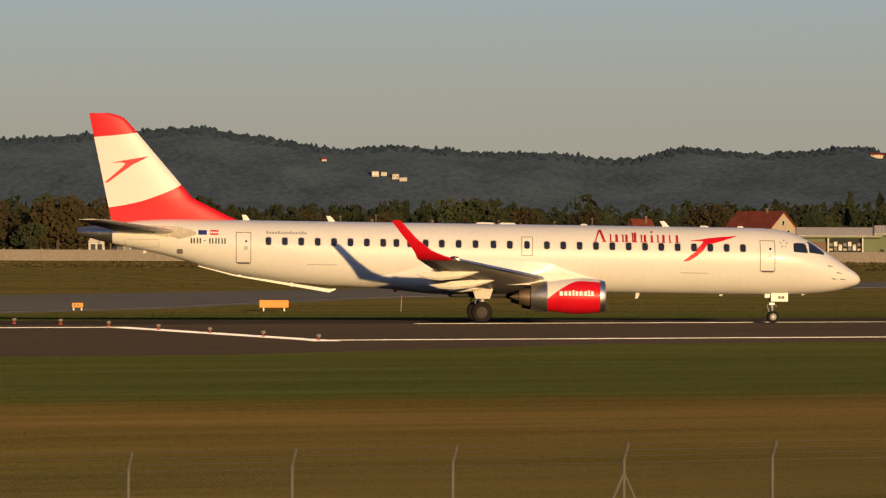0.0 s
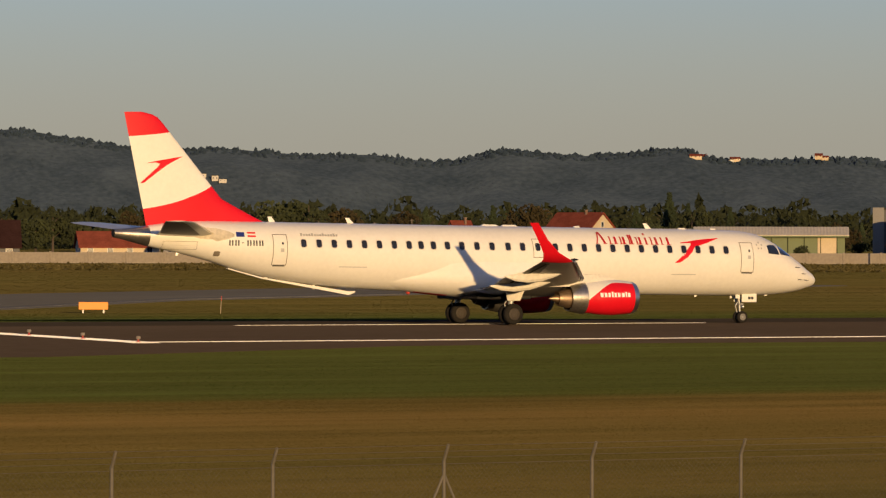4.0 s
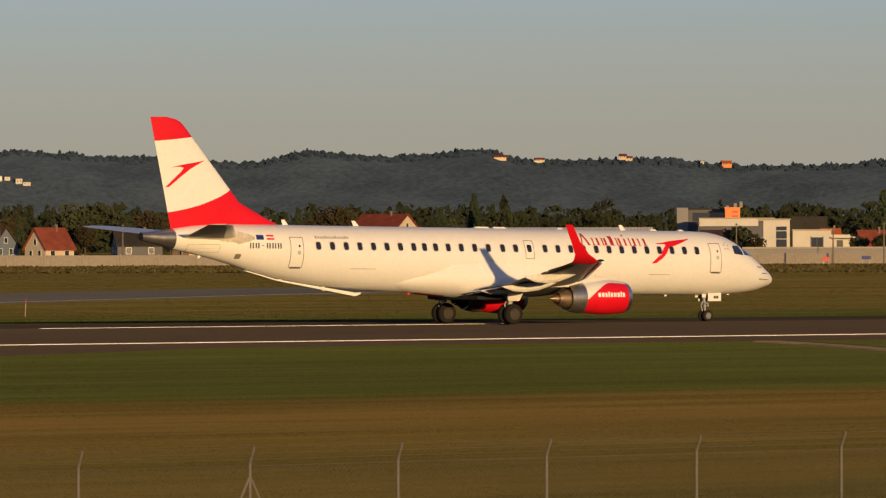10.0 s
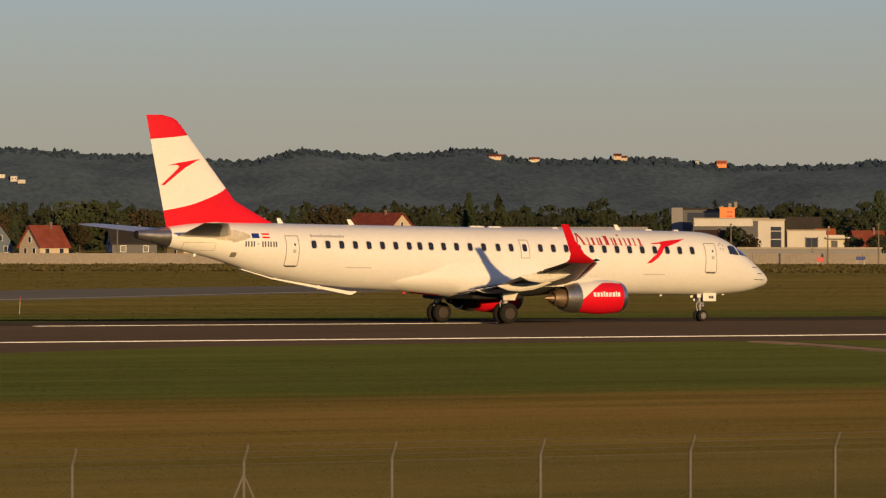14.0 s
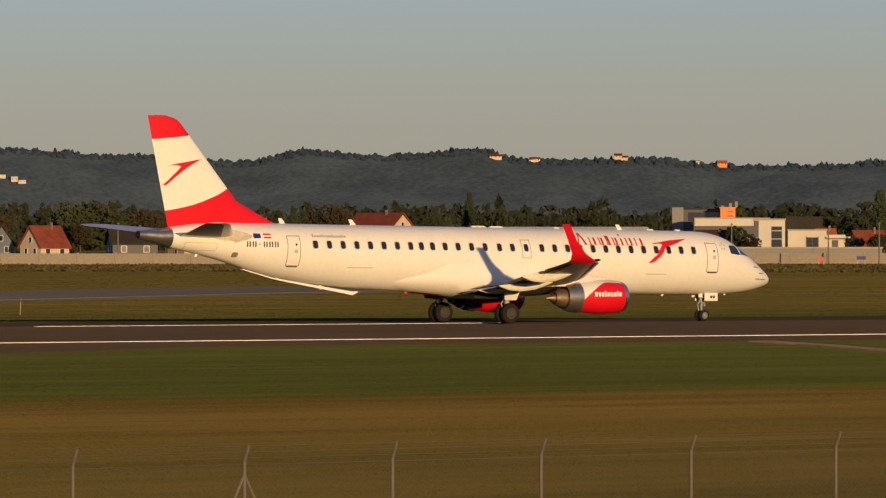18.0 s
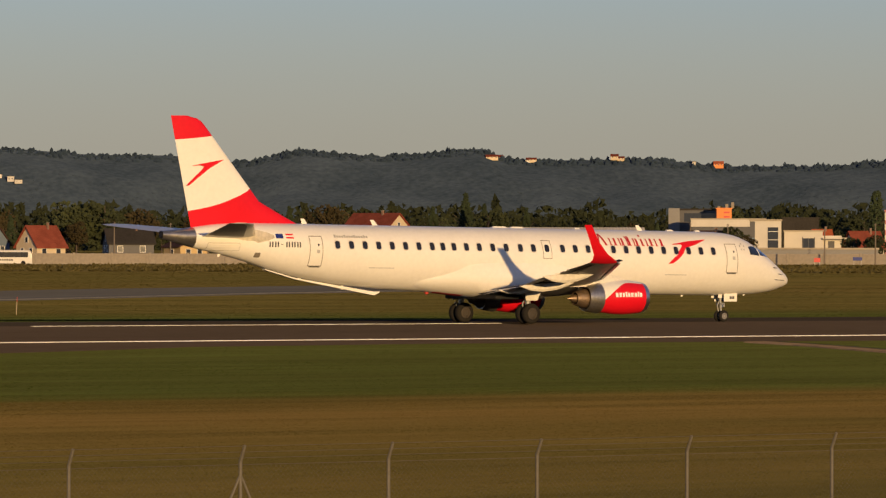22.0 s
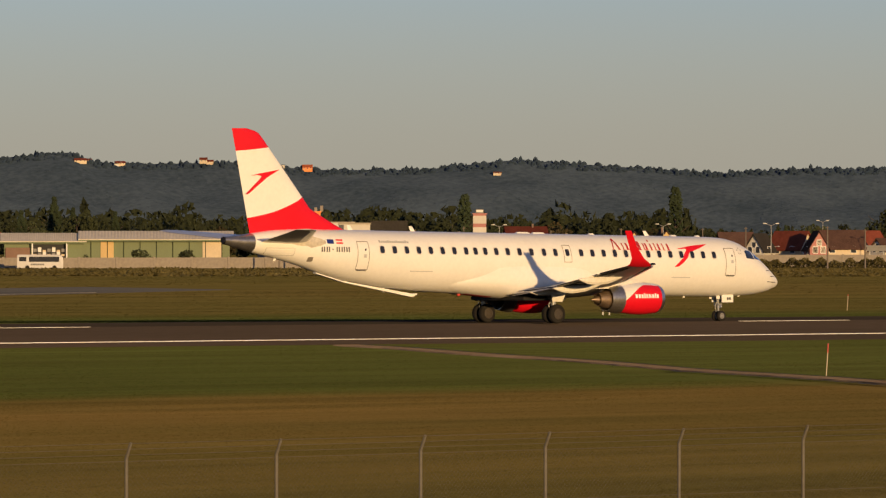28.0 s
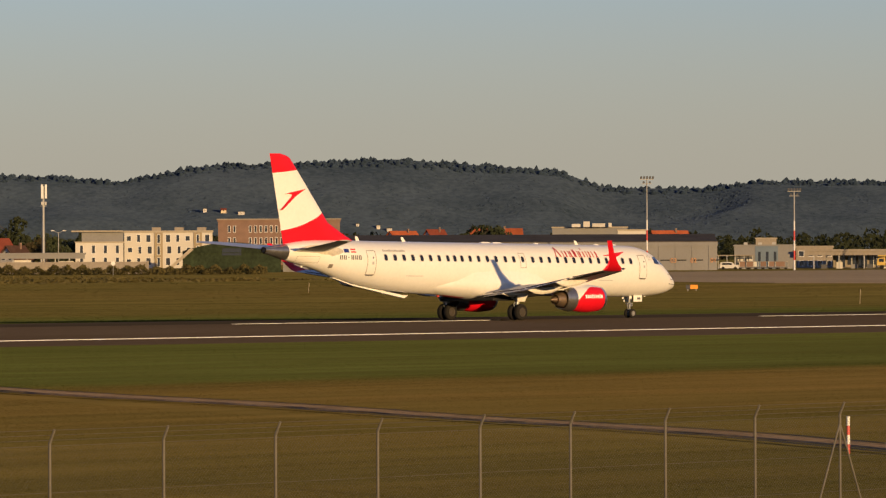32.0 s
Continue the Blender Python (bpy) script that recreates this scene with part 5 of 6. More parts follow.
for i in range(9):
    x = -w / 2 + (i + 0.5) * w / 9
    for j in range(3):
        if i in (3, 7):
            if j == 0:
                part("stair_panel", slab(x - 1.0, -0.18, 0, x + 1.0, 0, 8.7), TAN, ob, "tan stair tower panel")
            add_window(ob, x, -0.18, 1.5 + j * 2.8, 0.6, 2.0, name="stair_window")
        else:
            add_window(ob, x + (0.2 if j % 2 else -0.1), 0, 1.6 + j * 2.8, 0.7 if i % 2 else 1.0, 1.7 if i % 3 else 1.1)
for x in (-4, 1.5, 7):
    part("roof_box", slab(x, 3, 9.1, x + 2.2, 5, 9.9), CONCRETE, ob)
ob, w = block("apartment_building", 44.26, 44.77, 1285, 0, 6.2, 12, PLASTER_W, "pale two-storey wing of flats with a set-back top floor", "building", PALEROOF, 0.3)
part("top_floor", slab(-w / 2 + 1.5, 2.5, 6.5, w / 2, 10, 8.8), GREYWALL, ob)
part("top_roof", slab(-w / 2 - 1.0, 1.0, 8.8, w / 2, 10.5, 9.15), PALEROOF, ob)
for i in range(4):
    for j in range(2):
        add_window(ob, -w / 2 + (i + 0.5) * w / 4, 0, 1.7 + j * 2.9, 0.7, 1.9)
ob, w = block("brick_building", 45.78, 47.08, 1450, 0, 11.8, 14, BRICK, "long brown brick building with a flat roof", "building", BRICK, 0.5)
part("parapet", slab(-w / 2 - 0.4, -0.4, 12.3, w / 2 + 0.4, 0.1, 12.6), CONCRETE, ob)
for i in range(20):
    for j in range(2):
        if i not in (2, 3):
            add_window(ob, -w / 2 + 3.0 + i * (w - 4.5) / 20, 0, 6.6 + j * 3.2, 0.55, 1.7)

# modern offices with an orange tower
ob, w = block("office_block", 36.93, 37.46, 1300, 8.0, 11.5, 14, SHADOWY, "dark upper storey of a modern office building", "building", DARKROOF, 0.4)
part("side_wall", slab(-w / 2 - 0.3, -0.6, 0, -w / 2 + 2.4, 12, 12.0), GREYWALL, ob)
part("lower_floor", slab(-w / 2, 0.2, -0.5, w / 2, 14, 7.9), SHADOWY, ob)
part("window_band", slab(-w / 2 + 3.5, -0.08, 8.7, w / 2 - 0.4, 0, 10.8), PANE, ob)
ob, w = block("office_tower", 37.43, 37.59, 1290, 0, 11.8, 5, PLASTER_O, "orange plastered tower of the office building", "building", PLASTER_O, 0.25)
for j in range(4):
    part("louvre", slab(w / 2 - 1.9, -0.07, 7.6 + j * 1.05, w / 2 - 0.5, 0, 8.0 + j * 1.05), REDPAINT, ob)
for x in (-1.6, 0.3, 1.7):
    part("rooftop_unit", slab(x, 1, 12.0, x + 0.7, 2, 12.9 + 0.3 * x), CONCRETE, ob)
ob, w = block("office_wing", 37.16, 37.95, 1280, 0, 9.2, 10, SHADOWY, "dark office wing with a long white top storey", "building", PALEROOF, 0.3)
part("white_storey", slab(-w / 2 - 0.1, -0.3, 7.5, w / 2 + 0.1, -0.02, 9.2), PLASTER_W, ob, "white plastered top storey")
ob, w = block("office_cube", 37.785, 38.12, 1180, 0, 8.6, 9, PLASTER_W, "white box-shaped office with a glazed corner", "building", PALEROOF, 0.35)
part("blue_panel", slab(-w / 2 - 0.02, -0.12, 0, -w / 2 + 1.1, 0, 4.9), PLASTER_B, ob)
part("dark_panel", slab(-w / 2 - 0.02, -0.12, 4.9, -w / 2 + 1.1, 0, 8.5), SHADOWY, ob)
part("glazing", slab(w / 2 - 3.0, -0.1, 0.8, w / 2 - 0.7, 0, 7.2), PANE, ob)
for j in range(4):
    part("glazing_bar", slab(w / 2 - 3.0, -0.16, 0.8 + j * 1.8, w / 2 - 0.7, -0.1, 0.92 + j * 1.8), FRAME, ob)
part("annex", slab(-w / 2 - 1.5, 0.6, -0.5, -w / 2, 8, 5.0), PLASTER_W, ob)
ob, w = block("dark_hall", 38.13, 38.52, 1330, 0, 9.6, 10, DARKROOF, "dark plain hall behind the white offices", "building", DARKROOF, 0.3)
ob, w = block("office_cube", 38.15, 38.56, 1190, 0, 6.3, 9, PLASTER_W, "white two-storey office with a large window", "building", PALEROOF, 0.3)
part("glazing", slab(-w / 2 + 4.2, -0.1, 0.8, -w / 2 + 6.6, 0, 4.8), PANE, ob)
part("window_reveal", joined(slab(-w / 2 + 4.0, -0.2, 0.6, -w / 2 + 4.2, 0, 5.0), slab(-w / 2 + 6.6, -0.2, 0.6, -w / 2 + 6.8, 0, 5.0), slab(-w / 2 + 5.3, -0.14, 0.8, -w / 2 + 5.42, -0.1, 4.8)), SHADOWY, ob)
part("canopy", slab(w / 2, -1, 4.6, w / 2 + 5.5, 6, 4.95), PLASTER_W, ob)
part("stair_wing", slab(w / 2, 1.5, -0.5, w / 2 + 4.2, 8, 5.4), PLASTER_W, ob)
part("stair_recess", slab(w / 2 + 1.2, 1.4, 0.6, w / 2 + 2.6, 1.5, 4.2), SHADOWY, ob)
ob, w = block("low_roof", 37.62, 39.15, 1110, 0, 2.5, 7, GREYWALL, "long low store with a pale sheet roof", "building", PALEROOF, 0.35)
for spec in ((34.22, 35.05, 6.0), (35.05, 36.62, 6.4)):
    ob, w = block("storage_shed", spec[0], spec[1], 1030, 0, spec[2] - 1.2, 14, GREENWALL, "long open-sided shed with green walls and a pale roof", "shed", GREENWALL, 0.1)
    ribs = 48
    wave = [(-w / 2 - 0.8 + (w + 1.6) * i / (2 * ribs), 0.05 * (i % 2)) for i in range(2 * ribs + 1)]
    e, g = spec[2] - 1.15, spec[2] + 0.45
    part("shed_roof", loft([[(x, y, z + d) for x, d in wave] + [(x, y, z - 0.12) for x, d in reversed(wave)] for y, z in ((-1.6, e), (3.4, g), (18.0, e))]), SHEDROOF, ob, "pale weathered corrugated roof")
    part("eave_beam", slab(-w / 2 - 0.8, -1.6, e - 0.42, w / 2 + 0.8, -1.45, e - 0.13), GREENWALL, ob)
    if spec[0] < 35:
        part("open_bay", slab(-w * 0.14, -0.05, 0, w * 0.3, 0.02, e - 0.6), BLACK, ob, "dark open bay")
        for i in range(14):
            x = -w * 0.13 + (i % 7) * w * 0.06
            part("goods_box", slab(x, -0.5, 2.0 + 0.8 * (i // 7), x + w * 0.045, -0.06, 2.4 + 0.8 * (i // 7) + 0.25 * (i % 3), 0.04), (PLASTER, GREYWALL, FRAME)[i % 3], ob, "pale goods stacked in the bay")
        for x in (-0.14, 0.3):
            part("bay_post", slab(w * x - 0.12, -1.5, 0, w * x + 0.12, -1.2, e - 0.15), FRAME, ob)
        part("timber_stack", slab(-w / 2 + 0.2, -0.4, 0.3, -w * 0.16, 0, e - 1.2, 0.1), BRICK, ob, "dark reddish timber stacked by the wall")
    else:
        for i in range(9):
            part("wall_rib", slab(-w / 2 + (i + 0.5) * w / 9, -0.12, 0, -w / 2 + (i + 0.5) * w / 9 + 0.15, 0, e), NEEDLE, ob)
        part("light_panel", slab(w / 2 - 5.2, -0.09, 0.3, w / 2 - 1.6, 0, e - 0.3), PLASTER, ob)
        part("light_panel", slab(-w / 2 + 3.5, -0.09, 0.3, -w / 2 + 6.0, 0, e - 0.3), PLASTER_Y, ob)
ob, w = block("tower_house", 39.22, 39.36, 1250, 0, 11.2, 3, PLASTER_P, "pinkish square tower with a small sign box", "tower", PLASTER_P, 0.2)
part("sign_box", slab(-0.9, 0.2, 11.4, 0.9, 1.6, 12.4), SHADOWY, ob)
part("sign_plate", slab(-0.8, 0.12, 11.6, 0.8, 0.2, 12.2), FRAME, ob)
for j in range(3):
    part("pale_band", slab(-w / 2 - 0.03, -0.05, 4.4 + j * 2.3, w / 2 + 0.03, 0, 5.5 + j * 2.3 + 0.35 * j), PLASTER_W, ob, "pale painted band")

# hangar row with numbered bays
H0, H1, HR = 46.47, 51.11, 1080
ob, w = block("hangar", H0, H1, HR, 0, 5.6, 30, GREYWALL, "very long grey sheet-clad hangar with numbered bays", "hangar", HANGARROOF, 0.2)
part("fascia", slab(-w / 2 - 0.1, -0.3, 4.9, w / 2 + 0.1, -0.02, 5.65), GREYWALL, ob, "pale fascia band")
part("back_roof", prism([(0.0, 5.8), (30, 5.8), (15, 7.4)], -w / 2, w / 2, "x"), HANGARROOF, ob, "dark pitched sheet roof")
for i in range(26):
    x = -w / 2 + (i + 0.5) * w / 26
    part("wall_post", slab(x - 0.06, -0.10, 0, x + 0.06, 0, 4.9), GREYWALL, ob)
    part("slot_window", slab(x + 0.3, -0.05, 1.9, x + 2.2, 0, 2.15), BLACK, ob)


def lettering(text, size, material, parent, m, label=""):
    c = bpy.data.curves.new("number", "FONT")
    c.body, c.size, c.align_x, c.extrude = text, size, "CENTER", 0.01
    tmp = bpy.data.objects.new("number", c)
    me = bpy.data.meshes.new_from_object(tmp)
    bpy.data.objects.remove(tmp)
    me.materials.clear()
    me.materials.append(material)
    o = part("bay_number", me, None, parent, label)
    o.matrix_basis = m
    return o


for k in range(14):
    az = 48.30 + (13 - (13 - k)) * 0.213
    x = HR * radians(az - (H0 + H1) / 2)
    lettering("%02d" % (14 - k), 1.3, BAYPAINT, ob, pose(x, -0.14 if k != 1 else -0.3, 1.55 if k != 1 else 3.9, 90, 0, 0), "orange bay number")
for az, ww in ((46.85, 4.2), (47.57, 4.2), (48.48, 4.0)):
    x = HR * radians(az - (H0 + H1) / 2)
    part("open_bay", slab(x - ww / 2, -0.06, 0, x + ww / 2, 0.03, 3.0), BLACK, ob, "dark open hangar door")
    part("bay_frame", slab(x - ww / 2 - 0.2, -0.2, 3.0, x + ww / 2 + 0.2, 0, 3.3), GREYWALL, ob)
    part("raised_shutter", slab(x - ww / 2, -0.12, 3.3, x + ww / 2, 0, 4.75), SHADOWY, ob, "dark raised shutter above the door")
ob, w = block("round_roof_shed", 45.40, 46.45, 1060, 0, 3.9, 14, NEEDLE, "dark green round-roofed shed", "shed", NEEDLE, 0.1)
part("arched_roof", loft([[(x, 14.0 * k, 4.3 + 1.7 * math.sin(math.pi * (x + w / 2) / w)) for x in np.linspace(-w / 2, w / 2, 16)] + [(w / 2, 14.0 * k, 4.0), (-w / 2, 14.0 * k, 4.0)] for k in (0, 1)]), NEEDLE, ob, "dark arched roof")
part("white_stair", loft([[(-w / 2 - 4.2, y, -0.3), (-w / 2 - 3.4, y, -0.3), (-w / 2 + 2.2, y, 4.6), (-w / 2 + 1.6, y, 4.9)] for y in (-1.4, -0.4)]), PALEROOF, ob, "pale outside stair")
part("arch_window", slab(-1.9, -0.05, 3.4, 1.9, 0, 4.8), PANE, ob)

# low terminal buildings beside the apron
ob, w = block("airport_hall", 51.29, 51.94, 1130, 0, 4.8, 12, GREYWALL, "pale flat-roofed airport hall with a blue front", "building", GREYWALL, 0.3)
part("blue_front", slab(-w / 2 + 4.4, -0.10, 0.0, -w / 2 + 9.2, 0, 4.78), PLASTER_B, ob, "blue painted front")
for i in range(3):
    part("slit_window", slab(-w / 2 + 5.0 + i * 1.65, -0.16, 1.5, -w / 2 + 5.55 + i * 1.65, -0.10, 3.6), PANE, ob)
part("porch_roof", slab(-w / 2 - 3.6, -1.6, 2.75, -w / 2 + 4.2, -0.02, 2.95), CONCRETE, ob, "flat porch roof on thin posts")
for i in range(5):
    part("porch_post", slab(-w / 2 - 3.4 + i * 1.8, -1.5, -0.4, -w / 2 - 3.25 + i * 1.8, -1.35, 2.75), GALV, ob)
part("shop_window", slab(-w / 2 + 0.4, -0.05, 0.5, -w / 2 + 3.9, 0, 2.4), PANE, ob)
for i in range(2):
    part("white_panel", slab(-w / 2 + 0.7 + i * 1.9, -0.12, 1.2, -w / 2 + 1.9 + i * 1.9, -0.06, 2.1), PLASTER_W, ob)
for i in range(3):
    part("roof_vent", slab(-w / 2 + 2 + i * 3, 3, 5.1, -w / 2 + 2.8 + i * 3, 4, 5.6), GALV, ob)
ob, w = block("airport_hall", 51.95, 52.34, 1160, 0, 4.4, 12, CONCRETE, "tan two-storey airport building beside the apron", "building", CONCRETE, 0.4)
for i in range(4):
    for j in range(2):
        add_window(ob, -w / 2 + 1.1 + i * w / 4, 0, 1.0 + j * 2.1, 1.0, 1.1)
ob, w = block("airport_canopy", 52.06, 53.5, 1125, 3.4, 3.6, 12, CONCRETE, "broad flat concrete canopy on posts", "canopy", CONCRETE, 0.45)
for i in range(11):
    part("post", slab(-w / 2 + 1.4 + i * (w - 2.0) / 10, 0.5 + (i % 2) * 5, -0.8, -w / 2 + 1.65 + i * (w - 2.0) / 10, 0.8 + (i % 2) * 5, 3.4), GALV, ob)
part("back_wall", slab(-w / 2 + 5.5, 10, -0.8, w / 2, 12, 3.3), CONCRETE, ob)
for i in range(9):
    f = part("bay_glass", slab(-w / 2 + 6.2 + i * (w - 7.5) / 9, 9.9, 0.3 + 0.5 * (i % 2), -w / 2 + 8.0 + i * (w - 7.5) / 9, 9.99, 2.7), PANE, ob)
    part("glazing_bar", slab(-w / 2 + 7.0 + i * (w - 7.5) / 9, 9.84, 0.3, -w / 2 + 7.12 + i * (w - 7.5) / 9, 9.9, 2.7), FRAME, f)
for i in range(7):
    part("ticket_barrier", slab(-w / 2 + 3.0 + i * (w - 6.0) / 7, 3, -0.8, -w / 2 + 4.3 + i * (w - 6.0) / 7, 3.6, 0.9 + 0.5 * (i % 3 == 1)), (SHADOWY, PLASTER_W, GREYWALL)[i % 3], ob)
for az0, az1, hh, m in ((49.35, 50.15, 9.4, GREYWALL), (50.05, 50.35, 8.7, PLASTER_W), (51.52, 51.74, 6.5, CONCRETE), (53.0, 53.3, 7.6, CONCRETE)):
    block("roof_storey", az0, az1, 1330, 0, hh, 8, m, "pale flat-roofed building behind the hangar", "building", PALEROOF, 0.3)
ob = thing("rooftop_plant", site(49.75, 1326, 0, 9.7), "white ventilation plant on a flat roof", "ventilation unit")
for x, z, ww in ((-4.5, 0.7, 2.2), (-1.6, 1.3, 1.6), (0.6, 0.8, 3.2), (4.6, 0.9, 0.8)):
    part("unit", slab(x, 1, -0.1, x + ww, 3, z, 0.04), PLASTER_W, ob)

ob, w = block("station_canopy", 43.42, 44.36, 1060, 3.5, 3.7, 7, GREYWALL, "flat grey canopy on thin posts beside the road", "canopy", GREYWALL, 0.35)
for i in range(7):
    part("post", slab(-w / 2 + 0.4 + i * (w - 0.8) / 6, 0.5, -0.5, -w / 2 + 0.6 + i * (w - 0.8) / 6, 0.7, 3.5), GALV, ob)
part("kiosk", slab(w / 2 - 5.0, 2, -0.5, w / 2 - 2.2, 5, 2.4), PLASTER_W, ob, "small cream kiosk below the canopy")

# concrete boundary wall in panels
wall_thing = thing("boundary_wall", pose(0, 0, 0), "long weathered concrete panel wall along the airfield", "wall", kind="structure")
panel = mesh("panel", *slab(-3.2, -0.1, -0.6, 3.2, 0.1, 1.95, 0.03), CONCRETE)
post = mesh("post", *slab(-0.2, -0.2, -0.6, 0.2, 0.2, 2.1, 0.03), CONCRETE)
az = 23.5
while az < 45.2:
    r = 950 + max(0, az - 34) * 8
    o = part("panel", panel, None, wall_thing)
    low = 0.35 if az > 40.4 else 0.0
    o.matrix_basis = site(az, r, 0, low)
    o = part("post", post, None, wall_thing)
    o.matrix_basis = site(az + math.degrees(3.35 / r), r, 0, low)
    az += math.degrees(6.7 / r)

# masts, lamps and poles


def pole(name, az, r, h, rad, material, label, category, group=""):
    ob = thing(name, site(az, r), label, category, group)
    part("shaft", lathe([(-0.5, rad), (h * 0.5, rad * 0.85), (h, rad * 0.6)], "z", 10), material, ob)
    return ob


for az, r, h, sec in ((50.36, 1050, 18.0, 9), (51.93, 1060, 15.6, 8), (54.2, 1080, 16, 8)):
    ob = thing("floodlight_mast", site(az, r), "tall apron floodlight mast banded red and white at its foot", "mast", "apron floodlight masts")
    for k in range(sec):
        a, b = h * k / sec, h * (k + 1) / sec
        part("mast_section", lathe([(a, 0.19 - 0.009 * k), (b, 0.185 - 0.009 * k)], "z", 10), (REDPAINT if k % 2 else FRAME) if k < 5 else GALV, ob)
    part("head_frame", joined(slab(-1.3, -0.1, h - 0.1, 1.3, 0.1, h + 0.05), slab(-1.0, -0.08, h - 1.0, 1.0, 0.08, h - 0.88)), GALV, ob)
    for k in range(5):
        part("floodlight", slab(-1.3 + k * 0.58, -0.35, h + 0.05, -0.9 + k * 0.58, -0.05, h + 0.55, 0.04), SHADOWY, ob)
    for k in (-0.8, 0.4):
        part("floodlight", slab(k, -0.35, h - 0.85, k + 0.4, -0.05, h - 0.45, 0.04), SHADOWY, ob)
ob = pole("antenna_mast", 43.92, 1150, 18.2, 0.36, GALV, "grey mobile phone antenna mast", "mast")
for a in (0, 2.1, 4.2):
    part("antenna_panel", slab(0.55 * math.cos(a) - 0.22, 0.55 * math.sin(a) - 0.15, 15.6, 0.55 * math.cos(a) + 0.22, 0.55 * math.sin(a) + 0.15, 18.6, 0.04), FRAME, ob)
    part("radio_unit", slab(0.5 * math.cos(a) - 0.2, 0.5 * math.sin(a) - 0.15, 14.2, 0.5 * math.cos(a) + 0.2, 0.5 * math.sin(a) + 0.15, 14.9), GALV, ob)
part("platform", lathe([(13.9, 0.75), (14.0, 0.75)], "z", 12), GALV, ob)
for az, r, h in ((39.5, 1060, 7.8), (41.25, 1050, 7.9), (42.4, 1050, 8.0), (44.08, 1100, 8.2), (42.95, 1300, 9.5)):
    ob = pole("street_lamp", az, r, h, 0.1, GALV, "double-armed grey street lamp", "street lamp", "street lamps by the road")
    part("arm", joined(tube((0, 0, h - 0.1), (-1.0, 0, h + 0.3), 0.05), tube((0, 0, h - 0.1), (1.0, 0, h + 0.3), 0.05)), GALV, ob)
    for s in (-1, 1):
        part("lamp_head", slab(s * 1.2 - 0.38, -0.15, h + 0.26, s * 1.2 + 0.38, 0.15, h + 0.44, 0.05), FRAME, ob)
for az, h in ((26.86, 8.0), (27.24, 8.0), (29.31, 8.2), (29.69, 8.4), (31.0, 7.5), (31.6, 7.4), (32.0, 8.0), (37.55, 7.4), (37.15, 7.6), (38.58, 6.6), (39.12, 7.5), (40.05, 6.8), (40.8, 7.2), (41.67, 7.2), (42.13, 7.4), (43.0, 7.6), (43.4, 7.0)):
    ob = pole("utility_pole", az, 960, h, 0.16, WOOD, "grey timber utility pole beside the wall", "pole", "utility poles")
    part("crossarm", slab(-0.3, -0.05, h - 0.3, 0.3, 0.05, h - 0.2), WOOD, ob)

# houses and a chapel high on the hills: heading, rise in thousandths, length, height, kind of roof
for az, rise, ww, hh, kind in (
        (29.13, 17.9, 4.1, 2.5, "r"), (29.68, 15.3, 6.1, 3.3, "w"), (29.77, 15.3, 4.9, 2.0, "w"), (29.9, 14.8, 5.7, 3.3, "w"), (29.98, 14.3, 6.6, 2.0, "w"),
        (35.03, 19.0, 10.7, 3.3, "r"), (35.13, 19.0, 3.3, 2.5, "r"),
        (35.45, 18.5, 9.0, 2.9, "r"), (36.34, 19.1, 6.6, 3.7, "r"), (36.41, 18.8, 5.7, 2.5, "r"), (37.19, 17.9, 2.9, 2.5, "w"), (37.45, 17.7, 8.6, 4.5, "o"),
        (39.48, 16.7, 6.6, 1.6, "r"), (35.41, 18.2, 4.1, 1.6, "w"), (45.64, 11.0, 3.3, 2.9, "w"), (45.84, 11.0, 4.9, 3.3, "r"),
        (46.03, 10.5, 5.7, 2.0, "w"), (47.49, 7.8, 3.3, 2.5, "w"), (47.61, 7.3, 4.1, 2.0, "w"), (47.27, 8.2, 2.5, 1.6, "w")):
    rr = FOOT_AT
    ww, hh = (ww * 0.75, hh * 0.7) if az > 45 else (ww * 0.82, hh * 0.85)
    while rr < RIDGE_AT - 3 and hill(az, rr) < 3.3 + rr * rise / 1000 - hh / 2 + 0.2:
        rr += 2.0
    rr -= 4.0
    z = 3.3 + rr * rise / 1000 - hh / 2
    ob = thing("hill_house", pose(rr * math.sin(radians(az)), rr * math.cos(radians(az)), z, 0, 0, -az + rng.uniform(-14, 14)),
               {"w": "white flat-roofed house on the wooded hill", "r": "pale house with a red roof on the wooded hill", "o": "bright chapel-like house with an orange roof on the hill crest"}[kind], "house", "houses on the hills")
    k, d = ww / 2, min(2.2, ww * 0.4)
    if kind == "w":
        part("wall", slab(-k, -d, -1.0, k, d, hh), PLASTER_W, ob)
        part("roof", slab(-k - 0.2, -d - 0.2, hh, k + 0.2, d + 0.2, hh + 0.3), DARKROOF, ob)
    else:
        e = hh * 0.55
        part("wall", prism([(-d, -1.2), (d, -1.2), (d, e), (0, hh - 0.1), (-d, e)], -k, k, "x"), PLASTER_O if kind == "o" else PLASTER, ob)
        for s in (-1, 1):
            o = d + 0.3
            part("roof", prism([(s * o, hh - (hh - e) / d * o), (0, hh), (0, hh + 0.25), (s * o, hh - (hh - e) / d * o + 0.22)], -k - 0.25, k + 0.25, "x"), TILE_ORANGE if kind == "o" else TILE, ob)
    for i in range(max(1, int(ww // 2.2))):
        add_window(ob, -k + (i + 0.5) * ww / max(1, int(ww // 2.2)), -d, min(hh * 0.4, hh - 1.0), 0.7, min(1.0, hh * 0.3))

# ---- airfield furniture ----
FENCE_Y = 60.2
fence = thing("perimeter_fence", pose(0, 0, 0), "galvanised wire mesh airfield fence with bent-topped posts", "fence", kind="structure")
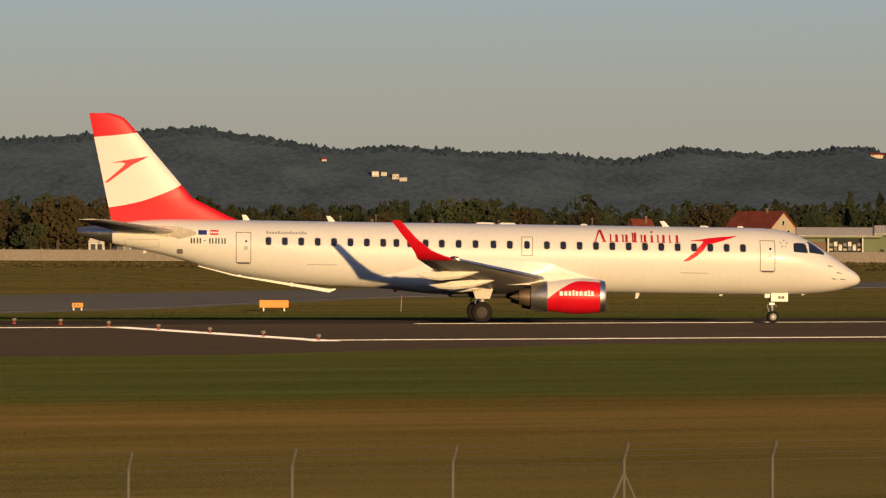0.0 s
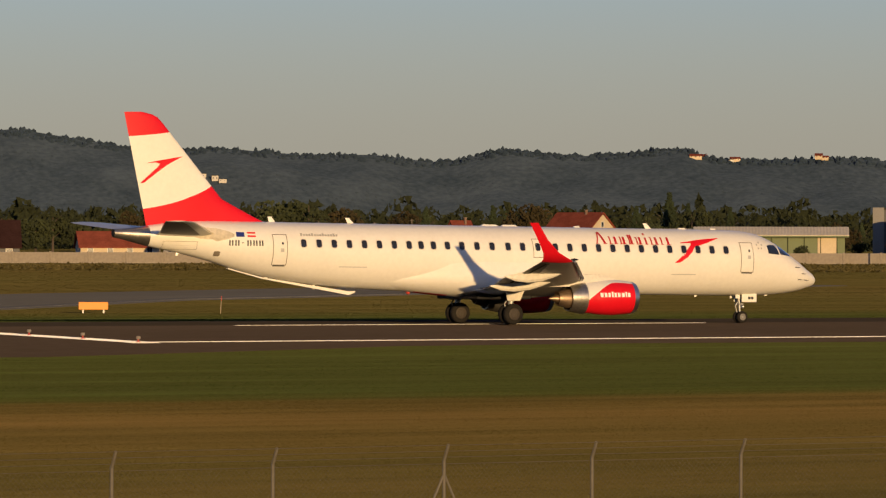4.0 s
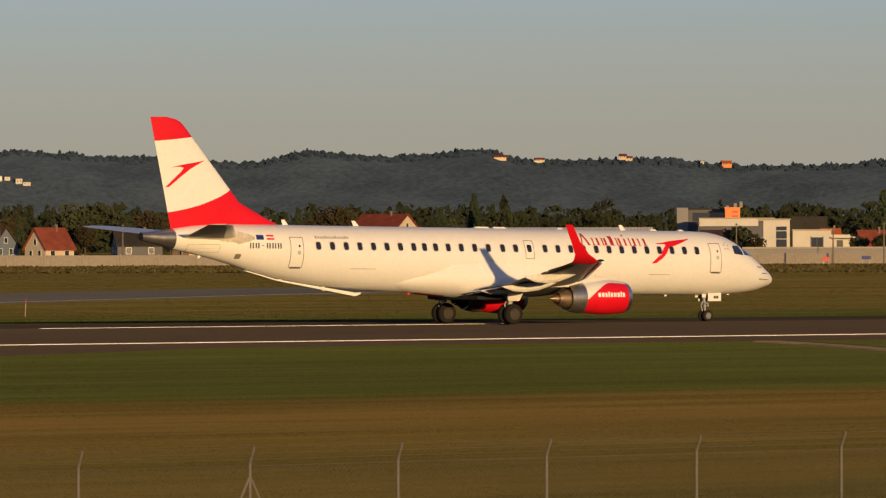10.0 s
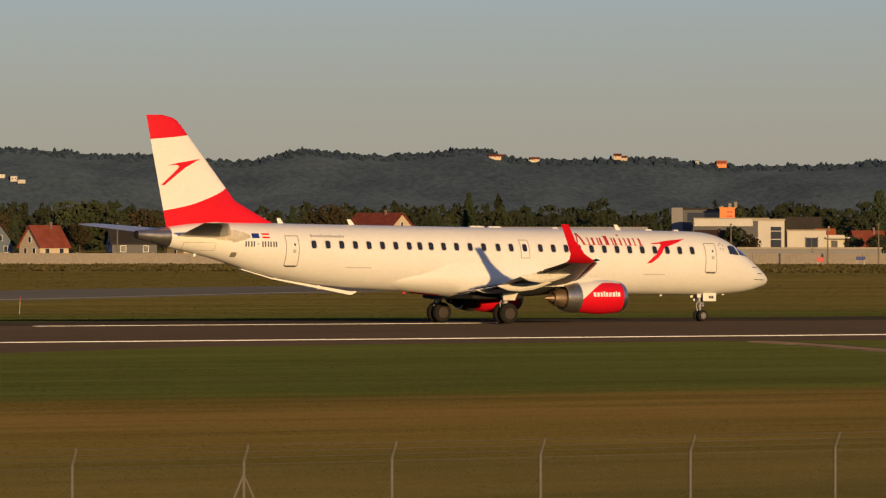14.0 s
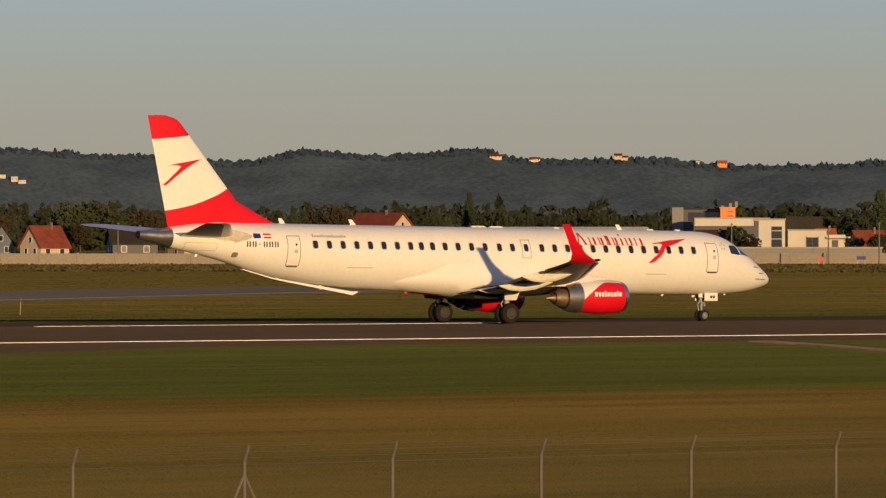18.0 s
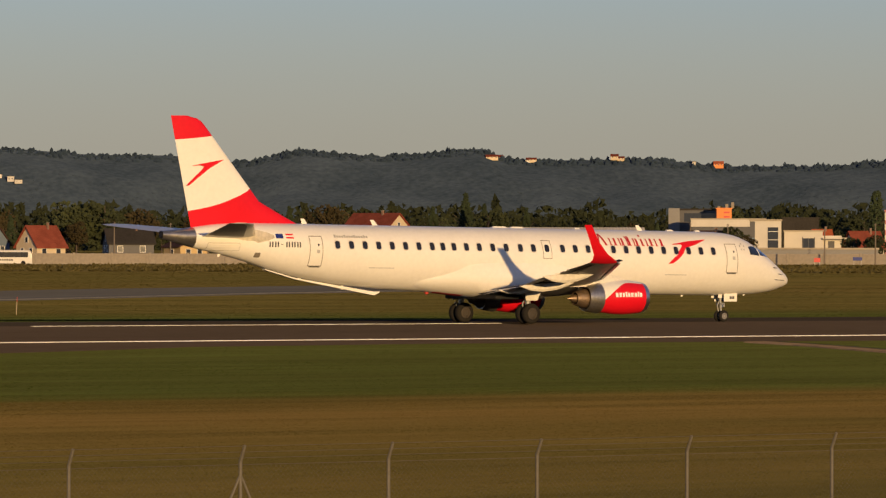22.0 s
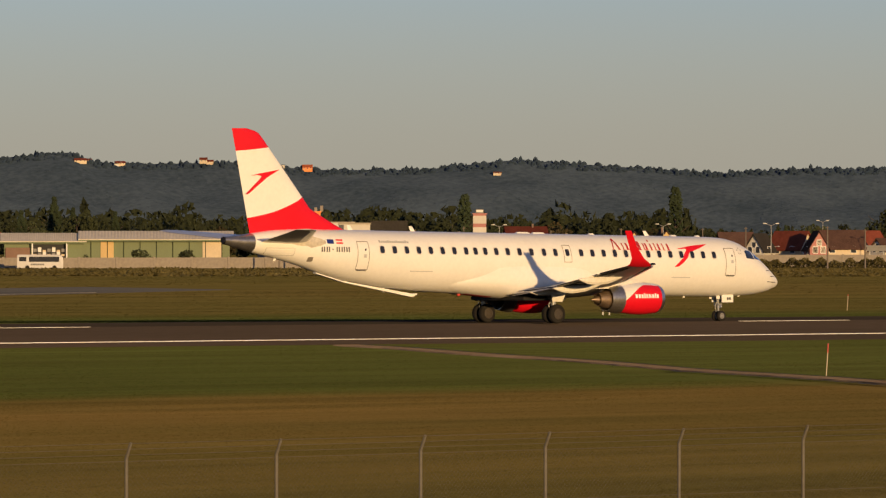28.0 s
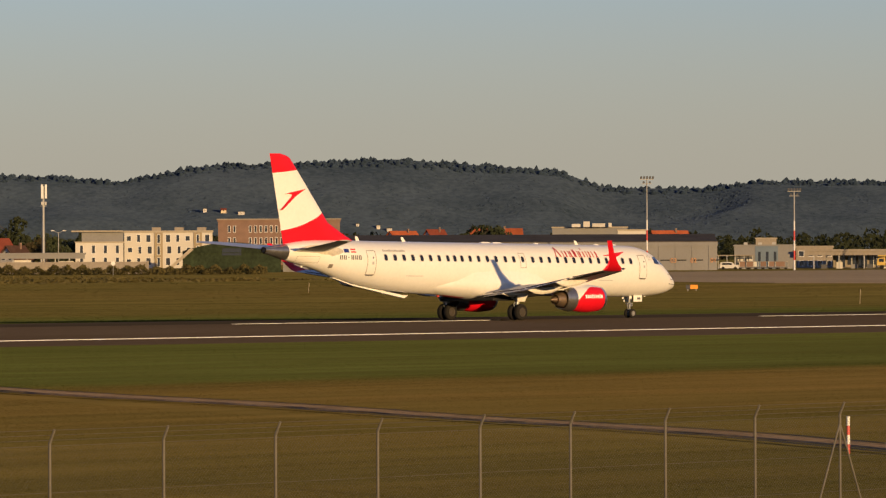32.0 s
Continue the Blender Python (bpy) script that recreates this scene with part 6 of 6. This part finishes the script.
pm = mesh("fence_post", *joined(lathe([(-0.3, 0.025), (2.14, 0.025)], "z", 10), tube((0, 0, 2.12), (0, -0.11, 2.34), 0.024, 0.020, 8)), FENCEPOST, True)
brace = [mesh("fence_brace", *joined(*[tube((0, 0, z), (s * w, 0.0, -0.2), 0.018, 0.018) for s in (-1, 1)]), FENCEPOST, True) for z, w in ((1.95, 1.05), (1.95, 0.95))]
FENCE_X = [30.75, 33.1, 35.49, 38.13, 40.5, 42.97, 45.56, 48.16, 50.5, 53.11, 55.63, 58.09, 60.6, 63.18, 65.64, 68.21, 70.57, 73.15, 75.69, 78.19]
FENCE_X = [30.75 - 2.5 * k for k in range(16, 0, -1)] + FENCE_X + [78.19 + 2.5 * k for k in range(1, 14)]
for x in FENCE_X:
    o = part("fence_post", pm, None, fence)
    o.location = (x, FENCE_Y, height(x, FENCE_Y))
    if x in (38.13, 78.19):
        o = part("fence_brace", brace[x > 60], None, fence)
        o.location = (x, FENCE_Y, height(x, FENCE_Y))
for z, lean in ((2.33, 0.105), (2.25, 0.065), (2.17, 0.025), (2.08, 0), (1.35, 0), (0.7, 0), (0.08, 0)):
    part("fence_wire", tube((FENCE_X[0], FENCE_Y - lean, -1.5 + z), (FENCE_X[-1], FENCE_Y - lean, -1.5 + z), 0.0032, n=4), WIRE, fence)
bits = []
for k in range(int((FENCE_X[-1] - FENCE_X[0] - 2.2) / 0.075)):
    x = FENCE_X[0] + k * 0.075
    for d in (-1, 1):
        bits.append(tube((x + (0 if d > 0 else 2.0), FENCE_Y + 0.012 + d * 0.002, -1.42), (x + (2.0 if d > 0 else 0), FENCE_Y + 0.012 + d * 0.002, 0.58), 0.0013, n=3))
part("fence_mesh", joined(*bits), WIRE, fence, "fine diagonal wire mesh")

# service track worn into the grass
verts, faces = [], []
q = random.Random(2)
N = 110
for i in range(N + 1):
    f = i / N
    x, y = 152.5 - 46 * f, 196 - 121 * f
    bow = 1 + 0.055 * math.sin(math.pi * min(1.0, max(0.0, (54.7 - math.degrees(math.atan2(x, y))) / 16.8)))
    x, y = x * bow, y * bow
    wv = 0.5 * math.sin(f * 9) + 0.25 * math.sin(f * 31)
    for j, o in enumerate((-0.8, -0.65, 0.6, 0.75)):
        verts.append((x + wv + o * (1 + 0.25 * q.random()), y, height(x, y) + (0.045 if j in (1, 2) else -0.02)))
for i in range(N):
    for j in range(3):
        a = i * 4 + j
        faces.append((a, a + 1, a + 5, a + 4))
# Dark strips along the far edge of the track and on its near side.
far_strip = [[(x - 0.05, y, z + 0.012), (x + 0.17 + 0.15 * q.random(), y, z + 0.012)] for x, y, z in verts[2::4]]
side_strip = [[(x - 1.3 - 0.15 * q.random(), y, z + 0.014), (x - 1.15 + 0.15 * q.random(), y, z + 0.014)] for x, y, z in verts[1::4][40:]]
tagged(part("track_strip", loft(far_strip, False, False), DARK_EARTH), "dark strip along the earth track", "track", kind="structure")
tagged(part("track_strip", loft(side_strip, False, False), DARK_EARTH), "faint second strip beside the earth track", "track", kind="structure")
tagged(part("service_track", (verts, faces), DIRT), "narrow bare earth track across the grass", "track", kind="structure")

# taxiway beyond the runway
pave("taxiway", [(0, 255, 275), (110, 275, 330), (150, 318, 395), (236, 414, 452), (290, 452, 490), (340, 480, 515), (372, 500, 530)], TAXI, 0.05, "grey taxiway asphalt leading to the runway", [330, 360, 390, 420, 450, 480, 510, 540])
pave("taxiway_marking", [(120, 287, 288.3), (150, 320, 321.3), (236, 416, 417.4), (290, 454, 455.4), (340, 482, 483.4)], FADED, 0.075, "white painted taxiway edge line", [])
pave("apron", [(640, 505, 560), (660, 480, 610), (780, 440, 640), (1100, 380, 640)], APRON, 0.05, "pale concrete apron", [420, 460, 500, 540, 580])

# threshold lamps
for k in range(9):
    y = 201.9 + k * 5.0
    ob = thing("runway_lamp", pose(112.3, y, height(112.3, y) + 0.02), "small raised threshold lamp on a short stem", "lamp", "threshold lamps")
    part("stem", lathe([(0, 0.10), (0.03, 0.10), (0.05, 0.03), (0.15, 0.03)], "z", 10), REDPAINT, ob)
    part("lamp_body", lathe([(0.13, 0.05), (0.16, 0.10), (0.24, 0.10), (0.27, 0.07)], "z", 12), CONCRETE, ob)


def guide_sign(x, y, w, h, material, label, turn=0.0, bars=0):
    ob = thing("airfield_sign", pose(x, y, height(x, y), 0, 0, turn), label, "sign")
    part("panel", slab(-w / 2, -0.12, 0.25, w / 2, 0.12, 0.25 + h, 0.03), material, ob)
    for s in (-0.35, 0.35):
        part("leg", slab(s * w - 0.05, -0.05, -0.1, s * w + 0.05, 0.05, 0.26), GALV, ob)
    for i in range(bars):
        part("sign_bar", slab(-w * 0.3 + i * w * 0.3, -0.13, 0.25 + h * 0.3, -w * 0.3 + i * w * 0.3 + w * 0.12, -0.12, 0.25 + h * 0.7), INK, ob, "plain dark bar")
    return ob


guide_sign(183.5, 336.5, 2.1, 0.55, ORANGE, "orange airfield sign box facing the runway", -28)
guide_sign(170.0, 340.8, 0.8, 0.35, ORANGE, "small orange airfield sign", -28, 2)
sign = guide_sign(566, 461, 1.6, 0.55, ORANGE, "orange and black airfield direction sign", -50, 1)
part("black_panel", slab(-0.82, -0.135, 0.24, -0.22, 0.13, 0.81, 0.02), INK, sign, "black sign panel")
guide_sign(263, 306.4, 0.7, 0.7, DARKROOF, "small dark box beside the runway", -40)
for x, y, h, top in ((139.9, 150.1, 1.25, REDPAINT), (190.1, 329.8, 1.25, REDPAINT), (311.3, 331.4, 1.3, REDPAINT), (306.5, 326.3, 1.2, PLASTER), (465.5, 355.6, 1.6, PLASTER), (508, 478, 1.3, PLASTER)):
    ob = thing("marker_stake", pose(x, y, height(x, y), 3, 2, 0), "thin wooden marker stake with a red top", "stake", "marker stakes in the grass")
    part("rod", lathe([(-0.2, 0.02), (h * 0.72, 0.02)], "z", 8), PLASTER, ob)
    part("rod_tip", lathe([(h * 0.72, 0.022), (h, 0.022)], "z", 8), top, ob, "red painted tip")
ob = thing("striped_post", pose(107.95, 82.85, height(107.95, 82.85)), "red and white striped marker post", "post")
for k in range(4):
    part("band", lathe([(k * 0.235, 0.045), (k * 0.235 + 0.235, 0.045)], "z", 10), FRAME if k % 2 else REDPAINT, ob)

# small boards before the wall
for az, r, w, h, z, m, label in ((38.50, 935, 1.1, 0.75, 0.7, REDPAINT, "small red board before the boundary wall"), (38.93, 935, 1.6, 0.6, 1.0, NAVY, "dark blue board on two posts before the wall")):
    ob = thing("notice_board", site(az, r), label, "board")
    part("panel", slab(-w / 2, -0.04, z, w / 2, 0.04, z + h, 0.015), m, ob)
    for s in (-0.4, 0.4):
        part("leg", slab(s * w - 0.04, 0.04, -0.2, s * w + 0.04, 0.1, z + h), GALV, ob)
ob = thing("round_sign", site(44.66, 955), "round white traffic sign on a grey post", "sign")
part("post", lathe([(-0.2, 0.04), (2.0, 0.04)], "z", 8), GALV, ob)
part("disc", moved(lathe([(-0.03, 0.38), (-0.02, 0.40), (0.02, 0.40)], "y", 20), pose(0, -0.06, 2.2)), FRAME, ob)

# white minibus on the road before the wall
bus = thing("minibus", site(29, 930), "white minibus driving along the wall", "minibus")
part("body", loft([[(x, y * 1.05, z * f) for y, z in ((-1, 0.3), (1, 0.3), (1, 1.2), (0.97, 2.35), (0.85, 2.6), (-0.85, 2.6), (-0.97, 2.35), (-1, 1.2))] for x, f in ((-3.95, 0.93), (-3.85, 0.99), (-3.6, 1.0), (3.3, 1.0), (3.75, 0.95), (3.95, 0.80), (4.0, 0.5))]), BUSWHITE, bus)
part("window_band", slab(-1.9, -1.075, 1.35, 3.3, -1.0, 2.25, 0.02), GLASS, bus)
part("front_window", slab(-3.6, -1.075, 1.45, -2.35, -1.0, 2.2, 0.02), GLASS, bus)
part("windscreen", slab(3.72, -0.9, 1.3, 3.98, 0.9, 2.2, 0.05), GLASS, bus)
part("side_bars", joined(*[slab(-1.6 + k * 0.4, -1.075, 0.75, -1.3 + k * 0.4, -1.045, 1.05) for k in range(6)]), INK, bus, "plain dark bars on the flank")
for x in (-2.2, 2.5):
    for s in (-1, 1):
        part("minibus_wheel", moved(lathe([(-0.14, 0.2), (-0.14, 0.38), (0.14, 0.38), (0.14, 0.2)], "y", 16), pose(x, s * 0.94, 0.38)), TYRE, bus)

# vehicles and carts on the apron and along the hangar
def cart(az, r, turn, cover):
    """A covered luggage cart: bed, four posts, roof, drawn-back curtain and wheels."""
    ob = thing("luggage_cart", site(az, r, turn), "grey covered luggage cart parked on the apron", "luggage cart", "luggage carts")
    part("bed", slab(-1.3, -0.7, 0.38, 1.3, 0.7, 0.52, 0.02), SHADOWY, ob)
    for x in (-1.25, 1.25):
        for y in (-0.65, 0.65):
            part("post", slab(x - 0.03, y - 0.03, 0.5, x + 0.03, y + 0.03, 1.62), GALV, ob)
        part("end_panel", slab(x - 0.02, -0.62, 0.52, x + 0.02, 0.62, 1.5), GREYWALL, ob)
    part("roof", slab(-1.35, -0.75, 1.62, 1.35, 0.75, 1.72, 0.03), GREYWALL, ob)
    part("curtain", slab(-1.2, -0.68, 0.62, -1.2 + 2.3 * cover, -0.64, 1.6), cover_cloth[int(cover * 10) % 3], ob)
    part("tow_bar", tube((1.3, 0, 0.42), (2.0, 0, 0.2), 0.03), GALV, ob)
    for x in (-0.9, 0.9):
        for y in (-0.6, 0.6):
            part("wheel", moved(lathe([(-0.06, 0.08), (-0.06, 0.2), (0.06, 0.2), (0.06, 0.08)], "y", 10), pose(x, y, 0.2)), TYRE, ob)


cover_cloth = (PLASTER_W, SHADOWY, BRICK)
for k in range(9):
    cart(49.63 + 0.078 * k, 1064 + 3 * (k % 2), 8 * (k % 3) - 8, (0.35, 0.6, 0.8, 0.5, 0.3, 0.7)[k % 6])
for k in range(6):
    cart(51.40 + 0.078 * k, 1098, 12 - 5 * (k % 4), (0.5, 0.8, 0.3, 0.5)[k % 4])
ob = thing("parked_car", site(51.23, 1096, 4), "small white estate car parked beside the hangar", "car")
part("body", loft([[(x, y * 0.85, z) for y, z in ((-1, 0.3), (1, 0.3), (1, 0.95), (0.8, top), (-0.8, top), (-1, 0.95))] for x, top in ((-1.9, 1.0), (-1.7, 1.5), (0.6, 1.55), (1.2, 1.0), (2.0, 0.9))]), BUSWHITE, ob)
part("glass", slab(-1.4, -0.86, 0.98, 0.6, -0.80, 1.35), GLASS, ob)
for x in (-1.2, 1.3):
    part("wheel", moved(lathe([(-0.1, 0.16), (-0.1, 0.32), (0.1, 0.32), (0.1, 0.16)], "y", 12), pose(x, -0.78, 0.32)), TYRE, ob)
ob = thing("service_truck", site(52.98, 1085, 6), "yellow service truck standing on the apron", "truck")
part("chassis", slab(-3.4, -1.0, 0.5, 3.2, 1.0, 0.8, 0.03), SHADOWY, ob)
part("cab", loft([[(x, -1.05, 0.8), (x, 1.05, 0.8), (x, 1.0, top), (x, -1.0, top)] for x, top in ((-3.4, 1.5), (-3.2, 2.3), (-2.0, 2.4), (-1.7, 2.4))]), TRUCKYELLOW, ob)
part("cab_window", slab(-3.0, -1.09, 1.5, -2.0, -1.0, 2.15), GLASS, ob)
part("platform", slab(-1.5, -1.1, 0.85, 3.2, 1.1, 1.25, 0.03), TRUCKYELLOW, ob)
part("raised_deck", slab(-3.2, -1.1, 2.6, 3.0, 1.1, 2.85, 0.03), TRUCKYELLOW, ob)
part("scissor_lift", joined(tube((-1.2, -0.9, 1.2), (2.8, -0.9, 2.6), 0.08), tube((2.8, -0.9, 1.2), (-1.2, -0.9, 2.6), 0.08)), SHADOWY, ob)
for x in (-2.4, 2.2):
    part("wheel", moved(lathe([(-0.15, 0.2), (-0.15, 0.45), (0.15, 0.45), (0.15, 0.2)], "y", 14), pose(x, -0.9, 0.45)), TYRE, ob)

# the standing grass itself, in blades and tufts: short and fine near by, coarser far off
TAXI_X, TAXI_N, TAXI_F = (0, 110, 150, 236, 290, 340, 420, 520), (255, 275, 318, 414, 452, 480, 520, 560), (275, 330, 395, 452, 490, 515, 552, 590)


def blades(name, count, y0, y1, wide, tall, seed, label, bias=1.0, material=BLADE, patchy=0.22):
    q = np.random.default_rng(seed)
    y = y0 + (y1 - y0) * q.random(count) ** bias
    x = y * np.tan(np.radians(q.uniform(24.2, 54.6, count)))
    keep = ~((y > np.interp(x, (60, 100, 122, 135, 260, 900), (187, 187.2, 196.6, 197.6, 192.5, 192.5)) - 0.2) & (y < 249.3)) & ~((y > np.interp(x, TAXI_X, TAXI_N) - 1) & (y < np.interp(x, TAXI_X, TAXI_F) + 1) & (x < 520))
    if name == "verge_plants":
        rr = np.hypot(x, y)
        keep &= (rr > 800) & (rr < 940) & (np.arctan2(x, y) < 0.86)
    keep &= np.hypot(x, y) > 104
    keep &= ~((x > 636) & (y > 430)) & (np.abs(x - (152.5 - 46 * (196 - y) / 121)) > 0.9)
    x, y = x[keep], y[keep]
    n = len(x)
    r = np.hypot(x, y)
    r0 = np.minimum(420 * r / y, 840)
    far = np.where(r < 950, -0.5 + (r - r0) / (950 - r0) * 2.7, np.interp(r, [a for a, b in RISE], [b for a, b in RISE]))
    z = np.where(y <= 420, np.interp(y, [a for a, b in PROFILE], [b for a, b in PROFILE]), far)
    wave = np.sin(x * 0.21 + 3 * np.sin(y * 0.17)) + np.sin(y * 0.9 + 2 * np.sin(x * 0.11)) + np.sin(x * 0.043 + y * 0.31)
    h = tall * q.uniform(0.45, 1.0, n) * np.maximum(0.1, 1 + patchy * wave)
    a = q.normal(-0.69, 0.30, n)  # turned broadside to the camera, so they catch the low sun evenly
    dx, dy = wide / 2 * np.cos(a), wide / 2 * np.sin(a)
    co = np.empty((n, 3, 3), np.float32)
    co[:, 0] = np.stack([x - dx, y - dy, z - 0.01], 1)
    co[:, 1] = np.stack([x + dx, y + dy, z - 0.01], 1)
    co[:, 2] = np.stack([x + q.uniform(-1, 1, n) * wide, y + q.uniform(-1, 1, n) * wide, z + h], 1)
    me = triangles(name, co, np.arange(3 * n, dtype=np.int32), material)
    tagged(part(name, me, None), label, "grass", kind="stuff")


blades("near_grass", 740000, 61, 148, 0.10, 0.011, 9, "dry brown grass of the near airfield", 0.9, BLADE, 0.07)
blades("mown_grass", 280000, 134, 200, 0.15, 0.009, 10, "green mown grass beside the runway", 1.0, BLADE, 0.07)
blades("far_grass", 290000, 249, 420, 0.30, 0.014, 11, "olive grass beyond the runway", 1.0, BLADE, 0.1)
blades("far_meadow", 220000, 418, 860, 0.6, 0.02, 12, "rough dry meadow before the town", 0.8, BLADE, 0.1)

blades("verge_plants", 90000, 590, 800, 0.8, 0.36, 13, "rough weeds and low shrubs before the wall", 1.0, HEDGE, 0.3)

# a ragged hedge before the houses
q = np.random.default_rng(21)
n = 26000
az, r = np.radians(q.uniform(40.3, 46.3, n)), q.uniform(985, 996, n)
x, y = r * np.sin(az), r * np.cos(az)
top = 1.3 + 0.4 * np.sin(az * 900) * np.sin(az * 377 + 1) + 0.35 * np.sin(az * 2300)
z = np.array([height(a, b) for a, b in zip(x, y)]) + top * q.random(n) ** 0.7
co = np.stack([x, y, z], 1)[:, None, :] + q.normal(size=(n, 3, 3)) * 0.16
tagged(part("hedge", triangles("hedge", co.astype(np.float32), np.arange(3 * n, dtype=np.int32), HEDGE), None), "ragged olive hedge before the village houses", "hedge", kind="stuff")

# a bird crossing the sky
bird = thing("bird", pose(0, 1200, 60), "dark bird gliding far off in the sky", "bird")
part("bird_body", moved(lathe([(-0.3, 0.01), (-0.15, 0.08), (0.1, 0.1), (0.3, 0.03)], "x", 8), pose(0, 0, 0)), SHADOWY, bird)
for s in (-1, 1):
    part("bird_wing", prism([(-0.15, 0), (0.15, 0), (0.05, s * 0.75), (-0.1, s * 0.75)], -0.01, 0.02, "z"), SHADOWY, bird)


def motions():
    """The aeroplane lines up, waits and rolls; its wheels turn; the minibus and the bird pass."""
    walk(plane, [(t, pose(x, 224.88 + dy, 0.02, 0, 0, turn)) for t, x, dy, turn in ROLLOUT])
    ts = np.arange(0, 32 * FPS + 1) / FPS
    way = np.interp(ts, [r[0] for r in ROLLOUT], [r[1] for r in ROLLOUT])
    way = np.convolve(np.pad(way, 7, mode="edge"), np.ones(15) / 15, "valid")
    for ob, (x, y, z), radius in WHEELS:
        rows, angle, last = [(0.0, pose(x, y, z))], 0.0, 0.0
        for i in range(1, len(ts)):
            turn = min(math.degrees((way[i] - way[i - 1]) / radius), 85.0)
            angle += turn
            if angle - last > 1e-3 and (angle - last > 40 or ts[i] - rows[-1][0] > 0.9 or turn > 35) or i == len(ts) - 1:
                rows.append((float(ts[i]), pose(x, y, z, 0, angle, 0)))
                last = angle
        walk(ob, rows)
    walk(bus, [(float(t), site(a, 930, 0)) for t, a in ((0, 15.6), (10, 22.0), (20, 28.5), (22.5, 30.3), (23, 30.75), (24, 31.55), (25, 32.35), (27.5, 34.2), (28, 34.6), (30, 36.1), (32, 37.6))])
    rows = []
    for t, az, el in ((0, 61, 0.09), (20, 49.4, 0.062), (28, 44.8, 0.0436), (29, 44.23, 0.042), (30, 43.65, 0.0399), (31, 43.08, 0.0393), (32, 42.5, 0.0388)):
        a = radians(az)
        rows.append((float(t), pose(1200 * math.sin(a), 1200 * math.cos(a), 3.3 + 1200 * el, 0, 12, 180 - az)))
    walk(bird, rows)


motions()
